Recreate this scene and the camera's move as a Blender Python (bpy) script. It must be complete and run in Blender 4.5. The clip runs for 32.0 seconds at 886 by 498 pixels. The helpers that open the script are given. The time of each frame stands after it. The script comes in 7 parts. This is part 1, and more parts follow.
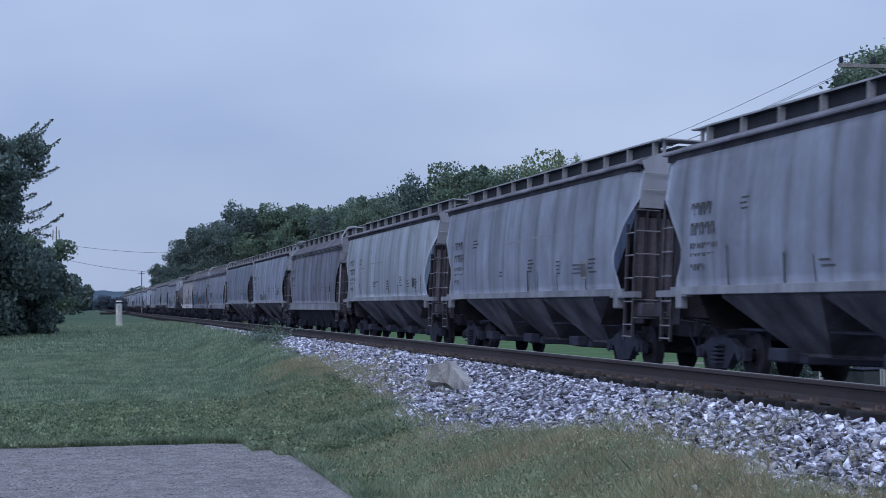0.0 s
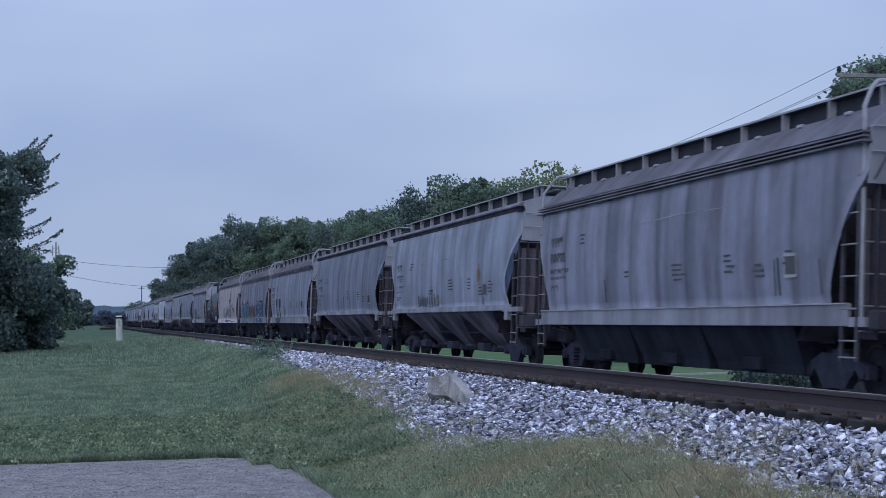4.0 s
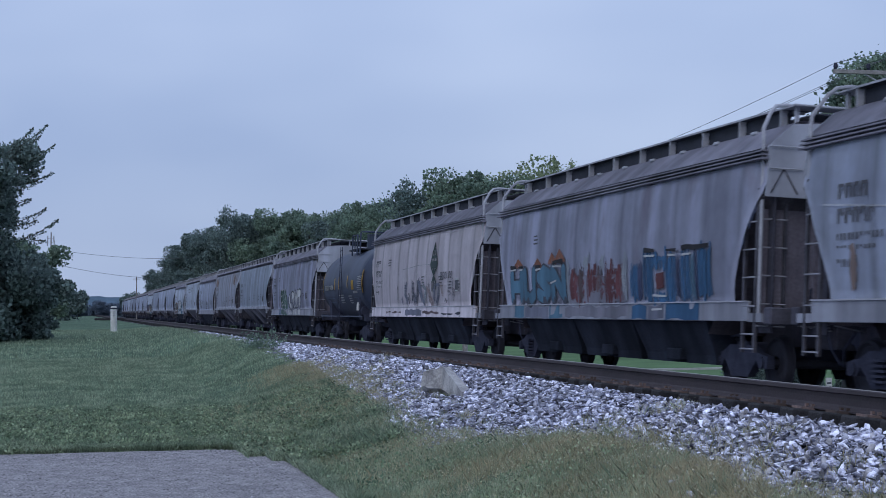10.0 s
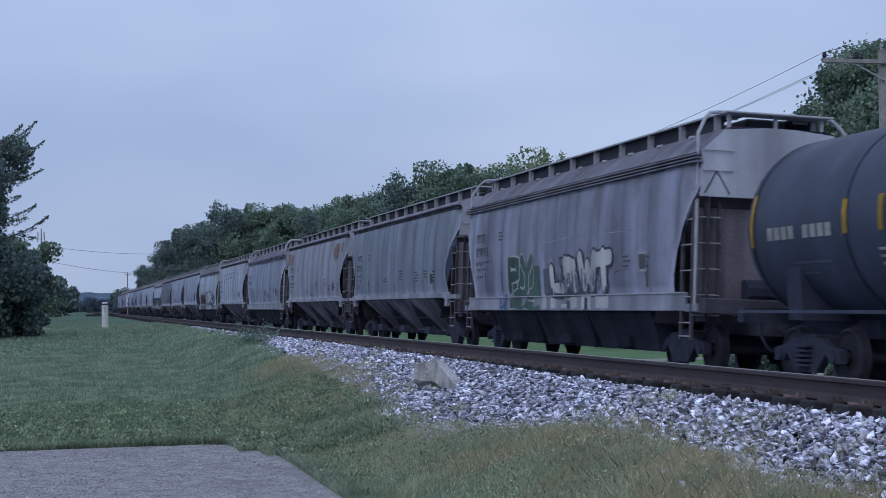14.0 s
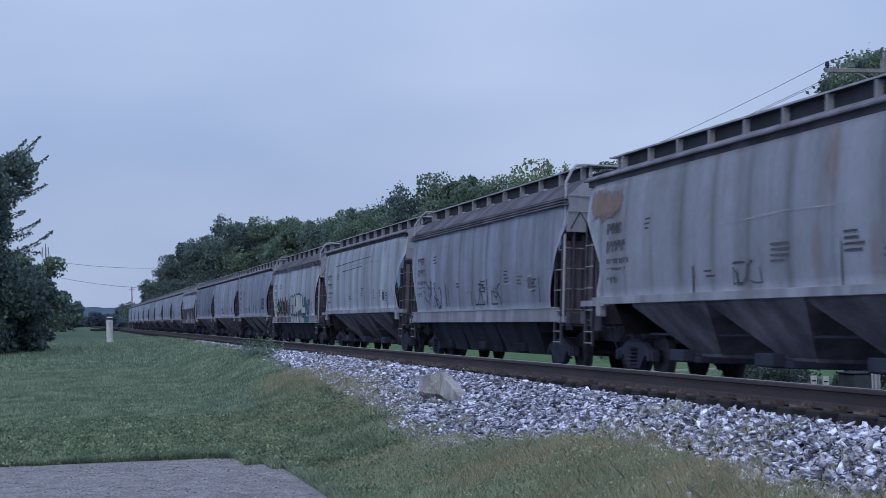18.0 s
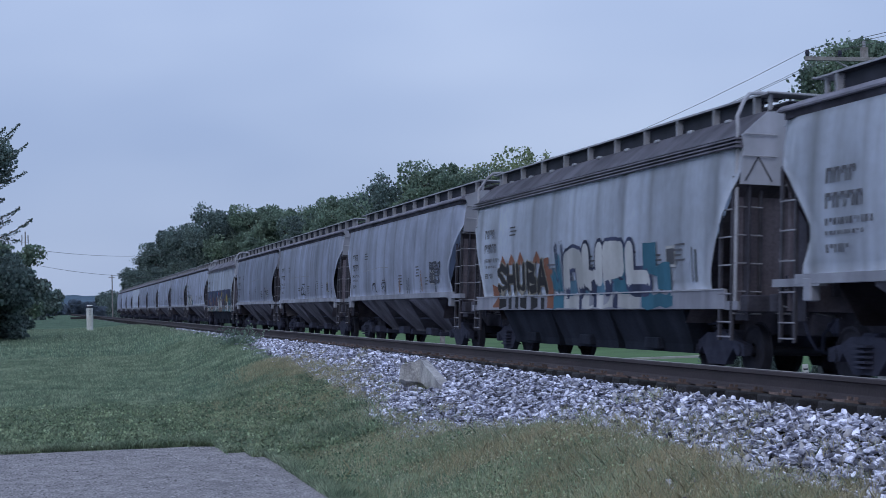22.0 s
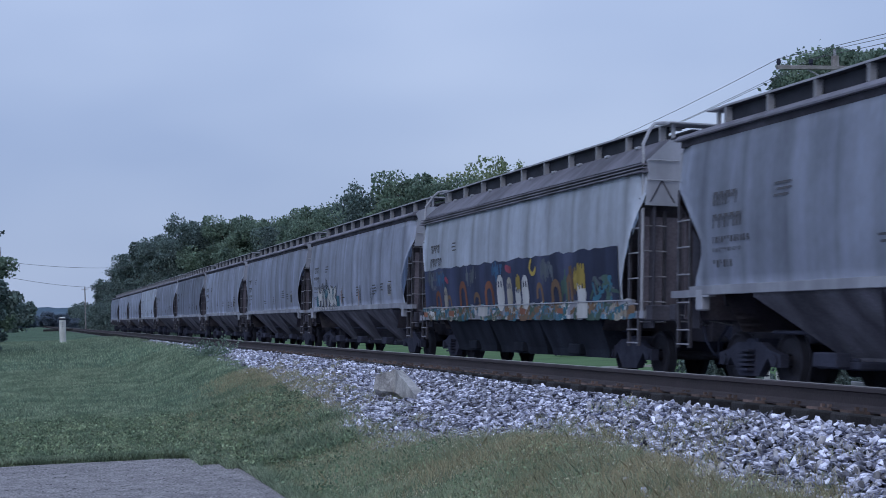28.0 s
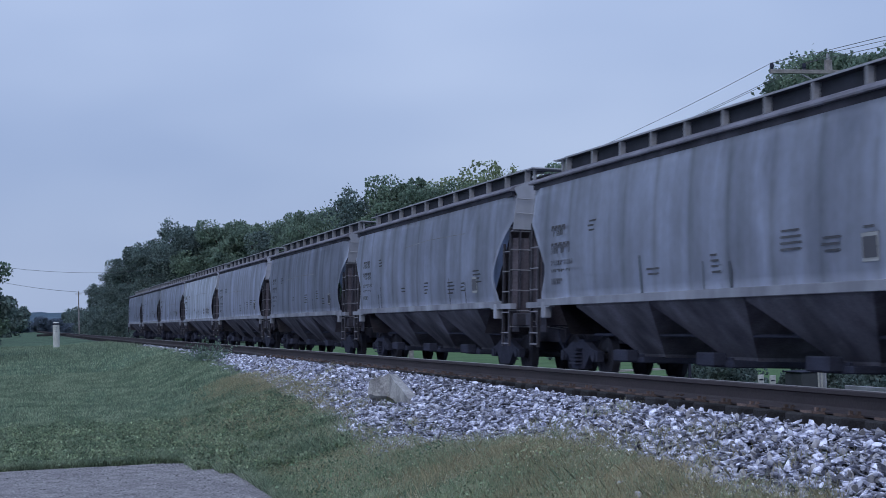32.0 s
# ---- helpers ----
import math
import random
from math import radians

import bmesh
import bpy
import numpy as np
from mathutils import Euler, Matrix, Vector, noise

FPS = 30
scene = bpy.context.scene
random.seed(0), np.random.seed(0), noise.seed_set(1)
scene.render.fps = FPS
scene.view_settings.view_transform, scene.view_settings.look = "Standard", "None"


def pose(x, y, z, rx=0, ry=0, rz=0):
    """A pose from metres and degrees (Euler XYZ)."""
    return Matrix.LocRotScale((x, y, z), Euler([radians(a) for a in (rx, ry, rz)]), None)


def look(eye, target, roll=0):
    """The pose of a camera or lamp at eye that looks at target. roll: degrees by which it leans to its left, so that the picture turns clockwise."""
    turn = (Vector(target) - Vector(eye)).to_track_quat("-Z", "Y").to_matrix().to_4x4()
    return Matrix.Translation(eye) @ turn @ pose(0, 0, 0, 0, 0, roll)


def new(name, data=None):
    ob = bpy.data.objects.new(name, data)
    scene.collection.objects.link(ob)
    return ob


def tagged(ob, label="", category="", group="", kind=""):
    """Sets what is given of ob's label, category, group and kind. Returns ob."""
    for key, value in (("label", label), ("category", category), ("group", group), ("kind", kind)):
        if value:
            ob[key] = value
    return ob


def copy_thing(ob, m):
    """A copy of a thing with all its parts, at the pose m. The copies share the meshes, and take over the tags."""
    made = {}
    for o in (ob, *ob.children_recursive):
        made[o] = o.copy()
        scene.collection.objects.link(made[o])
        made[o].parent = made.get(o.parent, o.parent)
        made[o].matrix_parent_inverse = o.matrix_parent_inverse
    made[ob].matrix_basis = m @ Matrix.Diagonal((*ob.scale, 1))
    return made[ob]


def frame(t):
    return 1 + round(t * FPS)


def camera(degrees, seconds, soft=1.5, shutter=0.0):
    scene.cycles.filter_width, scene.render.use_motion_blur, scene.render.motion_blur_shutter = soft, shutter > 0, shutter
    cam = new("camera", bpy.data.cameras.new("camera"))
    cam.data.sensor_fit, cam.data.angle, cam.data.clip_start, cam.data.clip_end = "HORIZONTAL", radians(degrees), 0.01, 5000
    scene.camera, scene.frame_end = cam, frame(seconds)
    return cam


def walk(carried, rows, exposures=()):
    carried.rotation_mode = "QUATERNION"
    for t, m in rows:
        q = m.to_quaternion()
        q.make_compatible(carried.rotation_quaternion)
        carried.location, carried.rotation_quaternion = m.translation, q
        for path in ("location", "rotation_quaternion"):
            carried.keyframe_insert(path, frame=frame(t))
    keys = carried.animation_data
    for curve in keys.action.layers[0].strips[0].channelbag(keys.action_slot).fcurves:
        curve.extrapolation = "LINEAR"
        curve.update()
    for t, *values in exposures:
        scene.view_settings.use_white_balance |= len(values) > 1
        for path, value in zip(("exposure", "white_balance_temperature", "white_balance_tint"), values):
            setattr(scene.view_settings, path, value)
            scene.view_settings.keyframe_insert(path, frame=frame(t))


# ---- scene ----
# Plan: x across the tracks, y along them, z up; the eye stands 1.6 m over the paved pad.
EYE = (0.0, 0.0, 1.6)
cam = camera(31.72, 32.0, soft=0.7, shutter=0.25)
PATH = [
    (0, 92.011, 0.472, -13.200), (0.5, 92.103, 0.610, -13.206), (1, 92.184, 0.681, -13.249), (1.5, 92.222, 0.736, -13.269),
    (2, 92.275, 0.784, -13.303), (2.5, 92.319, 0.778, -13.293), (3, 92.385, 0.871, -13.252), (3.5, 92.430, 0.870, -13.212),
    (5.5, 92.641, 1.125, -13.111), (6, 92.698, 1.176, -13.115), (6.5, 92.732, 1.236, -13.173), (7, 92.773, 1.288, -13.192),
    (7.5, 92.809, 1.233, -13.224), (8, 92.810, 1.210, -13.189), (8.5, 92.841, 1.216, -13.158), (9, 92.756, 1.049, -13.175),
    (9.5, 92.441, 0.703, -13.273), (10, 92.222, 0.469, -13.381), (10.5, 92.040, 0.470, -13.498), (11, 91.943, 0.486, -13.616),
    (11.5, 91.807, 0.413, -13.697), (12, 91.703, 0.423, -13.726), (12.5, 91.712, 0.593, -13.740), (13, 91.782, 0.792, -13.777),
    (13.5, 91.869, 0.971, -13.725), (14, 91.949, 1.025, -13.695), (14.5, 92.045, 1.142, -13.691), (16.5, 92.330, 1.382, -13.568),
    (17, 92.340, 1.424, -13.571), (17.5, 92.346, 1.443, -13.571), (18, 92.403, 1.419, -13.529), (18.5, 92.401, 1.379, -13.542),
    (19, 92.348, 1.333, -13.602), (19.5, 92.149, 1.292, -13.690), (20, 91.913, 1.236, -13.818), (20.5, 91.904, 1.237, -13.913),
    (21, 91.915, 1.243, -14.027), (21.5, 91.936, 1.310, -14.129), (22, 91.943, 1.443, -14.231), (22.5, 91.965, 1.597, -14.305),
    (23, 91.989, 1.684, -14.310), (23.5, 92.068, 1.835, -14.344), (24, 92.102, 1.800, -14.326), (24.5, 92.135, 1.831, -14.332),
    (25, 92.163, 1.833, -14.353), (25.5, 92.199, 1.869, -14.398), (27.5, 92.272, 1.810, -15.020), (28, 92.276, 1.797, -15.173),
    (28.5, 92.281, 1.765, -15.303), (29, 92.298, 1.786, -15.426), (29.5, 92.299, 1.764, -15.463), (30, 92.326, 1.808, -15.460),
    (30.5, 92.327, 1.806, -15.428), (31, 92.340, 1.795, -15.415), (31.5, 92.393, 1.791, -15.400), (32, 92.430, 1.877, -15.396),
]
walk(cam, [(t, pose(*EYE, rx, ry, rz)) for t, rx, ry, rz in PATH],
     exposures=[(0, 0.13, 6350, 10), (3, 0.12, 6350, 10), (6, 0.05, 6300, 10), (8, 0.05, 6300, 10), (10, 0.13, 6350, 10), (26, 0.12, 6350, 10), (30, 0.07, 6300, 10), (32, 0.07, 6300, 10)])

# ---------------------------------------------------------------- world and light
world = bpy.data.worlds.new("overcast_dusk")
scene.world = world
world.use_nodes = True
wn, wl = world.node_tree.nodes, world.node_tree.links
for n in list(wn):
    wn.remove(n)


def wnode(kind, **values):
    n = wn.new(kind)
    for key, v in values.items():
        n.inputs[key].default_value = v
    return n


SUN_EL, SUN_ROT = radians(40), radians(214)
sky = wn.new("ShaderNodeTexSky")
sky.sky_type, sky.sun_disc, sky.sun_elevation, sky.sun_rotation = "NISHITA", False, SUN_EL, SUN_ROT
sky.dust_density, sky.ozone_density = 2.0, 3.0
sky_gain = wn.new("ShaderNodeVectorMath")
sky_gain.operation = "SCALE"
sky_gain.inputs["Scale"].default_value = 0.10
wl.new(sky.outputs[0], sky_gain.inputs[0])
coord = wn.new("ShaderNodeTexCoord")
flat = wn.new("ShaderNodeMapping")
flat.inputs["Scale"].default_value = (1.0, 1.0, 2.6)
wl.new(coord.outputs["Generated"], flat.inputs["Vector"])
cloud = wnode("ShaderNodeTexNoise", Scale=2.4, Detail=3.0, Roughness=0.45)
wl.new(flat.outputs[0], cloud.inputs["Vector"])
ramp = wn.new("ShaderNodeValToRGB")
ramp.color_ramp.elements[0].position, ramp.color_ramp.elements[1].position = 0.36, 0.66
ramp.color_ramp.elements[0].color = (0.352, 0.450, 0.684, 1)
ramp.color_ramp.elements[1].color = (0.494, 0.592, 0.812, 1)
wl.new(cloud.outputs["Fac"], ramp.inputs["Fac"])
# the cloud deck is a little dimmer towards the horizon
up = wn.new("ShaderNodeSeparateXYZ")
wl.new(coord.outputs["Generated"], up.inputs[0])
rise = wnode("ShaderNodeMapRange", **{"From Min": 0.0, "From Max": 0.2, "To Min": 0.84, "To Max": 1.0})
wl.new(up.outputs["Z"], rise.inputs["Value"])
dim = wn.new("ShaderNodeVectorMath")
dim.operation = "SCALE"
wl.new(ramp.outputs["Color"], dim.inputs[0])
wl.new(rise.outputs[0], dim.inputs["Scale"])
mix = wn.new("ShaderNodeMix")
mix.data_type = "RGBA"
mix.inputs["Factor"].default_value = 0.93
wl.new(sky_gain.outputs[0], mix.inputs["A"])
wl.new(dim.outputs[0], mix.inputs["B"])
bg = wnode("ShaderNodeBackground", Strength=1.0)
wl.new(mix.outputs["Result"], bg.inputs["Color"])
wout = wn.new("ShaderNodeOutputWorld")
wl.new(bg.outputs[0], wout.inputs["Surface"])
sun_data = bpy.data.lights.new("sun", "SUN")
sun_data.energy, sun_data.angle, sun_data.color = 0.5, radians(40), (1.0, 0.95, 0.9)
sun = new("sun", sun_data)
sun.matrix_world = look((-40, -60, 60), (0, 0, 0))


# ---------------------------------------------------------------- materials
def material(name, base, dark=None, rough=0.8, metal=0.0, scale=3.0, fine=40.0, bump=0.15, streak=0.0,
             low=0.35, high=0.7, spread=0.0, stain=None, stain_at=0.62, island=False, dist=0.02, seam=0.0, grain=0.18, leafy=0.0, spec=None):
    """A worn surface: two tones by coarse noise, fine grain, relief, and where asked vertical streaks and stains."""
    m = bpy.data.materials.new(name)
    m.use_nodes = True
    n, l = m.node_tree.nodes, m.node_tree.links
    b = n["Principled BSDF"]
    b.inputs["Roughness"].default_value, b.inputs["Metallic"].default_value = rough, metal
    b.inputs["Specular IOR Level"].default_value = spec if spec is not None else (0.25 if streak else 0.5)
    dark = dark or tuple(c * 0.6 for c in base)
    tc = n.new("ShaderNodeTexCoord")
    big = n.new("ShaderNodeTexNoise")
    big.inputs["Scale"].default_value, big.inputs["Detail"].default_value = scale, 5.0
    small = n.new("ShaderNodeTexNoise")
    small.inputs["Scale"].default_value, small.inputs["Detail"].default_value = fine, 3.0
    l.new(tc.outputs["Object"], big.inputs["Vector"])
    l.new(tc.outputs["Object"], small.inputs["Vector"])
    r = n.new("ShaderNodeValToRGB")
    r.color_ramp.elements[0].position, r.color_ramp.elements[1].position = low, high
    r.color_ramp.elements[0].color, r.color_ramp.elements[1].color = (*dark, 1), (*base, 1)
    l.new(big.outputs["Fac"], r.inputs["Fac"])
    colour = r.outputs["Color"]

    def blend(kind, factor, a, c):
        x = n.new("ShaderNodeMix")
        x.data_type, x.blend_type = "RGBA", kind
        for socket, v in (("Factor", factor), ("A", a), ("B", c)):
            if isinstance(v, (int, float, tuple)):
                x.inputs[socket].default_value = v
            else:
                l.new(v, x.inputs[socket])
        return x.outputs["Result"]

    if streak:
        # weather streaks; on side sheets the bands also paint bowed-panel shading
        mp = n.new("ShaderNodeMapping")
        mp.inputs["Scale"].default_value = (1.0, 1.0, 0.07)
        l.new(tc.outputs["Object"], mp.inputs["Vector"])
        s = n.new("ShaderNodeTexNoise")
        s.inputs["Scale"].default_value, s.inputs["Detail"].default_value = 1.5, 5.0
        l.new(mp.outputs[0], s.inputs["Vector"])
        # every sheet has its own pattern of weathering and painted shading
        own = n.new("ShaderNodeMath")
        own.operation = "MULTIPLY"
        own.inputs[1].default_value = 40.0
        l.new(n.new("ShaderNodeObjectInfo").outputs["Random"], own.inputs[0])
        for tex in (big, s):
            tex.noise_dimensions = "4D"
            l.new(own.outputs[0], tex.inputs["W"])
        sr = n.new("ShaderNodeValToRGB")
        sr.color_ramp.elements[0].position, sr.color_ramp.elements[1].position = 0.38, 0.66
        sr.color_ramp.elements[0].color = (*(1 - streak,) * 3, 1)
        sr.color_ramp.elements[1].color = (1.12, 1.12, 1.12, 1)
        l.new(s.outputs["Fac"], sr.inputs["Fac"])
        colour = blend("MULTIPLY", 1.0, colour, sr.outputs["Color"])
    if seam:
        # grime along the welded seams of the sheets, one every 1.45 m, fading in and out
        axes = n.new("ShaderNodeSeparateXYZ")
        l.new(tc.outputs["Object"], axes.inputs[0])
        wob = n.new("ShaderNodeTexNoise")
        wob.inputs["Scale"].default_value, wob.inputs["Detail"].default_value = 1.1, 3.0
        l.new(tc.outputs["Object"], wob.inputs["Vector"])
        add = n.new("ShaderNodeMath")
        add.operation = "MULTIPLY_ADD"
        add.inputs[1].default_value = 0.12
        l.new(wob.outputs["Fac"], add.inputs[0])
        l.new(axes.outputs["Y"], add.inputs[2])
        pp = n.new("ShaderNodeMath")
        pp.operation = "PINGPONG"
        pp.inputs[1].default_value = 0.725
        l.new(add.outputs[0], pp.inputs[0])
        line = n.new("ShaderNodeValToRGB")
        line.color_ramp.elements[0].position, line.color_ramp.elements[1].position = 0.0, 0.14
        line.color_ramp.elements[0].color, line.color_ramp.elements[1].color = (*(1 - seam,) * 3, 1), (1, 1, 1, 1)
        mid = line.color_ramp.elements.new(0.045)
        mid.color = (*(1 - seam * 0.55,) * 3, 1)
        # the brighter band beside the grime paints the light on the bent sheet
        hi = line.color_ramp.elements.new(0.22)
        hi.color = (1.07, 1.07, 1.07, 1)
        l.new(pp.outputs[0], line.inputs["Fac"])
        fade = n.new("ShaderNodeMapRange")
        fade.inputs["From Min"].default_value, fade.inputs["From Max"].default_value = 0.28, 0.5
        l.new(wob.outputs["Fac"], fade.inputs["Value"])
        colour = blend("MULTIPLY", fade.outputs[0], colour, line.outputs["Color"])
    if stain:
        sn = n.new("ShaderNodeTexNoise")
        sn.inputs["Scale"].default_value, sn.inputs["Detail"].default_value = 0.9, 4.0
        sm = n.new("ShaderNodeMapping")
        sm.inputs["Scale"].default_value = (1.0, 1.0, 0.45)
        sm.inputs["Location"].default_value = (3.1, 7.7, 1.3)
        l.new(tc.outputs["Object"], sm.inputs["Vector"])
        l.new(sm.outputs[0], sn.inputs["Vector"])
        st = n.new("ShaderNodeValToRGB")
        st.color_ramp.elements[0].position, st.color_ramp.elements[1].position = stain_at, stain_at + 0.16
        st.color_ramp.elements[0].color, st.color_ramp.elements[1].color = (0, 0, 0, 1), (0.8, 0.8, 0.8, 1)
        l.new(sn.outputs["Fac"], st.inputs["Fac"])
        colour = blend("MIX", st.outputs["Color"], colour, (*stain, 1))
    if spread:
        rnd = n.new("ShaderNodeNewGeometry").outputs["Random Per Island"] if island else n.new("ShaderNodeObjectInfo").outputs["Random"]
        mr = n.new("ShaderNodeMapRange")
        mr.inputs["To Min"].default_value, mr.inputs["To Max"].default_value = 1 - spread, 1 + spread
        l.new(rnd, mr.inputs["Value"])
        sc = n.new("ShaderNodeVectorMath")
        sc.operation = "SCALE"
        l.new(colour, sc.inputs[0])
        l.new(mr.outputs[0], sc.inputs["Scale"])
        colour = sc.outputs[0]
    g = n.new("ShaderNodeMapRange")
    g.inputs["From Min"].default_value, g.inputs["From Max"].default_value = 0.3, 0.7
    g.inputs["To Min"].default_value, g.inputs["To Max"].default_value = 1 - grain, 1 + grain * 0.7
    l.new(small.outputs["Fac"], g.inputs["Value"])
    gs = n.new("ShaderNodeVectorMath")
    gs.operation = "SCALE"
    l.new(colour, gs.inputs[0])
    l.new(g.outputs[0], gs.inputs["Scale"])
    l.new(gs.outputs[0], b.inputs["Base Color"])
    if leafy:
        # light also comes through thin leaves
        glow = n.new("ShaderNodeBsdfTranslucent")
        l.new(gs.outputs[0], glow.inputs["Color"])
        both = n.new("ShaderNodeMixShader")
        both.inputs["Fac"].default_value = leafy
        l.new(b.outputs[0], both.inputs[1])
        l.new(glow.outputs[0], both.inputs[2])
        l.new(both.outputs[0], n["Material Output"].inputs["Surface"])
    if bump:
        bp = n.new("ShaderNodeBump")
        bp.inputs["Strength"].default_value, bp.inputs["Distance"].default_value = bump, dist
        l.new(small.outputs["Fac"], bp.inputs["Height"])
        l.new(bp.outputs[0], b.inputs["Normal"])
    return m


def paint(name, base, stain=None, streak=0.45, dark=0.72, stain_at=0.62, seam=0.0):
    return material(name, base, tuple(c * dark for c in base), 0.8, 0.0, 0.7, 6.0, 0.0, streak, 0.3, 0.72, 0.0, stain, stain_at, seam=seam, grain=0.06)


RUST = (0.16, 0.075, 0.04)
PAINTS = {
    "grey": paint("weathered_grey_paint", (0.613, 0.670, 0.830), (0.347, 0.380, 0.493), 0.24, stain_at=0.58, seam=0.24),
    "light": paint("pale_grey_paint", (0.745, 0.81, 0.935), (0.405, 0.430, 0.514), 0.24, 0.84, 0.60, seam=0.22),
    "slate": paint("dark_weathered_grey_paint", (0.482, 0.535, 0.677), (0.261, 0.280, 0.362), 0.24, stain_at=0.58, seam=0.22),
    "dull": paint("dull_brown_grey_paint", (0.531, 0.555, 0.704), (0.245, 0.220, 0.276), 0.34, stain_at=0.57, seam=0.25),
    "green": paint("faded_grey_green_paint", (0.482, 0.545, 0.656), (0.318, 0.335, 0.399), 0.2, 0.78, seam=0.2),
    "tan": paint("faded_beige_paint", (0.80, 0.745, 0.80), (0.50, 0.42, 0.45), 0.17, 0.86, 0.64, seam=0.35),
    "rusty": paint("grey_paint_with_rust", (0.565, 0.600, 0.709), (0.405, 0.270, 0.231), 0.22, 0.8, 0.6, seam=0.22),
    "tank": material("satin_black_paint", (0.052, 0.068, 0.115), (0.038, 0.05, 0.085), 0.55, 0.0, 0.7, 6.0, 0.0, 0.2, 0.3, 0.72, 0.0, (0.085, 0.10, 0.145), 0.6, grain=0.06, spec=0.35),
}
ROOFM = paint("sooty_roof_paint", (0.29, 0.285, 0.35), (0.19, 0.175, 0.205), 0.35)
SILLM = paint("grimy_sill_paint", (0.42, 0.44, 0.515), (0.27, 0.245, 0.275), 0.32)
GRAPHITE = paint("black_spray_paint", (0.03, 0.03, 0.035), None, 0.2)
SPRAY = {"white": paint("white_spray_paint", (0.62, 0.63, 0.64), None, 0.25), "sky": paint("pale_blue_spray_paint", (0.12, 0.25, 0.36), None, 0.35),
         "blue": paint("blue_spray_paint", (0.06, 0.16, 0.31), None, 0.3), "teal": paint("teal_spray_paint", (0.06, 0.20, 0.29), None, 0.3),
         "red": paint("dark_red_spray_paint", (0.17, 0.055, 0.05), None, 0.35), "orange": paint("orange_spray_paint", (0.33, 0.145, 0.095), None, 0.3),
         "navy": paint("navy_spray_paint", (0.05, 0.065, 0.135), (0.085, 0.10, 0.18), 0.45, stain_at=0.5), "yellow": paint("yellow_spray_paint", (0.46, 0.35, 0.09), None, 0.3),
         "green": paint("dull_green_spray_paint", (0.09, 0.16, 0.14), None, 0.3), "pale": paint("cream_spray_paint", (0.45, 0.42, 0.36), None, 0.3),
         "faded": paint("faded_grey_blue_spray_paint", (0.16, 0.19, 0.23), None, 0.4), "rust": paint("rust_bloom", (0.40, 0.30, 0.275), None, 0.4),
         "slate": paint("dark_grey_spray_paint", (0.09, 0.10, 0.13), None, 0.25), "ochre": paint("ochre_rust_stain", (0.40, 0.29, 0.20), None, 0.4),
         "mauve": paint("grey_purple_grime", (0.36, 0.33, 0.37), None, 0.3), "slategreen": paint("dark_green_grey_emblem_paint", (0.06, 0.085, 0.085), None, 0.25), "amber": paint("dull_amber_spray_paint", (0.25, 0.105, 0.065), None, 0.35), "pink": paint("pink_spray_paint", (0.42, 0.10, 0.16), None, 0.3),
         "dusk": paint("worn_blue_grey_spray_paint", (0.22, 0.235, 0.31), None, 0.35),
         "dusk_slate": paint("worn_slate_spray_paint", (0.13, 0.135, 0.18), None, 0.35), "dusk_teal": paint("worn_teal_spray_paint", (0.40, 0.44, 0.49), None, 0.3),
         "dusk_rose": paint("worn_rose_spray_paint", (0.53, 0.42, 0.42), None, 0.3), "umber": paint("old_red_brown_paint", (0.17, 0.125, 0.135), None, 0.35),
         "wine": paint("worn_dark_red_spray_paint", (0.19, 0.072, 0.082), None, 0.4), "haze": paint("overpainted_grey_patch", (0.27, 0.27, 0.33), None, 0.35),
         "brown": paint("brown_spray_paint", (0.22, 0.14, 0.09), None, 0.3), "black": GRAPHITE}
SCUFF = paint("scuffed_bare_metal", (0.66, 0.68, 0.74), None, 0.5)
STENCIL = paint("dark_stencil_paint", (0.15, 0.155, 0.18), None, 0.3)
UNDER = material("grimy_dark_steel", (0.064, 0.070, 0.106), (0.040, 0.044, 0.067), 0.95, 0.0, 1.5, 30, 0.2, spec=0.12)
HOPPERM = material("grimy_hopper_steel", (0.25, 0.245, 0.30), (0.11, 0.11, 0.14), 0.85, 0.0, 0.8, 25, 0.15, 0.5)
DEEPSILL = paint("grimy_deep_sill_paint", (0.385, 0.40, 0.47), (0.25, 0.21, 0.22), 0.35)
RECESS = material("dark_recess_steel", (0.12, 0.118, 0.15), (0.07, 0.069, 0.09), 0.9, 0.0, 1.2, 20, 0.15, 0.4, spec=0.12)
# near-black: the shade below the deep side sill is put into the colour
SHADEBAYM = material("shaded_hopper_steel", (0.040, 0.047, 0.068), (0.024, 0.029, 0.042), 0.95, 0.0, 0.8, 25, 0.15, 0.4, spec=0.08)
PANELM = paint("dirty_end_panel_paint", (0.49, 0.515, 0.60), (0.33, 0.33, 0.38), 0.25)
RUNGM = material("worn_rung_steel", (0.36, 0.36, 0.41), (0.24, 0.24, 0.275), 0.7, 0.0, 2, 30, 0.1, spec=0.3)
ENDM = material("dark_streaked_end_wall", (0.27, 0.25, 0.30), (0.17, 0.155, 0.19), 0.85, 0.0, 1.2, 20, 0.15, 0.4, spec=0.15)
SLOPEM = material("dark_streaked_slope_sheet", (0.20, 0.185, 0.21), (0.12, 0.11, 0.125), 0.85, 0.0, 1.2, 20, 0.15, 0.5)
TRUCKM = material("rusty_cast_steel", (0.066, 0.071, 0.106), (0.041, 0.045, 0.068), 0.95, 0.0, 3, 40, 0.3, spec=0.12)
WHEELM = material("dark_wheel_steel", (0.055, 0.056, 0.074), (0.03, 0.031, 0.042), 0.85, 0.1, 3, 40, 0.2, spec=0.2)
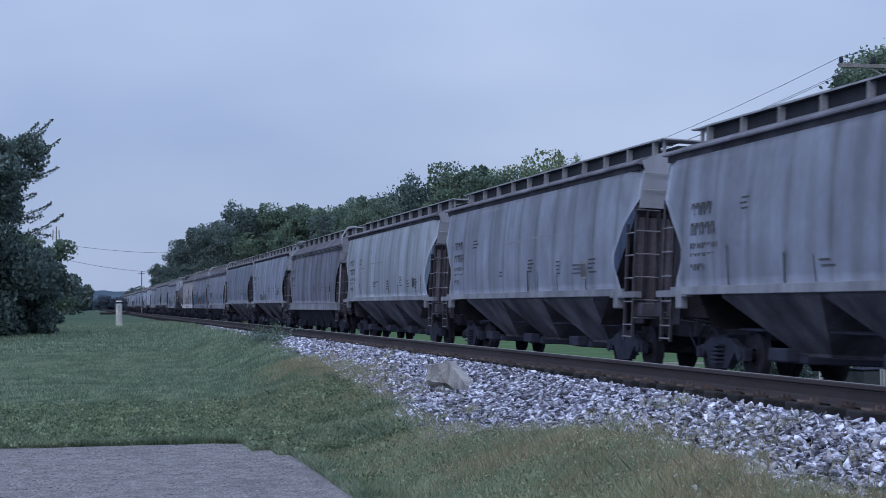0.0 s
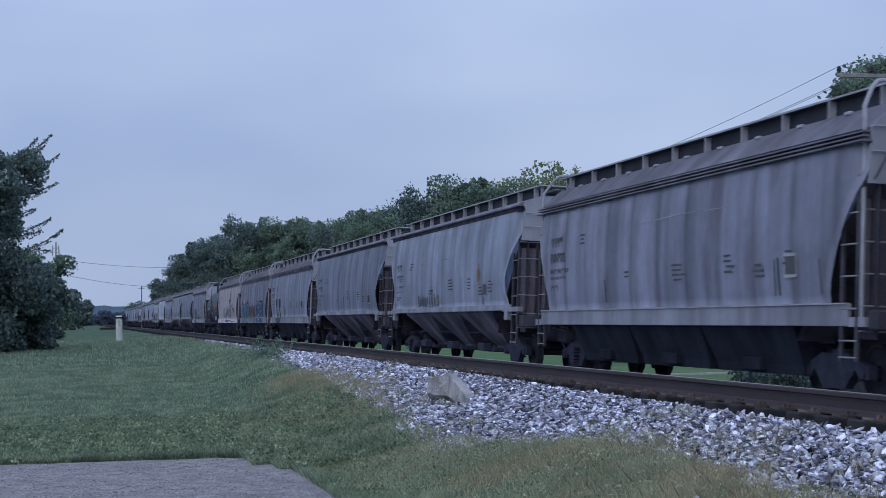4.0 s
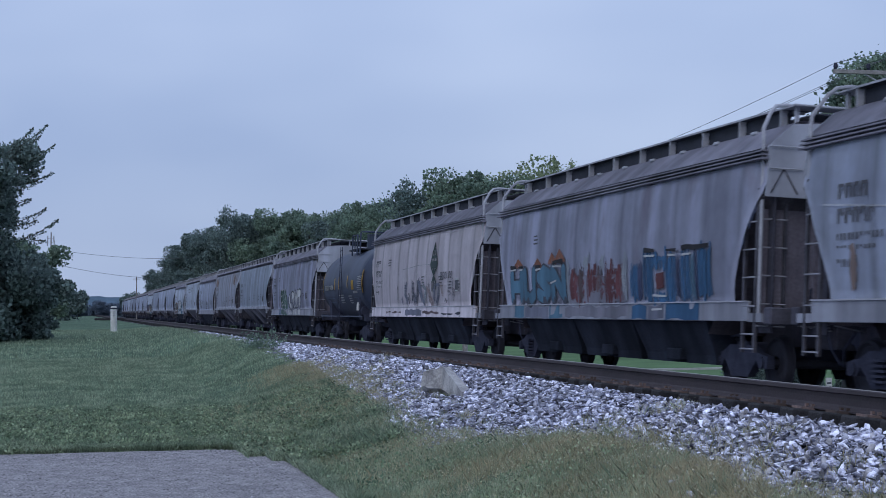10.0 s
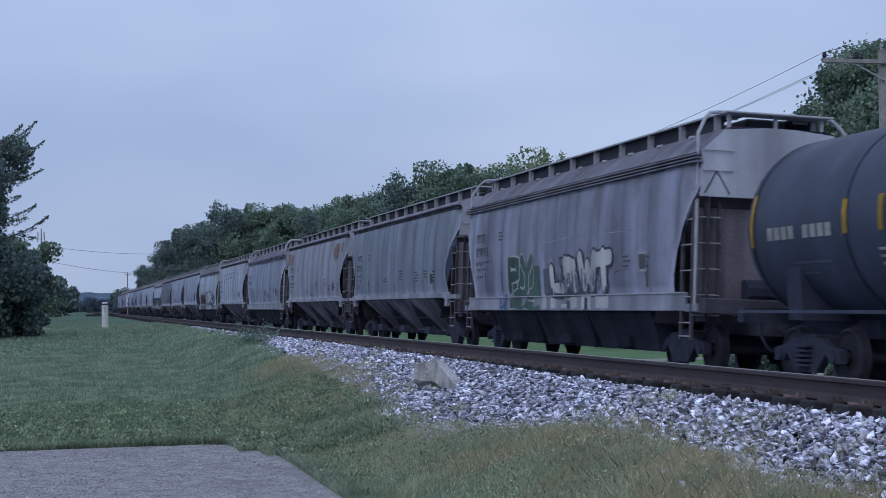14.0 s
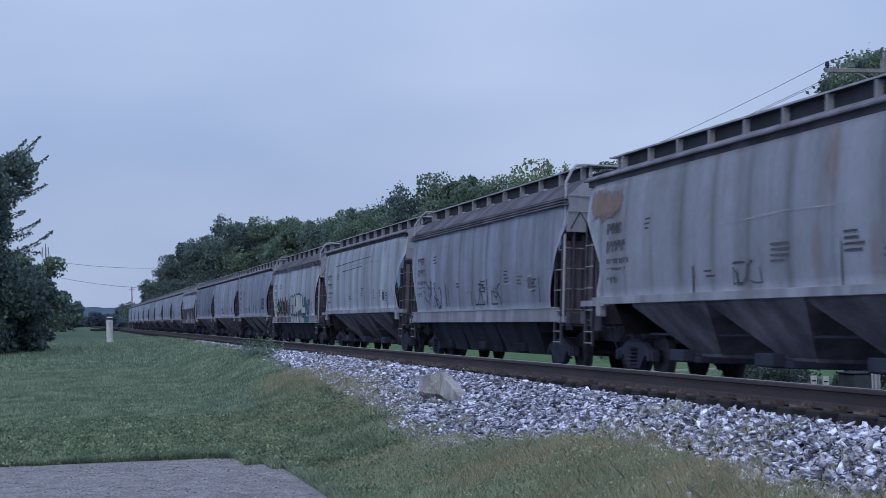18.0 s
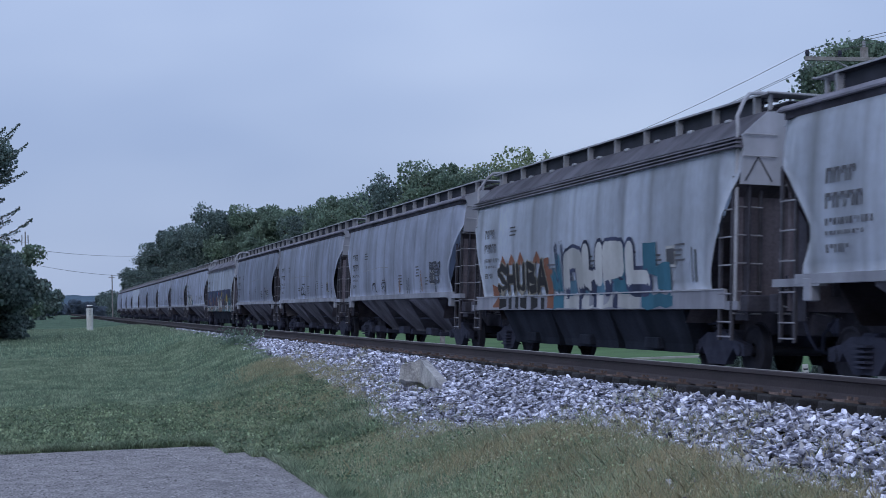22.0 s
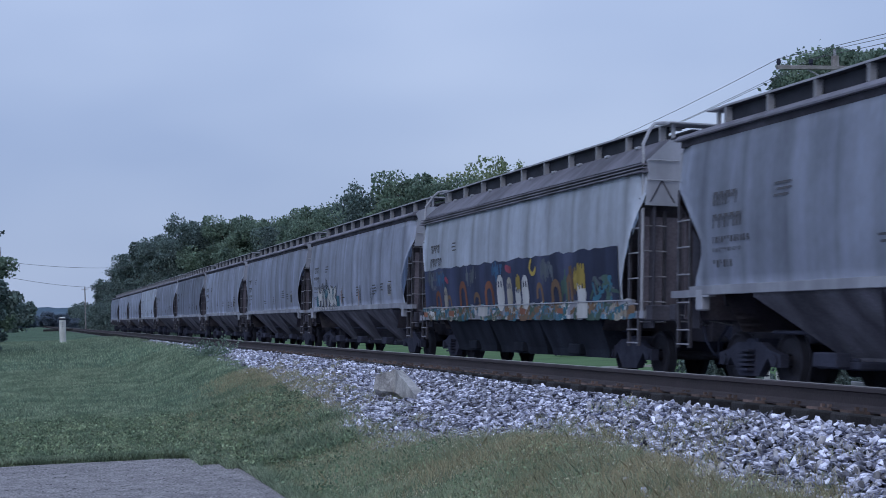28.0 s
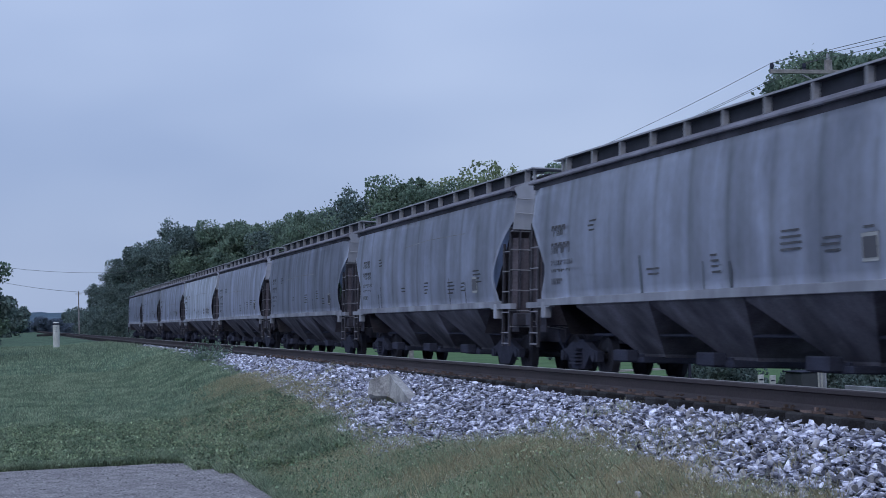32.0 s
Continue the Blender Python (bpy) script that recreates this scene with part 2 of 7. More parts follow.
LADDERM = material("dirty_ladder_steel", (0.12, 0.118, 0.145), (0.06, 0.06, 0.075), 0.8, 0.1, 2, 30, 0.1, spec=0.25)
GALV = material("galvanised_steel", (0.50, 0.51, 0.57), (0.33, 0.34, 0.385), 0.65, 0.0, 2, 40, 0.1)
GRATE = material("dark_grating", (0.05, 0.054, 0.076), (0.03, 0.033, 0.047), 0.9, 0.0, 2, 60, 0.3)
RAILM = material("rusted_rail_steel", (0.078, 0.062, 0.069), (0.053, 0.044, 0.050), 0.75, 0.2, 1.2, 60, 0.1)
PLATEM = material("rusty_tie_plate", (0.24, 0.17, 0.15), (0.10, 0.075, 0.07), 0.85, 0.1, 6, 60, 0.2, 0, 0.35, 0.65, 0.4)
RAILTOP = material("worn_rail_head", (0.34, 0.31, 0.29), (0.22, 0.19, 0.175), 0.4, 0.7, 4, 60, 0.08)
TIEM = material("creosoted_timber", (0.034, 0.031, 0.033), (0.016, 0.015, 0.017), 0.9, 0.0, 5, 50, 0.5, 0, 0.35, 0.7, 0.35)
STONEM = material("grey_limestone_ballast", (0.79, 0.80, 0.93), (0.215, 0.22, 0.29), 0.9, 0.0, 16, 60, 0.25, 0, 0.38, 0.60, 0.78, island=True, spec=0.3)
STONEP = material("grey_limestone", (0.54, 0.53, 0.56), (0.30, 0.295, 0.32), 0.9, 0.0, 14, 60, 0.25, 0, 0.3, 0.7, 0.6)
GRITM = material("pale_grit", (0.60, 0.58, 0.60), (0.12, 0.12, 0.13), 0.9, 0.0, 14, 60, 0.2, 0, 0.3, 0.7, 0.6, island=True)
# near-black sheet that paints the shade in the gaps between the stones
BEDM = material("ballast_gap_shade", (0.035, 0.035, 0.041), (0.018, 0.018, 0.021), 0.95, 0.0, 14, 45, 0.9, dist=0.04)
BALLASTM = material("packed_grey_ballast", (0.42, 0.42, 0.46), (0.16, 0.16, 0.18), 0.95, 0.0, 22, 60, 0.8, 0, 0.35, 0.62, dist=0.04)
ASPHALT = material("worn_grey_asphalt", (0.40, 0.38, 0.395), (0.28, 0.268, 0.28), 0.95, 0.0, 5.0, 50, 1.0, 0, 0.38, 0.62, 0.0, (0.21, 0.20, 0.215), 0.6, dist=0.012, grain=0.8)
GRASSG = material("mown_turf", (0.145, 0.225, 0.145), (0.075, 0.122, 0.082), 0.95, 0.0, 0.8, 30, 0.15, 0, 0.36, 0.66, 0.0, (0.20, 0.19, 0.13), 0.64, dist=0.05, grain=0.5, spec=0.08)
CONCRETE = material("weathered_concrete", (0.60, 0.585, 0.575), (0.30, 0.29, 0.295), 0.95, 0.0, 5, 40, 0.6, 0, 0.35, 0.65, 0.0, (0.25, 0.24, 0.24), 0.62)
WHITEP = material("white_enamel", (0.78, 0.78, 0.77), (0.62, 0.62, 0.6), 0.6, 0.0, 3, 30, 0.1)
BARK = material("grey_brown_bark", (0.11, 0.085, 0.065), (0.05, 0.04, 0.033), 0.95, 0.0, 4, 30, 0.7)
POLEM = material("weathered_pole_timber", (0.38, 0.36, 0.36), (0.24, 0.225, 0.225), 0.95, 0.0, 4, 30, 0.4)
FARM = material("green_field_grass", (0.10, 0.205, 0.068), (0.065, 0.14, 0.045), 0.95, 0.0, 0.3, 20, 0.3)
WIREM = material("grey_cable", (0.16, 0.16, 0.17), (0.12, 0.12, 0.13), 0.6, 0.2, 4, 30, 0.0)


def leaf_material(name, base, dark, spread=0.45):
    m = material(name, base, dark, 0.7, 0.0, 0.35, 9, 0.0, 0, 0.35, 0.68, spread, island=True, leafy=0.4)
    return m


# deep green, shifted towards blue to carry some distance haze
LEAF_DARK = leaf_material("deep_green_hazed_leaves", (0.205, 0.275, 0.25), (0.118, 0.168, 0.165), 0.6)
# the haze of distance is mixed into this leaf colour
LEAF_HAZE = leaf_material("leaves_with_painted_haze", (0.21, 0.27, 0.34), (0.16, 0.21, 0.28), 0.2)
LEAF_MID = leaf_material("mid_green_leaves", (0.245, 0.335, 0.245), (0.14, 0.205, 0.165))
LEAF_LIGHT = leaf_material("yellow_green_leaves", (0.35, 0.41, 0.245), (0.21, 0.275, 0.165))
BLADEM = material("grass_blades", (0.45, 0.525, 0.37), (0.235, 0.315, 0.215), 0.8, 0.0, 1.6, 20, 0.0, 0, 0.38, 0.64, 0.55, island=True, leafy=0.45)
WILDM = material("unmown_grass_blades", (0.56, 0.62, 0.43), (0.31, 0.40, 0.27), 0.8, 0.0, 1.6, 20, 0.0, 0, 0.34, 0.68, 0.35, island=True, leafy=0.45)
TUFTM = material("tuft_leaves", (0.38, 0.46, 0.29), (0.15, 0.22, 0.14), 0.6, 0.0, 3.0, 20, 0.0, 0, 0.4, 0.62, 0.6, island=True, leafy=0.35)
CLOVERM = material("clover_leaves", (0.31, 0.41, 0.26), (0.12, 0.19, 0.12), 0.7, 0.0, 2.0, 20, 0.0, 0, 0.36, 0.66, 0.6, island=True, leafy=0.4)
WEEDM = material("pale_weed_leaves", (0.52, 0.58, 0.38), (0.27, 0.35, 0.22), 0.75, 0.0, 2.0, 20, 0.0, 0, 0.36, 0.66, 0.5, island=True, leafy=0.4)
SEEDM = material("pale_seed_heads", (0.66, 0.62, 0.47), (0.40, 0.42, 0.30), 0.85, 0.0, 3.0, 20, 0.0, 0, 0.36, 0.66, 0.5, island=True, leafy=0.3)
STRAWM = material("dry_grass_blades", (0.64, 0.56, 0.38), (0.44, 0.42, 0.27), 0.85, 0.0, 0.8, 20, 0.0, 0, 0.3, 0.7, 0.4, island=True, leafy=0.4)


# ---------------------------------------------------------------- mesh helpers
def box(bm, x0, x1, y0, y1, z0, z1, bevel=0.0):
    v = [bm.verts.new((x, y, z)) for x in (x0, x1) for y in (y0, y1) for z in (z0, z1)]
    f = [bm.faces.new([v[i] for i in q]) for q in
         ((0, 1, 3, 2), (4, 6, 7, 5), (0, 4, 5, 1), (2, 3, 7, 6), (0, 2, 6, 4), (1, 5, 7, 3))]
    if bevel:
        e = list({e for q in f for e in q.edges})
        bmesh.ops.bevel(bm, geom=e, offset=bevel, segments=1, affect="EDGES")


def rod(bm, a, b, r, sides=8, r2=None):
    a, b = Vector(a), Vector(b)
    m = Matrix.Translation((a + b) / 2) @ (b - a).to_track_quat("Z", "Y").to_matrix().to_4x4()
    bmesh.ops.create_cone(bm, cap_ends=True, segments=sides, radius1=r, radius2=r if r2 is None else r2, depth=(b - a).length, matrix=m)


def tube(bm, pts, r, sides=6):
    """One unbroken pipe through the points."""
    pts = [Vector(p) for p in pts]
    rings = []
    for i, p in enumerate(pts):
        d = (pts[min(i + 1, len(pts) - 1)] - pts[max(i - 1, 0)]).normalized()
        u = d.orthogonal().normalized() if not rings else (side - d * side.dot(d)).normalized()
        side = u
        w = d.cross(u)
        rings.append([bm.verts.new(p + (u * math.cos(a) + w * math.sin(a)) * r) for a in (2 * math.pi * k / sides for k in range(sides))])
    for a, b in zip(rings, rings[1:]):
        for k in range(sides):
            bm.faces.new((a[k], a[(k + 1) % sides], b[(k + 1) % sides], b[k]))
    bm.faces.new(rings[0][::-1]), bm.faces.new(rings[-1])


def prism(bm, outline, y0, y1, axis="y"):
    """A solid from an outline of (across, up) pairs, run along one axis."""
    put = {"y": lambda p, s: (p[0], s, p[1]), "x": lambda p, s: (s, p[0], p[1])}[axis]
    a = [bm.verts.new(put(p, y0)) for p in outline]
    b = [bm.verts.new(put(p, y1)) for p in outline]
    bm.faces.new(a), bm.faces.new(b[::-1])
    for i in range(len(a)):
        j = (i + 1) % len(a)
        bm.faces.new((a[j], a[i], b[i], b[j]))


def grid(bm, rows):
    """Faces over a net of points."""
    net = [[bm.verts.new(p) for p in r] for r in rows]
    for r, q in zip(net, net[1:]):
        for i in range(len(r) - 1):
            bm.faces.new((r[i], r[i + 1], q[i + 1], q[i]))
    return net


def mesh(name, bm, mat, smooth=False):
    bmesh.ops.recalc_face_normals(bm, faces=bm.faces)
    me = bpy.data.meshes.new(name)
    bm.to_mesh(me)
    bm.free()
    if isinstance(mat, (list, tuple)):
        for m in mat:
            me.materials.append(m)
    else:
        me.materials.append(mat)
    if smooth:
        for p in me.polygons:
            p.use_smooth = True
    return me


def part(name, bm, mat, parent, label="", smooth=False):
    ob = new(name, bm if isinstance(bm, bpy.types.Mesh) else mesh(name, bm, mat, smooth))
    ob.parent = parent
    return tagged(ob, label)


def thing(name, label, category, group="", kind="", at=None):
    ob = new(name)
    ob.empty_display_size = 0.3
    if at is not None:
        ob.matrix_basis = at
    return tagged(ob, label, category, group, kind)


def solid(name, bm, mat, label, category="", group="", kind="", smooth=False):
    return tagged(new(name, bm if isinstance(bm, bpy.types.Mesh) else mesh(name, bm, mat, smooth)), label, category, group, kind)


def again(name, src, parent, m):
    """One more part on the same mesh."""
    ob = new(name, src.data)
    ob.parent, ob.matrix_basis = parent, m
    return ob


def smooth01(a, b, v):
    t = min(1.0, max(0.0, (v - a) / (b - a)))
    return t * t * (3 - 2 * t)


# ---------------------------------------------------------------- ground
NEAR_X, RAIL_Z = 5.57, 0.992        # head of the nearest rail
GAUGE = 1.505                       # between rail centres
CANT = 0.125                        # the roadbed falls away from the eye
TRAIN_X = 12.25                     # centre line of the train's track


def bed_z(x):
    """Top of the ballast."""
    return RAIL_Z - 0.203 - CANT * max(0.0, x - NEAR_X)


def lawn_z(y):
    return 0.66 * smooth01(19, 75, y)


def ground_z(x, y):
    low = lawn_z(y)
    if x < 5.0:
        z = low + (0.36 + 0.13 * smooth01(15, 12, y) + 0.18 * smooth01(22, 34, y) - 0.36 * smooth01(38, 66, y) - 0.08 * smooth01(66, 75, y)) * smooth01(2.4, 4.3, x)
    elif x < 14.5:
        z = bed_z(x) - 0.40
    else:
        z = bed_z(14.5) - 0.40 - 1.0 * smooth01(14.5, 22, x)
    return z


def build_ground():
    xs = [-1500, -600, -250, -120, -60, -30, -15, -8, -4, -2, 0, 1, 1.6, 2.2, 2.5, 2.8, 3.1, 3.4, 3.7, 4.0, 4.3, 4.6, 5.0,
          5.01, 8, 11, 14.49, 14.5, 15.5, 16.5, 17.5, 19, 24, 32, 45, 60, 90, 140, 220, 400, 800, 1500]
    ys = [-2400, -1200, -600, -300, -120, -40, -10, 0, 3, 5, 6, 7, 8, 9, 10, 11, 12, 13, 14, 15, 16, 17, 18, 19, 20, 22, 24, 27, 30, 34, 38, 43, 49, 56,
          64, 75, 90, 110, 140, 180, 240, 320, 450, 700, 1200, 2400]
    bm = bmesh.new()
    rows = []
    for y in ys:
        row = []
        for x in xs:
            z = ground_z(x, y)
            if y < 60 and -8 < x < 5 and not (x < 2.3 and y < 17.2):
                z += 0.014 * noise.noise((x * 0.9, y * 0.5, 0.3))
            row.append((x, y, z))
        rows.append(row)
    grid(bm, rows)
    return solid("ground", bm, GRASSG, "mown green grass verge with dry patches beside the railway", "grass", kind="structure", smooth=True)


build_ground()


def build_pad():
    """The paved pad: its far edge and the edge along the tracks are ragged."""
    bm = bmesh.new()
    rng = random.Random(4)
    far = [(-9 + i * 0.35, 18.2 - 0.016 * max(0, i - 20) + rng.uniform(-0.05, 0.05)) for i in range(31)]
    side = [(2.24 + rng.uniform(-0.05, 0.06) + 0.003 * i, 16.2 - i * 0.42) for i in range(48)]
    outline = far + [(1.86, 17.85), (1.9, 17.15), (2.1, 17.0), (2.16, 16.5)] + side + [(-9, -4)]
    top = [bm.verts.new((x, y, 0.022)) for x, y in outline]
    low = [bm.verts.new((x, y, -0.25)) for x, y in outline]
    bm.faces.new(top)
    for i in range(len(top)):
        j = (i + 1) % len(top)
        bm.faces.new((top[j], top[i], low[i], low[j]))
    return solid("pavement", bm, ASPHALT, "worn grey asphalt pad with a ragged edge in the grass", "pavement", kind="structure")


pavement = build_pad()
Y0, Y1 = -420, 900


def rail_section(x, z):
    """Outline of a flat-bottomed rail whose head top is at x, z."""
    half = [(0.0, 0.0), (0.028, 0.0), (0.035, -0.008), (0.036, -0.034), (0.012, -0.044), (0.0085, -0.075), (0.0085, -0.125),
            (0.02, -0.146), (0.070, -0.158), (0.070, -0.170)]
    return [(x + a, z + b) for a, b in half] + [(x - a, z + b) for a, b in half[:0:-1]]


def build_track(centre, z_near, label, ties):
    near, far = centre - GAUGE / 2, centre + GAUGE / 2
    lean = Matrix.Rotation(math.atan(CANT), 4, "Y")
    track = thing("railway_track", label, "railway track", "railway tracks", "structure")
    for x, z in ((near, z_near), (far, z_near - CANT * GAUGE)):
        bm = bmesh.new()
        prism(bm, rail_section(x, z), Y0, Y1)
        bm.faces.ensure_lookup_table()
        ob = part("rail", bm, [RAILM, RAILTOP], track)
        for p in ob.data.polygons:
            if p.normal.z > 0.9 and p.center.z > z - 0.01:
                p.material_index = 1
    rng = random.Random(round(centre * 100))
    bm = bmesh.new()
    box(bm, -1.3, 1.3, -0.115, 0.115, -0.18, 0.0, 0.012)
    tie_mesh = mesh("tie", bm, TIEM)
    bm = bmesh.new()
    box(bm, -0.19, 0.19, -0.09, 0.09, 0.0, 0.018)
    for sx in (-0.085, 0.085):
        for sy in (-0.05, 0.05):
            box(bm, sx - 0.012, sx + 0.012, sy - 0.012, sy + 0.012, 0.018, 0.045)
    plate_mesh = mesh("tie_plate", bm, PLATEM)
    for i in range(ties):
        y = 1.0 + i * 0.5 + rng.uniform(-0.03, 0.03)
        m = Matrix.Translation((centre, y, z_near - 0.188 - CANT * GAUGE / 2)) @ lean @ pose(rng.uniform(-0.04, 0.04), 0, 0, 0, 0, rng.uniform(-1, 1))
        tie = new("tie", tie_mesh)
        tie.parent, tie.matrix_basis = track, m
        if i < 70:
            p = new("tie_plate", plate_mesh)
            p.parent, p.matrix_basis = tie, pose(-GAUGE / 2, 0, 0.0)
    bm = bmesh.new()
    for i in list(range(-840, 0)) + list(range(ties, 900)):
        y = 1.0 + i * 0.5
        z = z_near - 0.188 - CANT * GAUGE / 2
        prism(bm, [(centre - 1.3, z + 0.15), (centre + 1.3, z - 0.15), (centre + 1.3, z - 0.3), (centre - 1.3, z)], y - 0.11, y + 0.11)
    if ties < 900:
        tagged(part("far_ties", bm, TIEM, track), kind="stuff")
    return track


build_track(NEAR_X + GAUGE / 2, RAIL_Z, "rusty steel rails on dark timber ties in pale ballast", 150)
TRAIN_Z = RAIL_Z - CANT * (TRAIN_X - NEAR_X)          # rail level under the middle of the train
build_track(TRAIN_X, TRAIN_Z + CANT * GAUGE / 2, "rails and ties under the passing freight train", 60)


def toe_x(y):
    """Where the stones end in the grass: they spread furthest at 17 m."""
    knots = ((7, 4.1), (9.2, 4.15), (10.4, 4.32), (12, 4.36), (13.9, 4.02), (15.5, 3.64), (17.1, 3.5), (19, 3.78), (21, 4.0), (23, 4.3), (29, 4.38), (38, 4.78), (48, 4.98), (62, 5.0))
    if y <= knots[0][0]:
        return knots[0][1]
    for (a, u), (b, v) in zip(knots, knots[1:]):
        if y <= b:
            return u + (v - u) * smooth01(a, b, y) + 0.05 * math.sin(y * 2.7)
    return knots[-1][1]


def ballast_z(x, y):
    """Top of the stones: level under the ties, then the shoulder down to the toe."""
    top = bed_z(max(x, 4.9)) - 0.055 * smooth01(4.92, 5.08, x) + (0.012 + 0.035 * smooth01(12, 22, y) * smooth01(45, 28, y)) * smooth01(4.6, 4.98, x) * smooth01(5.7, 5.4, x)
    if x < 4.9:
        top -= (4.9 - x) * 0.46
    return max(top, ground_z(min(x, 4.99), y) + 0.01) if x < 4.6 else top


def build_bed():
    bm = bmesh.new()
    ys = [Y0 + i * 20 for i in range(20)] + [-20 + i * 1.0 for i in range(120)] + [100 + i * 8 for i in range(101)]
    rows = []
    for y in ys:
        t = toe_x(y)
        cols = [t - 0.45] + [t - 0.3 + (5.25 - t) * k / 6 for k in range(7)] + [6.3, 8.0, 10.0, 12.2, 13.8]
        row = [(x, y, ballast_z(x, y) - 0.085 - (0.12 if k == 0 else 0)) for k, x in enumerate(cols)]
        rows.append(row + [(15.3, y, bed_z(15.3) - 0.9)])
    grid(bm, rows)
    # shade-dark sheet below the near stones, plain ballast between the tracks
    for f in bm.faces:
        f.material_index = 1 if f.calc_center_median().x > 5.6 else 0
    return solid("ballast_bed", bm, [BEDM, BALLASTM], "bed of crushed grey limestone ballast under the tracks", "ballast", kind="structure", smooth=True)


bed = build_bed()


# ---------------------------------------------------------------- railway cars
LEAN = 3.0
SIDE = 1.6


def side_x(z, sill, eave):
    """Half width of a hopper body at a height: the sides bulge."""
    return SIDE - 0.11 * abs((z - 2.7) / 1.4) ** 2.2


def end_y(z, top, bottom, full, cut):
    """Where the side sheet ends: cut back in a curve below the end panel."""
    if z >= top:
        return full
    u = min(1.0, (top - z) / (top - (2.35 if bottom > 1.55 else 1.7)))
    return full - cut * u ** 0.75 + (0.34 * smooth01(2.2, bottom, z) if bottom > 1.55 else 0.0)


def make_truck(parent, y, flip):
    bm = bmesh.new()
    for sx in (-1.0, 1.0):
        o = sx * 0.99
        # cast side frame: arched bar with two pedestals and a spring window
        arch = [(-1.08, 0.36), (-1.08, 0.56), (-0.72, 0.62), (-0.42, 0.74), (0.42, 0.74), (0.72, 0.62), (1.08, 0.56), (1.08, 0.36), (0.78, 0.36),
                (0.66, 0.5), (0.40, 0.26), (0.36, 0.2), (-0.36, 0.2), (-0.40, 0.26), (-0.66, 0.5), (-0.78, 0.36)]
        prism(bm, [(a, b) for a, b in arch], o - 0.07, o + 0.07, "x")
        for k in range(5):
            box(bm, o - 0.12 * sx - 0.08, o - 0.12 * sx + 0.24 * max(sx, 0) + 0.08 - 0.24 * max(-sx, 0) * 0, -0.22, 0.22, 0.29 + k * 0.075, 0.325 + k * 0.075)
        for e in (-0.889, 0.889):
            rod(bm, (o - 0.10, e, 0.457), (o + 0.10, e, 0.457), 0.10, 10)
    box(bm, -1.02, 1.02, -0.2, 0.2, 0.45, 0.80, 0.03)
    truck = part("truck", bm, TRUCKM, parent)
    truck.matrix_basis = pose(0, y, 0, 0, 0, 180 if flip else 0)
    for e in (-0.889, 0.889):
        bm = bmesh.new()
        rod(bm, (-0.95, 0, 0), (0.95, 0, 0), 0.08, 8)
        for sx in (-1, 1):
            prof = [(0.70, 0.455), (0.815, 0.44), (0.835, 0.40), (0.79, 0.36), (0.77, 0.20), (0.80, 0.12), (0.80, 0.0)]
            inner = [(0.695, 0.485), (0.67, 0.48), (0.665, 0.40), (0.70, 0.36), (0.72, 0.2), (0.66, 0.12)]
            outline = inner[::-1] + prof
            rings = []
            for r in range(28):
                a = 2 * math.pi * r / 28
                rings.append([bm.verts.new((sx * u, w * math.cos(a), w * math.sin(a))) for u, w in outline[:-1]])
            for r in range(28):
                p, q = rings[r], rings[(r + 1) % 28]
                for i in range(len(p) - 1):
                    bm.faces.new((p[i], p[i + 1], q[i + 1], q[i]))
        ws = part("wheelset", bm, WHEELM, truck)
        ws.matrix_basis = pose(0, e, 0.457)
    return truck


def make_ladder(parent, x, y0, y1, z0, z1, rungs, mat, along="y"):
    bm = bmesh.new()
    for y in (y0, y1):
        if along == "y":
            box(bm, x - 0.012, x + 0.012, y - 0.022, y + 0.022, z0, z1)
        else:
            box(bm, y - 0.02, y + 0.02, x - 0.02, x + 0.02, z0, z1)
    for k in range(rungs):
        z = z0 + 0.1 + (z1 - z0 - 0.25) * k / max(1, rungs - 1)
        if along == "y":
            rod(bm, (x, y0, z), (x, y1, z), 0.013, 6)
        else:
            rod(bm, (y0, x, z), (y1, x, z), 0.013, 6)
    return part("ladder", bm, mat, parent)


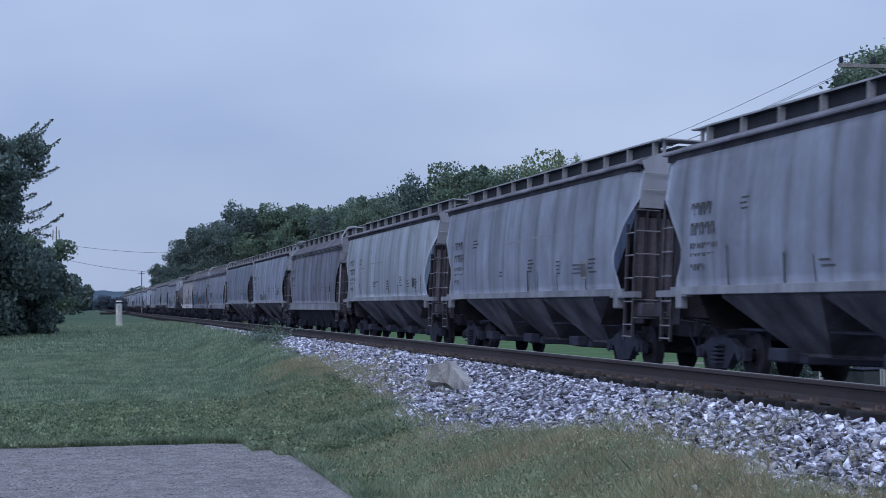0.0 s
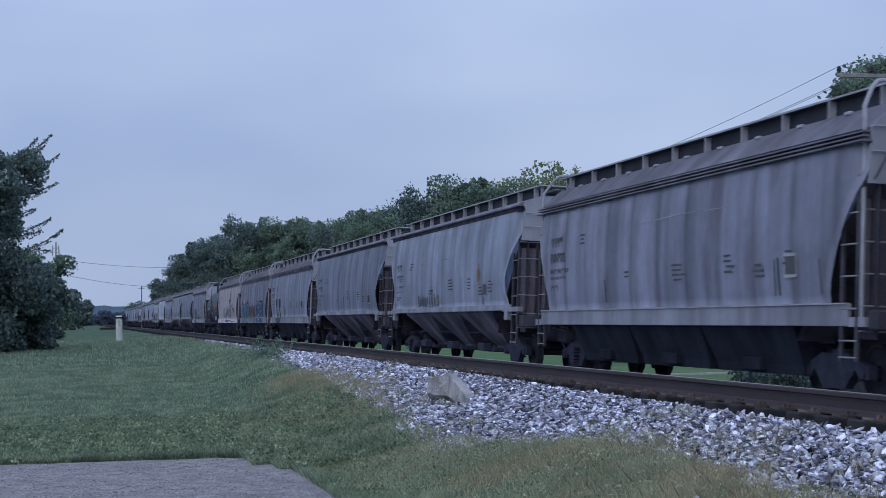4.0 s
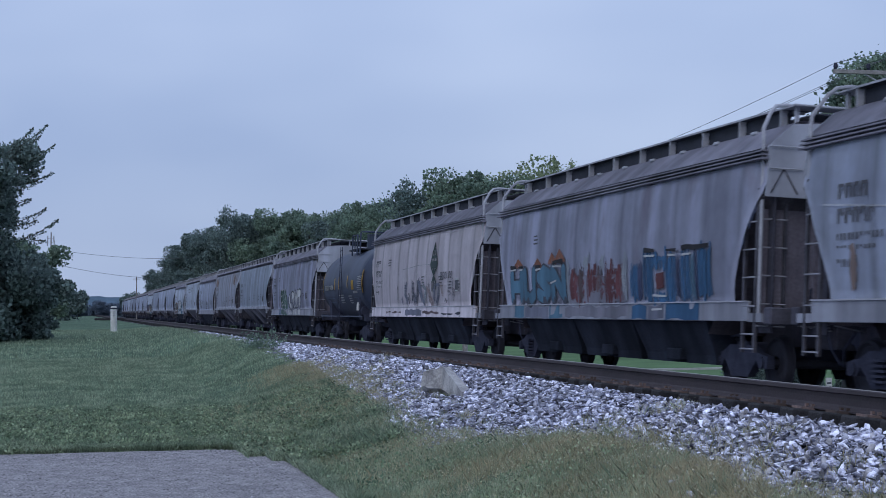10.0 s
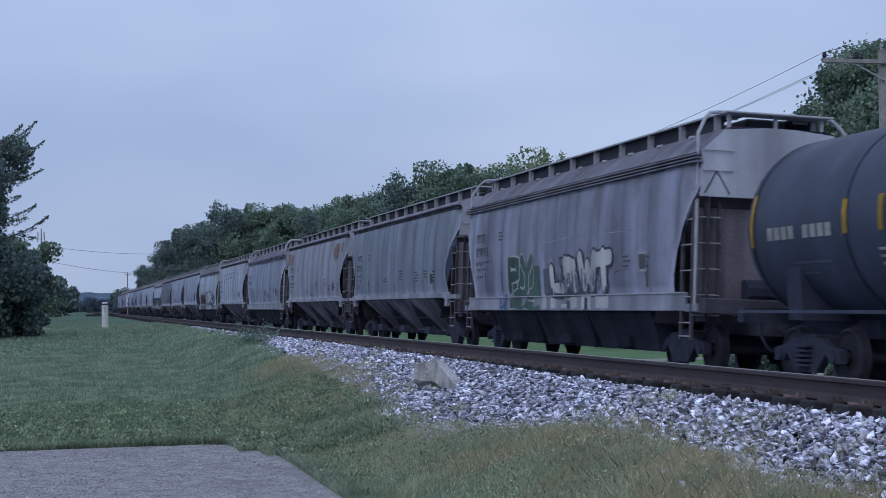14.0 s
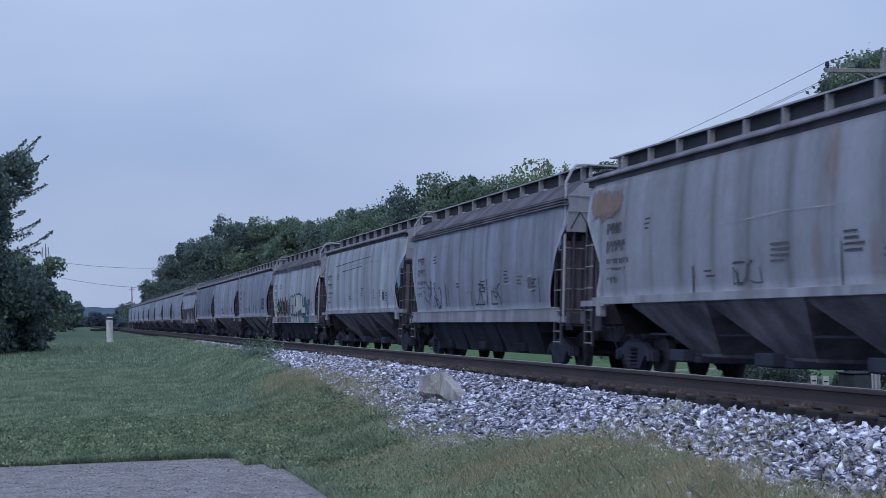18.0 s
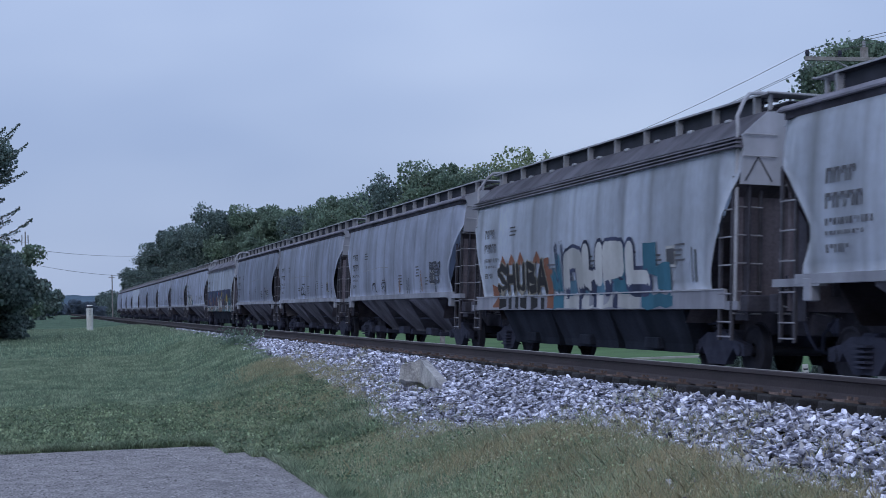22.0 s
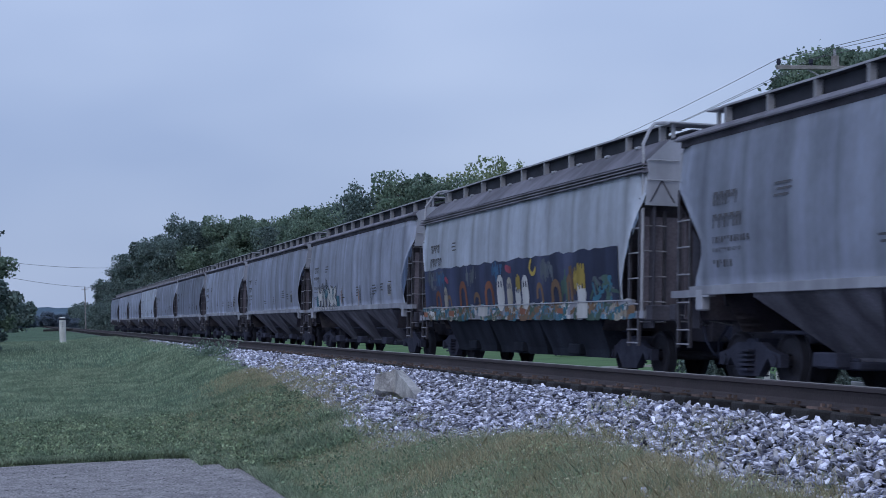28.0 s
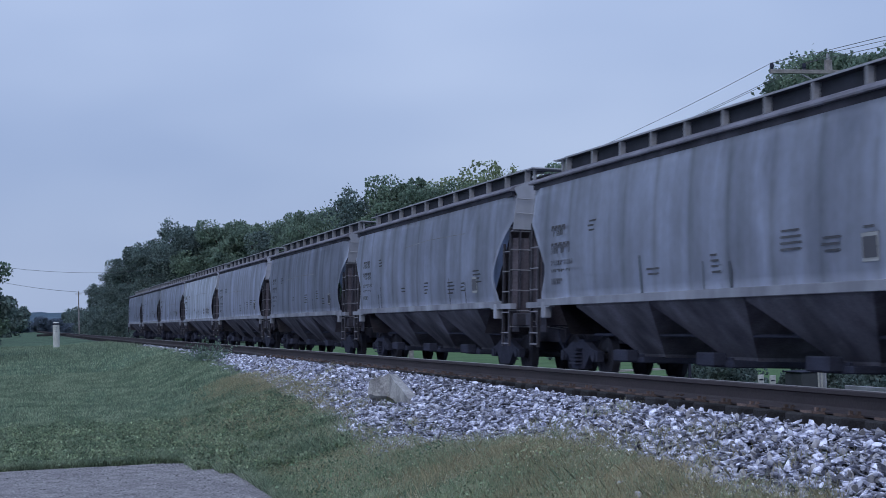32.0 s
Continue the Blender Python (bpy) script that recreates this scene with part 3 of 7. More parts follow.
def corner_ladder(car, s, e, yc, deep):
    """The climbing frame on one corner: a corner stile, rungs along the side and rungs round on the end."""
    xs = 1.51
    ladder = None
    # angle-iron stiles; those of the side reach down to the stirrup
    for x, y, z0, z1 in ((xs, yc, 0.62, 3.30), (xs, yc - 0.46, 0.62, 2.95), (xs - 0.46, yc + 0.04, 1.05, 3.30)):
        bm = bmesh.new()
        a, b = s * x, e * y
        prism(bm, [(a - 0.03, z0), (a + 0.03, z0), (a + 0.03, z1), (a - 0.03, z1)], b - 0.006, b + 0.006)
        prism(bm, [(b - 0.035, z0), (b + 0.035, z0), (b + 0.035, z1), (b - 0.035, z1)], a - 0.006 + s * 0.024, a + 0.006 + s * 0.024, "x")
        bmesh.ops.remove_doubles(bm, verts=bm.verts, dist=0.0001)
        if ladder is None:
            ladder = part("ladder", bm, LADDERM, car, "dirty steel corner ladder")
        else:
            part("stile", bm, LADDERM, ladder)
    bm = bmesh.new()
    rod(bm, (0, -0.25, 0), (0, 0.25, 0), 0.014, 6)
    side = None
    for z in (0.68, 0.92, 1.38, 1.85, 2.31, 2.76):
        m = pose(s * (xs + 0.03), e * (yc - 0.24), z)
        if side is None:
            side = part("rung", bm, RUNGM, ladder)
            side.matrix_basis = m
        else:
            again("rung", side, ladder, m)
    for z in (1.06, 1.42, 1.88, 2.34, 2.80, 3.22):
        again("rung", side, ladder, pose(s * (xs - 0.23), e * (yc + 0.07), z, 0, 0, 90))
    # uncoupling lever
    bm = bmesh.new()
    tube(bm, [(s * 1.45, e * (yc + 0.12), 1.18), (s * 1.1, e * (yc + 0.2), 1.12), (s * 0.3, e * (yc + 0.35), 1.02), (s * 0.1, e * (yc + 0.45), 0.95)], 0.014, 5)
    part("uncoupling_lever", bm, GALV, car)


def make_ends(car, mat, kind, full):
    """Couplers, end sills, platforms and brake gear at both ends."""
    out = full - 8.38
    for s in (-1, 1):
        bm = bmesh.new()
        box(bm, -1.5, 1.5, min(s * (8.45 + out), s * (8.72 + out)), max(s * (8.45 + out), s * (8.72 + out)), 1.08, 1.36, 0.02)
        box(bm, -0.33, 0.33, min(s * 5.6, s * (8.7 + out)), max(s * 5.6, s * (8.7 + out)), 0.72, 1.12, 0.02)
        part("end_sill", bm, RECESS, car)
        bm = bmesh.new()
        box(bm, -0.08, 0.08, min(s * (8.6 + out), s * (9.06 + out)), max(s * (8.6 + out), s * (9.06 + out)), 0.8, 0.95, 0.03)
        box(bm, -0.16, 0.14, min(s * (8.95 + out), s * (9.16 + out)), max(s * (8.95 + out), s * (9.16 + out)), 0.74, 1.02, 0.04)
        part("coupler", bm, TRUCKM, car)
        bm = bmesh.new()
        tube(bm, [(-0.45, s * (8.6 + out), 1.0), (-0.5, s * (8.85 + out), 0.75), (-0.42, s * (9.02 + out), 0.5), (-0.2, s * (9.1 + out), 0.42)], 0.025)
        part("air_hose", bm, UNDER, car)
    # hand brake wheel and its chain box on one end
    bm = bmesh.new()
    for k in range(16):
        a, b = 2 * math.pi * k / 16, 2 * math.pi * (k + 1) / 16
        rod(bm, (0.75 + 0.27 * math.cos(a), 8.72 + out, 2.9 + 0.27 * math.sin(a)), (0.75 + 0.27 * math.cos(b), 8.72 + out, 2.9 + 0.27 * math.sin(b)), 0.018, 6)
    for k in range(3):
        a = 2 * math.pi * k / 3
        rod(bm, (0.75, 8.66 + out, 2.9), (0.75 + 0.27 * math.cos(a), 8.72 + out, 2.9 + 0.27 * math.sin(a)), 0.014, 5)
    box(bm, 0.6, 0.9, 8.4 + out, 8.66 + out, 2.72, 3.08, 0.03)
    part("brake_wheel", bm, UNDER, car)


def make_hopper(kind, tone):
    """A three-bay covered hopper. kind: 'round' with a thin sill, 'deep' with a deep side sill and a ribbed roof edge."""
    deep = kind == "deep"
    mat = PAINTS[tone]
    words = {"grey": "weathered grey", "light": "pale grey", "dull": "dingy brown-grey", "green": "faded grey-green", "slate": "dark weathered grey",
             "tan": "faded beige", "rusty": "rust-streaked grey"}[tone]
    car = thing("hopper_car", words + (" covered hopper with deep side sill, rolling past" if deep else " covered hopper with smooth bulging sides, rolling past"), "railway car", "freight train")
    sill, eave, full = (1.44, 3.76, 8.06) if deep else (1.60, 4.03, 8.38)
    top, cut = (3.24, 1.0) if deep else (3.34, 1.14)
    nz, ny = 14, 61
    for s in (-1, 1):
        bm = bmesh.new()
        rows = []
        for j in range(nz):
            z = sill + (eave - sill) * j / (nz - 1)
            e = end_y(z, top, sill, full, cut)
            row = []
            for i in range(ny):
                y = e * (2 * i / (ny - 1) - 1)
                x = side_x(z, sill, eave)
                seam = abs(((y + 0.725) / 1.45) % 1.0 - 0.5)
                bow = math.sin(math.pi * j / (nz - 1))
                x -= (0.008 if seam > 0.46 else 0.0) * bow
                x += 0.010 * bow * noise.noise((y * 0.55, z * 0.8, s * 3.0))
                # the ends of the sheets are rolled inward
                x -= 0.10 * smooth01(full - 0.55, full, abs(y)) * (1 if z > top else 0.5)
                row.append((s * x, y, z))
            rows.append(row)
        grid(bm, rows)
        bmesh.ops.solidify(bm, geom=list(bm.faces), thickness=0.012)
        part("side_sheet", bm, mat, car, smooth=True)
        # roof edge
        bm = bmesh.new()
        xe = side_x(eave, sill, eave)
        if deep:
            for k in range(3):
                x0 = xe + 0.03 - 0.02 * k
                z0 = eave + 0.066 * k
                prism(bm, [(s * (x0 + 0.05), z0), (s * (x0 + 0.05), z0 + 0.024), (s * (x0 - 0.14), z0 + 0.03), (s * (x0 - 0.14), z0)], -full, full)
                prism(bm, [(s * (x0 - 0.07), z0 + 0.02), (s * (x0 - 0.07), z0 + 0.07), (s * (x0 - 0.16), z0 + 0.07), (s * (x0 - 0.16), z0 + 0.02)], -full, full)
        else:
            # a rolled lip over a dirty strip, darkened to paint the lip's shade
            prism(bm, [(s * (xe + 0.085), eave + 0.10), (s * (xe + 0.09), eave + 0.13), (s * (xe + 0.01), eave + 0.20), (s * (xe - 0.06), eave + 0.20), (s * (xe - 0.06), eave + 0.10)], -full, full)
            lip_shade = bmesh.new()
            prism(lip_shade, [(s * (xe + 0.004), eave - 0.012), (s * (xe + 0.004), eave + 0.10), (s * (xe - 0.08), eave + 0.10), (s * (xe - 0.08), eave - 0.012)], -full + 0.1, full - 0.1)
            part("gutter_strip", lip_shade, RECESS, car, "dirty strip with the shade of the roof lip painted in")
        part("roof_edge", bm, ROOFM, car, "sooty stepped roof edge")
        # side sill
        bm = bmesh.new()
        xs = side_x(sill, sill, eave)
        lo, hi = (1.13, 1.46) if deep else (1.49, 1.64)
        reach = 7.62 if deep else 7.75
        box(bm, min(s * (xs - 0.03), s * (xs + 0.035)), max(s * (xs - 0.03), s * (xs + 0.035)), -reach, reach, lo, hi, 0.008)
        part("side_sill", bm, (mat if tone == "tan" else DEEPSILL) if deep else SILLM, car, "dirty sill strip along the side")
        if deep:
            # pale ledge added to draw the highlight line along the sill top
            bm = bmesh.new()
            box(bm, min(s * (xs + 0.01), s * (xs + 0.06)), max(s * (xs + 0.01), s * (xs + 0.06)), -reach, reach, 1.445, 1.468)
            part("sill_lip", bm, GALV, car, "pale ledge painting the highlight along the sill top")
            for e in (-1, 1):
                bm = bmesh.new()
                box(bm, min(s * (xs - 0.06), s * (xs + 0.02)), max(s * (xs - 0.06), s * (xs + 0.02)), min(e * 7.6, e * 8.12), max(e * 7.6, e * 8.12), 1.12, 1.26)
                part("sill_end", bm, DEEPSILL, car)
        else:
            for e in (-1, 1):
                bm = bmesh.new()
                box(bm, min(s * (xs - 0.10), s * (xs + 0.03)), max(s * (xs - 0.10), s * (xs + 0.03)), min(e * 7.0, e * 8.5), max(e * 7.0, e * 8.5), 1.46, 1.58)
                box(bm, min(s * (xs - 0.12), s * (xs + 0.045)), max(s * (xs - 0.12), s * (xs + 0.045)), e * 7.35 - 0.12, e * 7.35 + 0.12, 1.24, 1.59, 0.02)
                part("jacking_pad", bm, SILLM, car)
    # roof
    bm = bmesh.new()
    base = eave + (0.20 if deep else 0.17)
    wide = side_x(eave, sill, eave) - (0.05 if deep else 0.02)
    peak = 4.43 if deep else 4.43
    flat_u, bend_u = (0.64, 1.1) if deep else (0.58, 1.5)
    crown = lambda u: 1 - (max(0.0, abs(u) - flat_u) / (1 - flat_u)) ** bend_u
    rows = []
    for i in range(31):
        y = full * (2 * i / 30 - 1)
        rows.append([(wide * u, y, base + (peak - base) * crown(u)) for u in (-1, -0.92, -0.84, -0.76, -0.68, -0.6, -0.3, 0, 0.3, 0.6, 0.68, 0.76, 0.84, 0.92, 1)])
    grid(bm, rows)
    bmesh.ops.solidify(bm, geom=list(bm.faces), thickness=0.015)
    part("roof", bm, ROOFM, car, "soot-stained sloping roof", smooth=True)
    # end panels and slope sheets
    for s in (-1, 1):
        bm = bmesh.new()
        prof = [(-side_x(z, sill, eave) + 0.09, z) for z in (top - 0.08, 3.5, 3.65, eave)] + [(-wide * u, base + (peak - base) * crown(u)) for u in (1, 0.84, 0.7, 0.2)]
        outline = prof + [(-a, b) for a, b in prof[::-1]]
        prism(bm, outline, s * full - 0.02, s * full + 0.02)
        part("end_panel", bm, PANELM, car)
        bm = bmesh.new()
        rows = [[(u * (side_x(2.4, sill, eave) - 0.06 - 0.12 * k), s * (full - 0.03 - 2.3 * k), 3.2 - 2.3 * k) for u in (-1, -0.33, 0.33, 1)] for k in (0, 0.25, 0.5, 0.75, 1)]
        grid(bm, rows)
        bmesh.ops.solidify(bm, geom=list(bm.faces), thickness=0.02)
        part("slope_sheet", bm, SLOPEM, car, "dark streaked slope sheet")
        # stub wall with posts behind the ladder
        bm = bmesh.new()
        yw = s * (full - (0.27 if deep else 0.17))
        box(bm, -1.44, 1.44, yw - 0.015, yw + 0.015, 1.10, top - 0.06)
        part("end_wall", bm, ENDM, car, "dark streaked end wall behind the ladders")
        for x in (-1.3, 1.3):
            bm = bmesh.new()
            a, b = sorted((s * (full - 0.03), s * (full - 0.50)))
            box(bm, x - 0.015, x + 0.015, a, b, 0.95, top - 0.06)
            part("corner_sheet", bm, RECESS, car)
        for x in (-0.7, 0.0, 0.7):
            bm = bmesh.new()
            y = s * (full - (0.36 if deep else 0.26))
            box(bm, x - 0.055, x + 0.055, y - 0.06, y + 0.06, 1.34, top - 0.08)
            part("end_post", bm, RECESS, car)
    # three hoppers with outlet gates
    for k, y in enumerate((-3.75, 0.0, 3.75)):
        bm = bmesh.new()
        w = side_x(sill, sill, eave) - 0.05
        levels = ((w, 1.86, sill + 0.02), (w - 0.05, 1.86, 1.10), (1.15, 1.72, 0.52), (1.12, 1.68, 0.36)) if deep else ((w, 1.86, sill + 0.02), (w - 0.02, 1.84, 1.44), (0.62, 0.62, 0.55), (0.60, 0.60, 0.40))
        ring = [[(sx * a, y + sy * b, z) for sx, sy in ((-1, -1), (1, -1), (1, 1), (-1, 1))] for a, b, z in levels]
        net = [[bm.verts.new(p) for p in r] for r in ring]
        for a, b in zip(net, net[1:]):
            for i in range(4):
                bm.faces.new((a[i], a[(i + 1) % 4], b[(i + 1) % 4], b[i]))
        bm.faces.new(net[-1]), bm.faces.new(net[0][::-1])
        # deep cars get the under-sill shade as bay colour
        part("hopper_bay", bm, SHADEBAYM if deep else HOPPERM, car, "soiled sloping discharge hopper, under-car shade painted in on deep cars")
        bm = bmesh.new()
        box(bm, -1.05, 1.05, y - 0.62, y + 0.62, 0.38, 0.50, 0.02)
        for sx in (-1, 1):
            box(bm, sx * 1.15 - 0.12, sx * 1.15 + 0.12, y - 0.34, y + 0.34, 0.40, 0.62, 0.02)
            rod(bm, (sx * 1.0, y - 0.5, 0.52), (sx * 1.0, y + 0.5, 0.52), 0.03, 6)
        part("outlet_gate", bm, SHADEBAYM if deep else UNDER, car)
    # centre sill, brake pipe and reservoir
    bm = bmesh.new()
    box(bm, -0.3, 0.3, -6.0, 6.0, 0.95, 1.3)
    rod(bm, (-0.9, -6.0, 0.9), (-0.9, 6.0, 0.9), 0.03, 6)
    rod(bm, (-0.55, -7.9, 1.5), (0.5, -7.9, 1.5), 0.22, 10)
    part("centre_sill", bm, UNDER, car)
    # running boards with brackets on both sides of the hatches
    walk_z, foot = 4.705, 4.38
    bm = bmesh.new()
    box(bm, -0.38, 0.38, -7.5, 7.5, peak - 0.02, peak + 0.24, 0.03)
    part("hatch_cover", bm, GRATE, car, "long trough hatch along the roof")
    bm = bmesh.new()
    box(bm, -0.02, 0.10, -0.03, 0.03, foot - 0.06, walk_z - 0.03)
    box(bm, -0.02, 0.015, -0.035, 0.035, foot - 0.06, walk_z - 0.03)
    box(bm, -0.02, 0.42, -0.02, 0.02, walk_z - 0.08, walk_z - 0.03)
    post = mesh("bracket", bm, GALV)
    ends = 7.55 if deep else 7.75
    for s in (-1, 1):
        bm = bmesh.new()
        xo = s * 0.98
        box(bm, min(xo, xo - s * 0.5), max(xo, xo - s * 0.5), -ends, ends, walk_z - 0.03, walk_z, 0.0)
        part("running_board", bm, GRATE, car, "dark grated roof walkway")
        # pale strip on the dark board paints the bright glint of its edge
        bm = bmesh.new()
        box(bm, min(xo, xo + s * 0.02), max(xo, xo + s * 0.02), -ends, ends, walk_z - 0.025, walk_z + 0.008)
        part("edge_strip", bm, GALV, car, "galvanised walkway edge, kept pale to paint its sky glint")
        bm = bmesh.new()
        box(bm, min(s * 0.84, s * 0.86), max(s * 0.84, s * 0.86), -ends, ends, foot + 0.035, walk_z - 0.035)
        part("kick_plate", bm, GRATE, car)
        posts = 10 if deep else 11
        for i in range(posts):
            b = new("bracket", post)
            b.parent, b.matrix_basis = car, pose(s * 0.97, -ends + 0.1 + i * (2 * ends - 0.2) / (posts - 1), 0, 0, 0, 0 if s < 0 else 180)
        bm = bmesh.new()
        e = s * ends
        box(bm, -1.0, 1.0, min(e, e + s * 0.5), max(e, e + s * 0.5), walk_z - 0.03, walk_z)
        rod(bm, (-1.05, e + s * 0.52, walk_z - 0.02), (1.05, e + s * 0.52, walk_z - 0.02), 0.02, 6)
        for x in (-0.9, 0.0, 0.9):
            box(bm, x - 0.03, x + 0.03, min(e + s * 0.3, e + s * 0.36), max(e + s * 0.3, e + s * 0.36), foot - 0.25, walk_z - 0.03)
        part("end_platform", bm, GALV, car)
        # loose-looking pale hatch latches along the trough
        for i in range(9 if deep else 0):
            bm = bmesh.new()
            y = -6.6 + i * 1.62
            box(bm, s * 1.06 - 0.04, s * 1.06 + 0.04, y - 0.09, y + 0.09, 4.34, 4.40, 0.015)
            part("hatch_latch", bm, GALV, car, "pale steel hatch latch")
    # climbing frames at the corners
    for s in (-1, 1):
        for e in (-1, 1):
            yc = 7.86 if deep else 8.28
            corner_ladder(car, s, e, yc, deep)
            xx = s * 1.49
            if deep:
                bm = bmesh.new()
                tube(bm, [(xx, e * (yc + 0.06), 1.2), (xx, e * (yc + 0.06), 4.10), (xx, e * (yc + 0.03), 4.28), (xx - s * 0.18, e * (yc - 0.1), 4.58), (xx - s * 0.30, e * (yc - 0.16), 4.70),
                          (xx - s * 0.5, e * (yc - 0.2), 4.73), (s * 0.45, e * (yc - 0.2), 4.71)], 0.034, 8)
                part("grab_post", bm, GALV, car, "bent galvanised grab rail up to the roof")
                for z in (3.62, 3.98):
                    bm = bmesh.new()
                    tube(bm, [(s * 1.46, e * (yc + 0.2), z), (s * 1.46, e * (yc + 0.26), z), (s * 0.9, e * (yc + 0.26), z), (s * 0.9, e * (yc + 0.2), z)], 0.013, 6)
                    part("grab_iron", bm, GALV, car)
                bm = bmesh.new()
                for a, b in (((s * 0.95, 3.22), (s * 1.2, 3.62)), ((s * 1.2, 3.62), (s * 1.42, 3.22))):
                    rod(bm, (a[0], e * (yc + 0.23), a[1]), (b[0], e * (yc + 0.23), b[1]), 0.012, 5)
                part("brace", bm, LADDERM, car)
            else:
                for z in (3.62, 3.95):
                    bm = bmesh.new()
                    tube(bm, [(s * 1.42, e * 8.42, z), (s * 1.42, e * 8.47, z), (s * 0.95, e * 8.47, z - 0.01), (s * 0.95, e * 8.42, z - 0.01)], 0.013, 6)
                    part("grab_iron", bm, GALV, car)
    make_ends(car, mat, kind, full)
    axle = 6.3 if deep else 6.55
    make_truck(car, -axle, False)
    make_truck(car, axle, True)
    return car


def make_tank():
    mat = PAINTS["tank"]
    car = thing("tank_car", "black tank car with roof platform and yellow strips, rolling past", "railway car", "freight train")
    half, r, zc = 4.85, 1.50, 2.50
    bm = bmesh.new()
    rows = []
    prof = [(-half - 0.62, 0.02), (-half - 0.58, 0.5), (-half - 0.42, 0.98), (-half - 0.18, 1.32), (-half, r)]
    prof += [(-half + half * 2 * k / 12, r) for k in range(1, 12)] + [(half, r)] + [(-a, b) for a, b in prof[3::-1]]
    for y, w in prof:
        rows.append([(w * math.sin(2 * math.pi * k / 48), y, zc + w * math.cos(2 * math.pi * k / 48)) for k in range(49)])
    grid(bm, rows)
    bmesh.ops.remove_doubles(bm, verts=bm.verts, dist=0.001)
    part("tank", bm, mat, car, smooth=True)
    for y in (-4.7, -1.6, 1.6, 4.7):
        bm = bmesh.new()
        for k in range(48):
            a = 2 * math.pi * k / 48
            b = 2 * math.pi * (k + 1) / 48
            grid(bm, [[((r + 0.008) * math.sin(t), y + d, zc + (r + 0.008) * math.cos(t)) for t in (a, b)] for d in (-0.03, 0.03)])
        bmesh.ops.solidify(bm, geom=list(bm.faces), thickness=0.012)
        part("weld_band", bm, mat, car)
    yellow = material("yellow_marking", (0.75, 0.47, 0.06), (0.55, 0.33, 0.05), 0.6, 0, 3, 30, 0.0)
    white = material("white_stencil", (0.7, 0.7, 0.68), (0.45, 0.45, 0.45), 0.7, 0, 3, 30, 0.0)

    faint = material("faded_blue_stencil", (0.18, 0.22, 0.30), (0.10, 0.12, 0.17), 0.8, 0, 3, 30, 0.0)

    def patch(name, y0, y1, z0, z1, m):
        bm = bmesh.new()
        rows = []
        for k in range(7):
            z = z0 + (z1 - z0) * k / 6
            x = -math.sqrt(max(0, (r + 0.012) ** 2 - (z - zc) ** 2))
            rows.append([(x, y0, z), (x, y1, z)])
        grid(bm, rows)
        bmesh.ops.solidify(bm, geom=list(bm.faces), thickness=0.004)
        return part(name, bm, m, car)

    for y, z0, z1, w in ((4.7, 2.15, 3.0, 0.05), (1.62, 2.25, 2.75, 0.07), (0.6, 2.25, 2.75, 0.07), (-1.5, 2.27, 2.78, 0.07), (-4.86, 2.04, 2.93, 0.09)):
        patch("reflector_strip", y - w, y + w, z0, z1, yellow)
    patch("placard", -2.93, -2.38, 2.2, 2.58, yellow)
    for k in range(9):
        if k != 4:
            patch("marking", 3.95 - 0.24 * k, 4.13 - 0.24 * k, 2.24, 2.44, white)
    for k in range(2):
        patch("marking", 2.2, 3.9, 1.86 - 0.16 * k, 1.90 - 0.16 * k, faint)
    for k in range(4):
        patch("marking", -0.3 + 0.07 * k, 0.75, 1.98 - 0.10 * k, 2.02 - 0.10 * k, white)
        patch("marking", -2.2 + 0.06 * k, -1.4, 1.93 - 0.09 * k, 1.97 - 0.09 * k, white)
    for k in range(8):
        patch("marking", -4.62, -3.75 - 0.08 * (k % 3), 2.68 - 0.072 * k, 2.71 - 0.072 * k, white)
    patch("marking", -3.7, -2.75, 2.05, 2.14, white)
    patch("marking", -3.9, -2.6, 1.86, 1.89, faint)
    # dome housing, platform and safety rails
    bm = bmesh.new()
    rod(bm, (0, 0.05, zc + r - 0.1), (0, 0.05, zc + r + 0.56), 0.46, 24)
    rod(bm, (0, 0.05, zc + r + 0.56), (0, 0.05, zc + r + 0.60), 0.48, 24)
    part("dome", bm, mat, car)
    bm = bmesh.new()
    box(bm, -1.0, 1.0, -1.3, 1.3, zc + r - 0.10, zc + r - 0.05)
    part("platform", bm, GRATE, car)
    bm = bmesh.new()
    zt = zc + r
    tube(bm, [(-1.1, -1.25, zt - 0.35), (-1.1, -1.25, zt + 0.42), (-1.1, -1.2, zt + 0.48), (-1.1, -0.15, zt + 0.48), (-1.1, -0.1, zt + 0.42), (-1.1, -0.1, zt - 0.35)], 0.035, 8)
    tube(bm, [(-1.0, -1.35, zt - 0.3), (-1.0, -1.35, zt + 0.54), (-0.95, -1.35, zt + 0.62), (0.95, -1.35, zt + 0.62), (1.0, -1.35, zt + 0.54), (1.0, -1.35, zt - 0.3)], 0.035, 8)
    tube(bm, [(1.1, -1.25, zt - 0.35), (1.1, -1.25, zt + 0.42), (1.1, -1.2, zt + 0.48), (1.1, 1.15, zt + 0.48), (1.1, 1.2, zt + 0.42), (1.1, 1.2, zt - 0.35)], 0.03, 8)
    rod(bm, (-1.1, -0.68, zt - 0.2), (-1.1, -0.68, zt + 0.48), 0.025, 6)
    part("safety_rail", bm, mat, car)
    make_ladder(car, -1.56, -0.35, 0.1, 0.7, 4.0, 11, UNDER)
    # stub sills, side rails and saddles
    for s in (-1, 1):
        bm = bmesh.new()
        box(bm, -0.35, 0.35, min(s * 2.6, s * 5.4), max(s * 2.6, s * 5.4), 0.75, 1.15)
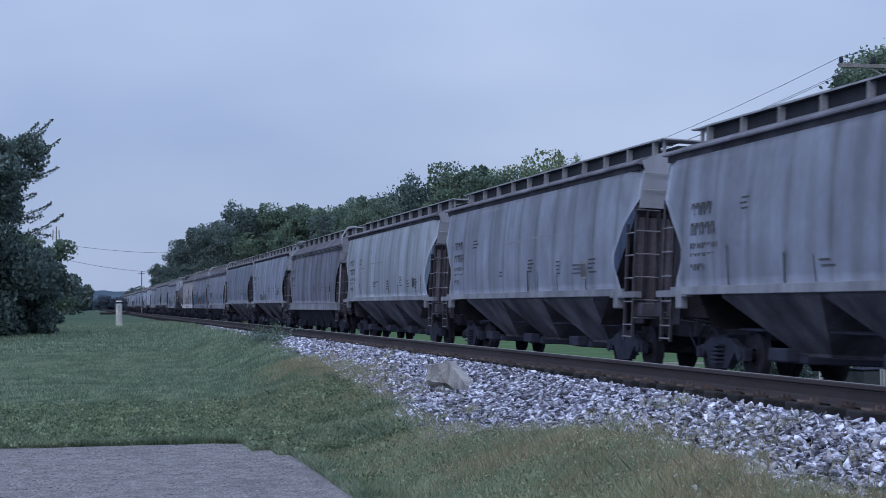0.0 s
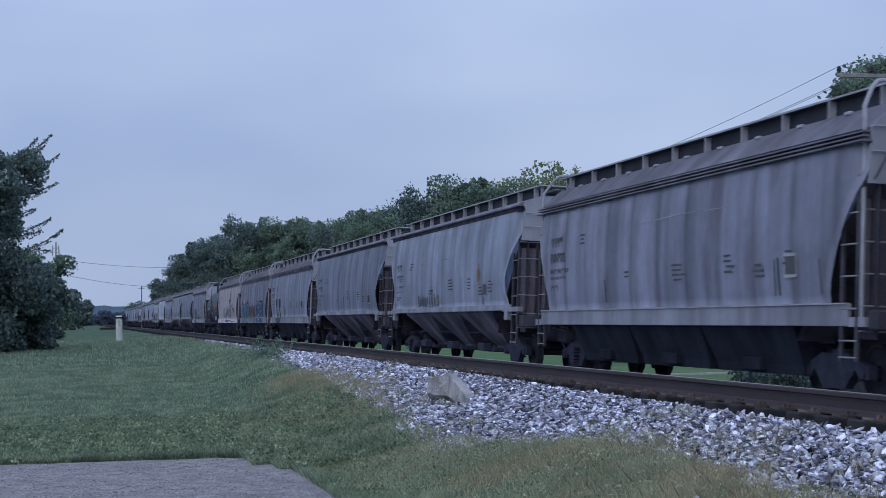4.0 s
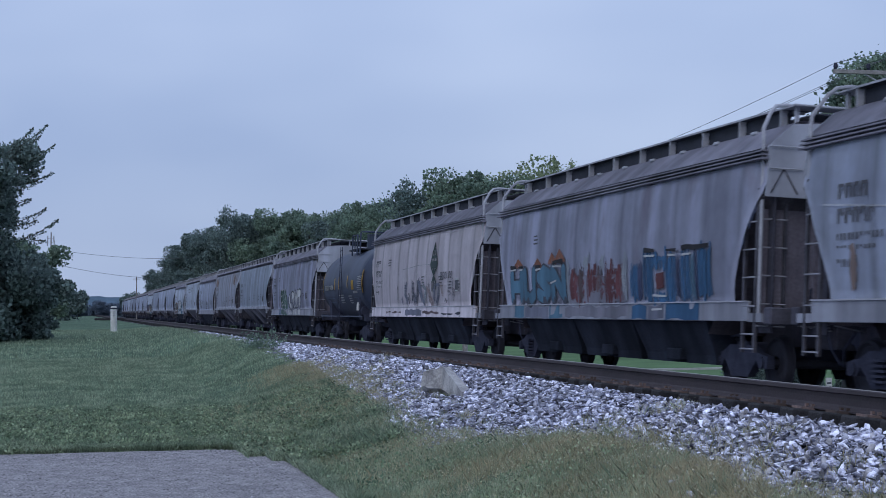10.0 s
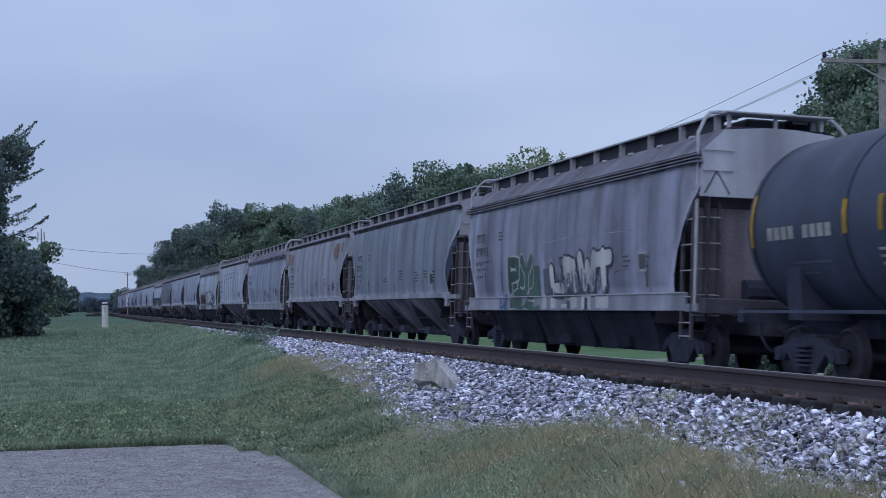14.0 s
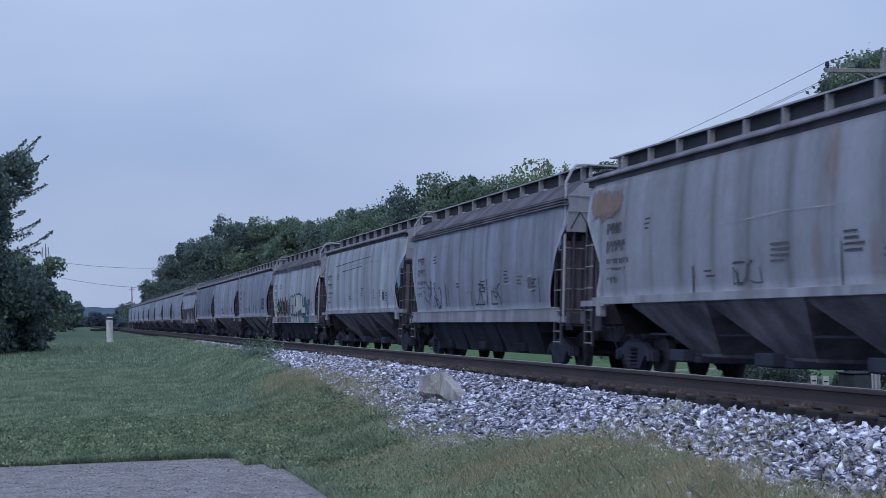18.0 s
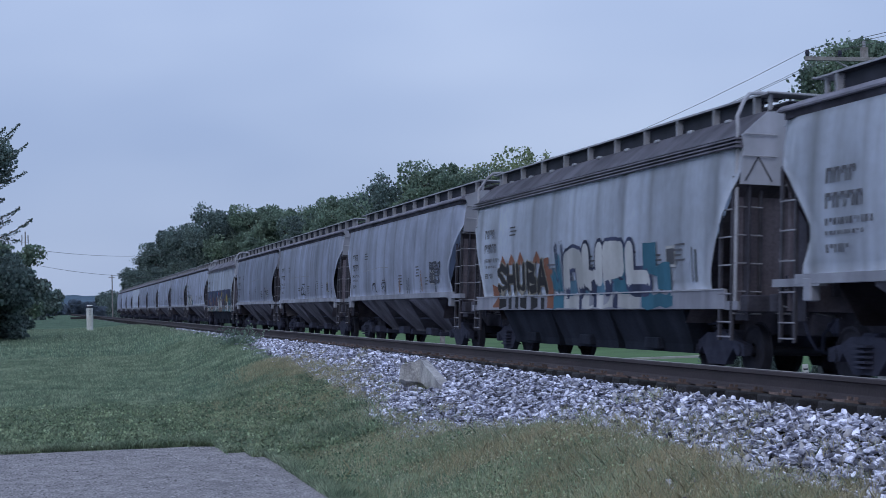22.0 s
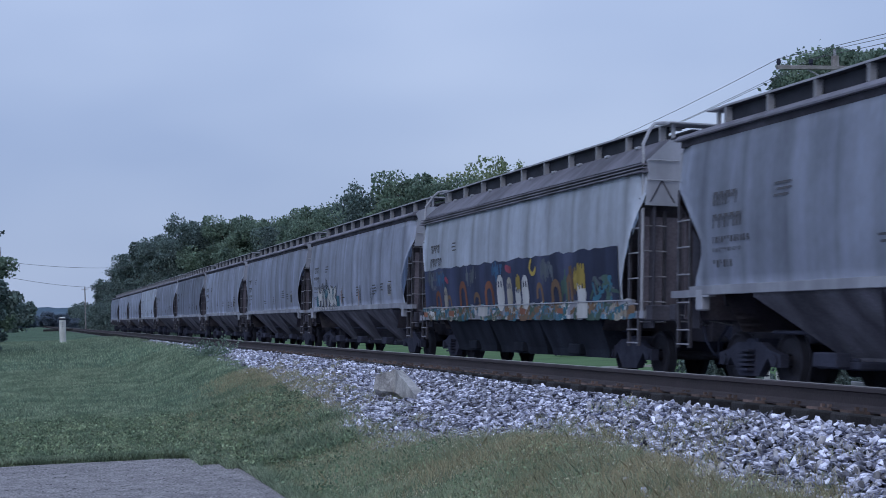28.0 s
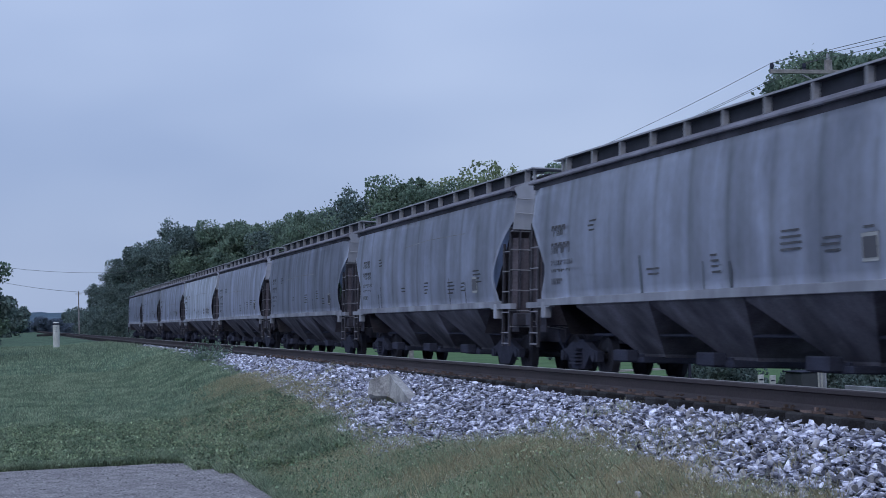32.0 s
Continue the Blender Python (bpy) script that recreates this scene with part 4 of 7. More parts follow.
        box(bm, -1.4, 1.4, min(s * 5.15, s * 5.4), max(s * 5.15, s * 5.4), 0.95, 1.2)
        prism(bm, [(-1.25, 1.0), (1.25, 1.0), (1.35, 1.9), (0.8, 1.25), (-0.8, 1.25), (-1.35, 1.9)], s * 3.55 - 0.25, s * 3.55 + 0.25)
        part("stub_sill", bm, UNDER, car)
        bm = bmesh.new()
        box(bm, -0.08, 0.08, min(s * 5.3, s * 5.66), max(s * 5.3, s * 5.66), 0.8, 0.95, 0.03)
        part("coupler", bm, TRUCKM, car)
        bm = bmesh.new()
        box(bm, s * 1.47 - 0.02, s * 1.47 + 0.02, -5.2, 5.2, 1.10, 1.15)
        part("side_rail", bm, mat, car)
    bm = bmesh.new()
    rod(bm, (-1.1, -4.1, 1.35), (-1.1, -3.1, 1.35), 0.22, 12)
    part("brake_cylinder", bm, UNDER, car)
    bm = bmesh.new()
    rod(bm, (-1.42, -3.8, 1.36), (-1.42, -3.8, 1.60), 0.055, 10)
    rod(bm, (-1.42, -3.8, 1.60), (-1.42, -3.8, 1.68), 0.035, 8)
    part("valve", bm, WHITEP, car, "pale fitting beside the tank")
    make_truck(car, -3.6, False)
    make_truck(car, 3.6, True)
    return car


# The train in order from the head: kind and paint; and where the middle of each car stands along the track at the start.
TRAIN = ["round grey", "round grey", "round light", "deep dull", "round grey", "round slate", "deep grey", "deep dull", "deep tan", "tank", "deep dull", "round green",
         "round rusty", "deep grey", "round light", "deep light", "round grey", "round grey", "round slate", "deep light", "round grey",
         "round grey", "round grey", "round slate", "round grey", "round light", "round grey", "round grey", "round slate"]
MIDDLES = [19.6, 37.75, 55.85, 73.7, 91.8, 109.9, 127.8, 145.3, 163.1, 178.2, 193.15, 210.75, 228.65, 246.5, 264.1, 282.0, 299.75, 317.75, 335.3,
           353.2, 370.65, 388.4, 406.5, 424.7, 442.7, 460.7, 478.7, 496.7, 514.7]
SPEED = 11.394
protos, cars = {}, []
for look_of, middle in zip(TRAIN, MIDDLES):
    if look_of in protos:
        car = copy_thing(protos[look_of], Matrix.Identity(4))
    else:
        car = make_tank() if look_of == "tank" else make_hopper(*look_of.split())
        protos[look_of] = car
    cars.append((car, middle))



def bend(y):
    """The line curves very gently away to the right."""
    return 1.07e-5 * min(max(y, 0), 400) ** 2


def degrees_of_bend(y):
    return math.degrees(2.14e-5 * min(max(y, 0), 400))


def car_pose(y):
    return pose(TRAIN_X + bend(y), y, TRAIN_Z, 0, LEAN, -degrees_of_bend(y))


for car, y in cars:
    car.matrix_basis = car_pose(y)


# ---------------------------------------------------------------- trees
def leaves(points, normals, size, seed, mat, name):
    """Many small bent leaf clumps at the points given, one mesh."""
    rng = np.random.default_rng(seed)
    n = len(points)
    a = rng.normal(size=(n, 3))
    a /= np.linalg.norm(a, axis=1)[:, None]
    b = np.cross(a, rng.normal(size=(n, 3)))
    b /= np.linalg.norm(b, axis=1)[:, None]
    s = size * rng.uniform(0.55, 1.25, (n, 1))
    p = np.asarray(points)
    v = np.stack([p - a * s, p + b * s * 0.8, p + a * s + b * s * 0.25, p - b * s * 0.75], 1).reshape(-1, 3)
    f = np.arange(4 * n).reshape(-1, 4)
    me = bpy.data.meshes.new(name)
    me.from_pydata(v.tolist(), [], f.tolist())
    me.materials.append(mat)
    return me


def make_tree(name, label, h, wide, seed, mat, count, size, trunk=0.25, low=0.2, group="", blobs=16, lump=(0.28, 0.5), dome=0.36, sag=1.0):
    """Tapered trunk with limbs, and a crown of leaf clumps in uneven masses."""
    rng = random.Random(seed)
    tree = thing(name, label, "tree" if h > 4 else "bush", group)
    bm = bmesh.new()
    tips = []
    lean = (rng.uniform(-0.06, 0.06), rng.uniform(-0.06, 0.06))
    last = Vector((0, 0, -0.3))
    for k in range(1, 6):
        z = h * 0.75 * k / 5
        p = Vector((lean[0] * z + rng.uniform(-0.1, 0.1), lean[1] * z + rng.uniform(-0.1, 0.1), z))
        rod(bm, last, p, trunk * (1.15 - 0.18 * (k - 1)), 8, trunk * (1.15 - 0.18 * k))
        last = p
        if k >= 2:
            for j in range(3):
                a = rng.uniform(0, 2 * math.pi)
                reach = wide * rng.uniform(0.45, 0.8) * (1.1 - 0.1 * k)
                q = p + Vector((math.cos(a) * reach, math.sin(a) * reach, h * rng.uniform(0.05, 0.2)))
                rod(bm, p, q, trunk * 0.4, 6, trunk * 0.12)
                tips.append(q)
    part("trunk", bm, BARK, tree)
    pts = []
    nr = np.random.default_rng(seed)
    for k in range(blobs):
        if k < len(tips):
            c = np.array(tips[k])
        else:
            a, rr = rng.uniform(0, 2 * math.pi), wide * math.sqrt(rng.uniform(0.0, 0.8))
            c = np.array((math.cos(a) * rr, math.sin(a) * rr, h * (low + 0.04 + (0.86 - low) * rng.random() ** sag)))
        c[2] = min(max(c[2], h * (low + 0.08)), h * (0.90 - dome * min(1.0, math.hypot(c[0], c[1]) / wide) ** 2))
        rad = wide * rng.uniform(*lump)
        m = count // blobs
        d = nr.normal(size=(m, 3))
        d /= np.linalg.norm(d, axis=1)[:, None]
        rr = rad * nr.uniform(0.0, 1.0, (m, 1)) ** 0.42 * (1.0 + 0.14 * (nr.random((m, 1)) < 0.14))
        q = c + d * rr * np.array((1.0, 1.0, rng.uniform(0.65, 1.0)))
        q += 0.17 * rad * np.sin(q * 2.7 / rad ** 0.5 + seed + k)
        pts.append(q[(q[:, 2] > h * low * 0.6)])
    part("crown", leaves(np.concatenate(pts), None, size, seed, mat, "crown"), None, tree)
    return tree


def on_ground(x, y, turn=0.0, scale=1.0, sink=0.0):
    return Matrix.Translation((x, y, ground_z(x, y) - sink)) @ Matrix.Rotation(radians(turn), 4, "Z") @ Matrix.Scale(scale, 4)


# wooded ridge on the horizon, its blue haze put into the colour
bm = bmesh.new()
rows = []
for k in range(3):
    rows.append([(x, 1500 + 150 * k, (-20, 1, 1)[k] + (0, 1, 0.6)[k] * (17 + 3 * noise.noise((x * 0.006, 0, 1)) + 1.6 * noise.noise((x * 0.06, 0, 4)))) for x in range(-900, 1500, 8)])
grid(bm, rows)
solid("backdrop", bm, material("woodland_with_painted_haze", (0.10, 0.16, 0.22), (0.07, 0.12, 0.17), 1.0, 0, 0.02, 0.3, 0.0), "hazy wooded ridge on the horizon", kind="structure")

# post and rock
bm = bmesh.new()
rod(bm, (0, 0, -0.2), (0, 0, 1.10), 0.155, 20)
post_t = thing("marker_post", "white round marker post with a dark cap in the grass", "post", at=on_ground(1.95, 76))
part("post", bm, WHITEP, post_t)
bm = bmesh.new()
rod(bm, (0, 0, 1.08), (0, 0, 1.16), 0.168, 20)
part("band", bm, UNDER, post_t, "dark band")
bm = bmesh.new()
rod(bm, (0, 0, 1.16), (0, 0, 1.22), 0.15, 20, 0.12)
part("cap", bm, WHITEP, post_t)
bm = bmesh.new()
for k in range(3):
    box(bm, -0.03, 0.03, -0.164, -0.157, 0.74 + 0.09 * k, 0.79 + 0.09 * k)
part("text_bars", bm, GALV, post_t)


# ---------------------------------------------------------------- markings and spray paint on the cars
def skin_x(z, deep, lift):
    """Outer surface of a car's near side at a height."""
    if deep and z < 1.46:
        return -(side_x(1.44, 0, 0) + 0.035 + lift * 0.4)
    return -(side_x(z, 0, 0) + 0.012 + lift)


def strip(bm, pts, width, deep, lift):
    """A painted stroke along points (y, z) on a car's near side."""
    fine = [pts[0]]
    for a, b in zip(pts, pts[1:]):
        n = max(1, int(math.hypot(b[0] - a[0], b[1] - a[1]) / 0.18))
        fine += [(a[0] + (b[0] - a[0]) * k / n, a[1] + (b[1] - a[1]) * k / n) for k in range(1, n + 1)]
    rows = []
    for i, p in enumerate(fine):
        q, r = fine[max(0, i - 1)], fine[min(len(fine) - 1, i + 1)]
        d = math.hypot(r[0] - q[0], r[1] - q[1]) or 1.0
        ny, nz = -(r[1] - q[1]) / d * width / 2, (r[0] - q[0]) / d * width / 2
        rows.append([(skin_x(p[1] + s * nz, deep, lift), p[0] + s * ny, p[1] + s * nz) for s in (-1, 1)])
    grid(bm, rows)
    # rounded ends and corners
    for y, z in pts:
        ring = [bm.verts.new((skin_x(z + 0.5 * width * math.sin(a), deep, lift + 0.001), y + 0.5 * width * math.cos(a), z + 0.5 * width * math.sin(a))) for a in (k * math.pi / 5 for k in range(10))]
        bm.faces.new(ring)


def daub(bm, y0, y1, z0, z1, deep, lift, rng=None, rough=0.0):
    """A painted patch with an uneven outline."""
    n = max(2, int(abs(y1 - y0) / 0.3) + 1)
    m = max(2, int((z1 - z0) / 0.2) + 1)
    lo = [z0 + (rng.uniform(-rough, rough) if rng else 0) for _ in range(n)]
    hi = [z1 + (rng.uniform(-rough, rough) if rng else 0) for _ in range(n)]
    rows = []
    for i in range(n):
        y = y0 + (y1 - y0) * i / (n - 1)
        rows.append([(skin_x(lo[i] + (hi[i] - lo[i]) * k / (m - 1), deep, lift), y, lo[i] + (hi[i] - lo[i]) * k / (m - 1)) for k in range(m)])
    grid(bm, rows)


# letter-like figures in a unit square: u runs from the left, v upwards
FIGURES = {
    "m": [[(0.06, 0.0), (0.1, 1.0), (0.5, 0.35), (0.9, 1.0), (0.94, 0.0)]],
    "s": [[(0.95, 0.82), (0.5, 1.0), (0.08, 0.78), (0.5, 0.52), (0.92, 0.26), (0.5, 0.0), (0.05, 0.15)]],
    "r": [[(0.1, 0.0), (0.1, 1.0), (0.8, 0.93), (0.85, 0.62), (0.1, 0.5)], [(0.4, 0.5), (0.95, 0.0)]],
    "e": [[(0.95, 1.0), (0.1, 0.95), (0.1, 0.02), (0.95, 0.0)], [(0.1, 0.5), (0.8, 0.5)]],
    "o": [[(0.5, 1.0), (0.1, 0.8), (0.1, 0.2), (0.5, 0.0), (0.9, 0.2), (0.9, 0.8), (0.5, 1.0)]],
    "d": [[(0.12, 0.0), (0.12, 1.0), (0.7, 0.9), (0.95, 0.5), (0.7, 0.08), (0.12, 0.0)]],
    "b": [[(0.12, 0.0), (0.12, 1.0), (0.8, 0.85), (0.7, 0.58), (0.15, 0.5), (0.9, 0.36), (0.85, 0.08), (0.12, 0.0)]],
    "a": [[(0.05, 0.0), (0.5, 1.0), (0.95, 0.0)], [(0.22, 0.36), (0.8, 0.36)]],
    "t": [[(0.0, 0.86), (1.0, 0.92)], [(0.5, 1.0), (0.5, 0.0)]],
    "x": [[(0.08, 1.0), (0.9, 0.0)], [(0.92, 1.0), (0.08, 0.0)]],
    "h": [[(0.1, 0.0), (0.1, 1.0)], [(0.9, 1.0), (0.9, 0.0)], [(0.1, 0.5), (0.9, 0.5)]],
    "u": [[(0.08, 1.0), (0.12, 0.2), (0.5, 0.0), (0.88, 0.2), (0.92, 1.0)]],
    "f": [[(0.12, 0.0), (0.12, 0.95), (0.98, 1.0)], [(0.12, 0.48), (0.75, 0.5)]],
    "y": [[(0.06, 1.0), (0.5, 0.5), (0.94, 1.0)], [(0.5, 0.5), (0.42, 0.0)]],
    "n": [[(0.1, 0.0), (0.1, 1.0), (0.9, 0.0), (0.9, 1.0)]],
    "k": [[(0.12, 0.0), (0.12, 1.0)], [(0.9, 1.0), (0.15, 0.45), (0.95, 0.0)]],
    "i": [[(0.5, 0.0), (0.5, 1.0)]],
    "l": [[(0.15, 1.0), (0.15, 0.02), (0.9, 0.0)]],
    "p": [[(0.12, 0.0), (0.12, 1.0), (0.85, 0.95), (0.85, 0.5), (0.15, 0.42)]],
    "q": [[(0.08, 0.0), (0.12, 0.9), (0.5, 1.0), (0.88, 0.92), (0.92, 0.0)]],
    "w": [[(0.02, 1.0), (0.25, 0.0), (0.5, 0.7), (0.75, 0.0), (0.98, 1.0)]],
}


def lettering(car, figures, y_left, y_right, z0, z1, fill, edge, seed, deep, heavy=0.30, name="graffiti", lean=0.0, wobble=0.10):
    """Bold sprayed figures side by side, each an inner stroke over a wider dark one; y falls from the left."""
    rng = random.Random(seed)
    count = len(figures)
    step = (y_right - y_left) / count
    w = min(abs(step) * heavy, (z1 - z0) * 0.42)
    fills = fill if isinstance(fill, list) else [fill]
    outline = bmesh.new()
    inner = {f: bmesh.new() for f in fills}
    for k, c in enumerate(figures):
        a = y_left + step * (k + 0.10 + rng.uniform(-0.04, 0.04))
        wide = step * rng.uniform(0.78, 0.94)
        top = z1 - rng.uniform(0, wobble) * (z1 - z0)
        low = z0 + rng.uniform(-0.03, 0.04)
        f = fills[k * len(fills) // count]
        for stroke in FIGURES[c]:
            pts = [(a + wide * (u + lean * v) + rng.uniform(-0.02, 0.02), low + w * 0.4 + (top - low - w * 0.8) * v) for u, v in stroke]
            if edge:
                strip(outline, pts, w * 1.35, deep, 0.010)
            strip(inner[f], pts, w, deep, 0.016)
    if edge:
        tagged(part(name, outline, SPRAY[edge], car), kind="stuff")
    else:
        outline.free()
    for f, bm in inner.items():
        tagged(part(name, bm, SPRAY[f], car, f.replace("navy", "dark") + " sprayed graffiti shapes"), kind="stuff")


def scribble(car, y0, y1, z0, z1, count, tone, seed, deep, w=(0.025, 0.06), name="graffiti"):
    """An illegible tangle of thin sprayed curves."""
    r = random.Random(seed)
    bm = bmesh.new()
    for k in range(count):
        y, z, a = r.uniform(y0, y1), r.uniform(z0, z1), r.uniform(0, 6.283)
        pts = [(y, z)]
        for _ in range(r.randrange(4, 8)):
            a += r.uniform(-1.1, 1.1)
            pts.append((min(max(y0, y1), max(min(y0, y1), pts[-1][0] + 0.17 * math.cos(a))), min(z1, max(z0, pts[-1][1] + 0.2 * math.sin(a)))))
        strip(bm, pts, r.uniform(*w), deep, 0.007 + 0.0008 * k)
    tagged(part(name, bm, SPRAY[tone], car, "smeared sprayed tag"), kind="stuff")


def blots(car, items, deep, name, seed, lift=0.006):
    """Soft-edged blooms: a swarm of small overlapping dabs. items: (paint, y, z, half width, half height, count)."""
    r = random.Random(seed)
    for tone, y, z, wy, wz, n in items:
        bm = bmesh.new()
        for k in range(n):
            a, q = r.uniform(0, 6.283), math.sqrt(r.random()) * r.uniform(0.5, 1.05)
            yy, zz = y + wy * q * math.cos(a), z + wz * q * math.sin(a)
            d = r.uniform(0.04, 0.11)
            strip(bm, [(yy, zz + d), (yy + r.uniform(-0.02, 0.02), zz - d * r.uniform(1, 2.2))], d * r.uniform(0.5, 1.0), deep, lift + 0.0004 * k / n)
        tagged(part(name, bm, SPRAY[tone], car), kind="stuff")


def brushed(car, tone, pts, w, deep, seed, name="graffiti", n=5, lift=0.007):
    """A worn stroke: thin bristle marks side by side, each with its own start and end."""
    r = random.Random(seed)
    bm = bmesh.new()
    for k in range(n):
        off = (k / (n - 1) - 0.5) * w
        run = [(y + off + r.uniform(-0.015, 0.015), z + r.uniform(-0.03, 0.03)) for y, z in pts]
        (ya, za), (yb, zb) = run[0], run[-1]
        run[0] = (ya + r.uniform(-0.02, 0.02), za + r.uniform(-0.14, 0.05))
        run[-1] = (yb + r.uniform(-0.02, 0.02), max(1.49, zb + r.uniform(-0.05, 0.12)))
        strip(bm, run, w / n * r.uniform(0.55, 1.45), deep, lift + 0.0006 * k)
    tagged(part(name, bm, SPRAY[tone], car, "worn sprayed stroke"), kind="stuff")


def peaks(car, tone, items, deep, name="graffiti", lift=0.005):
    """Pointed sprayed flares over letters. items: (left, right, foot, tip)."""
    bm = bmesh.new()
    for y0, y1, z0, z1 in items:
        for f in (1.0, 0.6, 0.25):
            c = (y0 + y1) / 2
            strip(bm, [(c + (y0 - c) * f, z0), (c + (y0 - c) * 0.15, z0 + (z1 - z0) * (0.55 + 0.45 * f)), (c + (y1 - c) * f, z0 - 0.01)], 0.09, deep, lift + 0.001 * f)
    tagged(part(name, bm, SPRAY[tone], car, tone + " sprayed flares over the letters"), kind="stuff")


def patches(car, items, deep, name, seed, rough=0.06, lift=0.006, label=""):
    """items: (paint, y0, y1, z0, z1)."""
    rng = random.Random(seed)
    for k, (tone, y0, y1, z0, z1) in enumerate(items):
        bm = bmesh.new()
        daub(bm, y0, y1, z0, z1, deep, lift + 0.0012 * k, rng, rough)
        part(name, bm, SPRAY[tone] if tone in SPRAY else STENCIL, car, label)


def stencils(car, seed, deep, owner=True, data=True):
    """Rows of lettering too small to read: plain bars. Owner marks near the rear, data low along the side, one placard."""
    rng = random.Random(seed)
    if owner:
        for z, h, n in ((3.02, 0.22, 4), (2.66, 0.22, 5), (2.36, 0.10, 6), (2.20, 0.06, 5), (1.98, 0.12, 3)):
            y = 6.75
            bm = bmesh.new()
            for k in range(n * 2):
                wide = rng.uniform(0.03, 0.07)
                cut_z = h * rng.choice((0.0, 0.0, 0.5))
                daub(bm, y, y - wide, z - h / 2 + cut_z, z + h / 2, deep, 0.006)
                if k % 2 == 0 and h > 0.15:
                    daub(bm, y - wide, y - wide - 0.07, z + h / 2 - 0.05, z + h / 2, deep, 0.006)
                y -= wide + (0.05 if k % 2 else 0.07)
            tagged(part("stencil_line", bm, STENCIL, car), kind="stuff")
    for y, rows in ((4.6, 3), (1.7, 2), (-0.9, 4), (-3.3, 4), (-4.5, 3), (-5.6, 4)) if data else ((4.6, 3),):
        base = rng.uniform(1.85, 2.15) if y < 4 else 2.9
        wide = rng.uniform(0.3, 0.7)
        bm = bmesh.new()
        for r in range(rows):
            a = y + rng.uniform(-0.05, 0.05)
            daub(bm, a, a - wide * rng.uniform(0.6, 1), base + r * 0.09, base + r * 0.09 + 0.035, deep, 0.006)
        tagged(part("stencil_block", bm, STENCIL, car), kind="stuff")
    if not data:
        return
    yp = -5.4 + rng.uniform(-0.4, 0.4)
    bm = bmesh.new()
    daub(bm, yp, yp - 0.42, 1.88, 2.26, deep, 0.007)
    part("placard", bm, SPRAY["white"], car)
    bm = bmesh.new()
    daub(bm, yp - 0.03, yp - 0.39, 1.93, 2.21, deep, 0.012)
    part("placard", bm, STENCIL, car, "dark square placard")
    for _ in range(rng.randrange(3, 6)):
        y = rng.uniform(-7, 6)
        bm = bmesh.new()
        strip(bm, [(y, 2.0 + rng.uniform(0, 0.3)), (y + rng.uniform(-0.05, 0.05), 1.62)], rng.uniform(0.03, 0.08), deep, 0.006)
        part("drip_streak", bm, SPRAY["faded"], car)
    if rng.random() < 0.6 and owner:
        bm = bmesh.new()
        y, z = rng.uniform(0, 5), rng.uniform(2.4, 3.4)
        strip(bm, [(y, z), (y - 2.5, z + 0.08), (y - rng.uniform(4, 7), z + 0.05)], 0.016, deep, 0.006)
        part("scrape", bm, SCUFF, car)


for k, (car, _) in enumerate(cars):
    if TRAIN[k] != "tank":
        stencils(car, 40 + k, TRAIN[k].startswith("deep"), k != 7, k not in (7, 19))

C = [car for car, _ in cars]
blots(C[4], [("ochre", -4.6, 2.5, 0.14, 0.3, 14), ("ochre", 0.5, 1.9, 0.25, 0.1, 10), ("faded", 1.6, 1.85, 1.8, 0.1, 40)], False, "old_paint_patch", 1)
# two painted-out blocks with runs below them, and ochre stains
patches(C[6], [("slate", 4.87, 4.33, 2.05, 2.48), ("slate", 3.71, 2.86, 2.0, 2.45), ("slate", 5.1, 3.0, 1.15, 1.44)], True, "painted_out_block", 2, 0.015, label="dark grey painted-out block")
bm = bmesh.new()
strip(bm, [(4.66, 2.06), (4.5, 1.52)], 0.22, True, 0.006)
strip(bm, [(3.38, 2.0), (3.16, 1.52)], 0.30, True, 0.006)
part("paint_run", bm, SPRAY["slate"], C[6])
blots(C[6], [("ochre", 4.03, 1.68, 0.1, 0.2, 18), ("ochre", 1.35, 1.75, 0.12, 0.26, 26), ("rust", 6.3, 2.0, 0.12, 0.3, 14)], True, "rust_stain", 3)
bm = bmesh.new()
for pts in ([(7.2, 2.86), (2.4, 2.52), (1.1, 2.39), (-3.0, 2.3)], [(2.7, 2.0), (1.88, 1.98)], [(1.0, 3.1), (-3.8, 3.02)]):
    strip(bm, pts, 0.02, True, 0.006)
part("scrape", bm, SCUFF, C[6])
# blue and red pieces
patches(C[7], [("haze", 1.9, -1.9, 1.48, 2.05), ("sky", 6.2, 5.4, 1.14, 1.42), ("dusk", 5.3, 3.4, 1.15, 1.40), ("sky", 3.3, 2.3, 1.14, 1.43), ("haze", 2.1, -1.9, 1.17, 1.40), ("blue", -2.2, -3.0, 1.14, 1.43), ("dusk", -3.1, -3.9, 1.16, 1.42), ("blue", -4.0, -5.6, 1.14, 1.44)], True, "graffiti", 3, 0.035)
lettering(C[7], "husn", 6.55, 2.1, 1.47, 2.36, ["sky"], "slate", 5, True, 0.27, wobble=0.06)
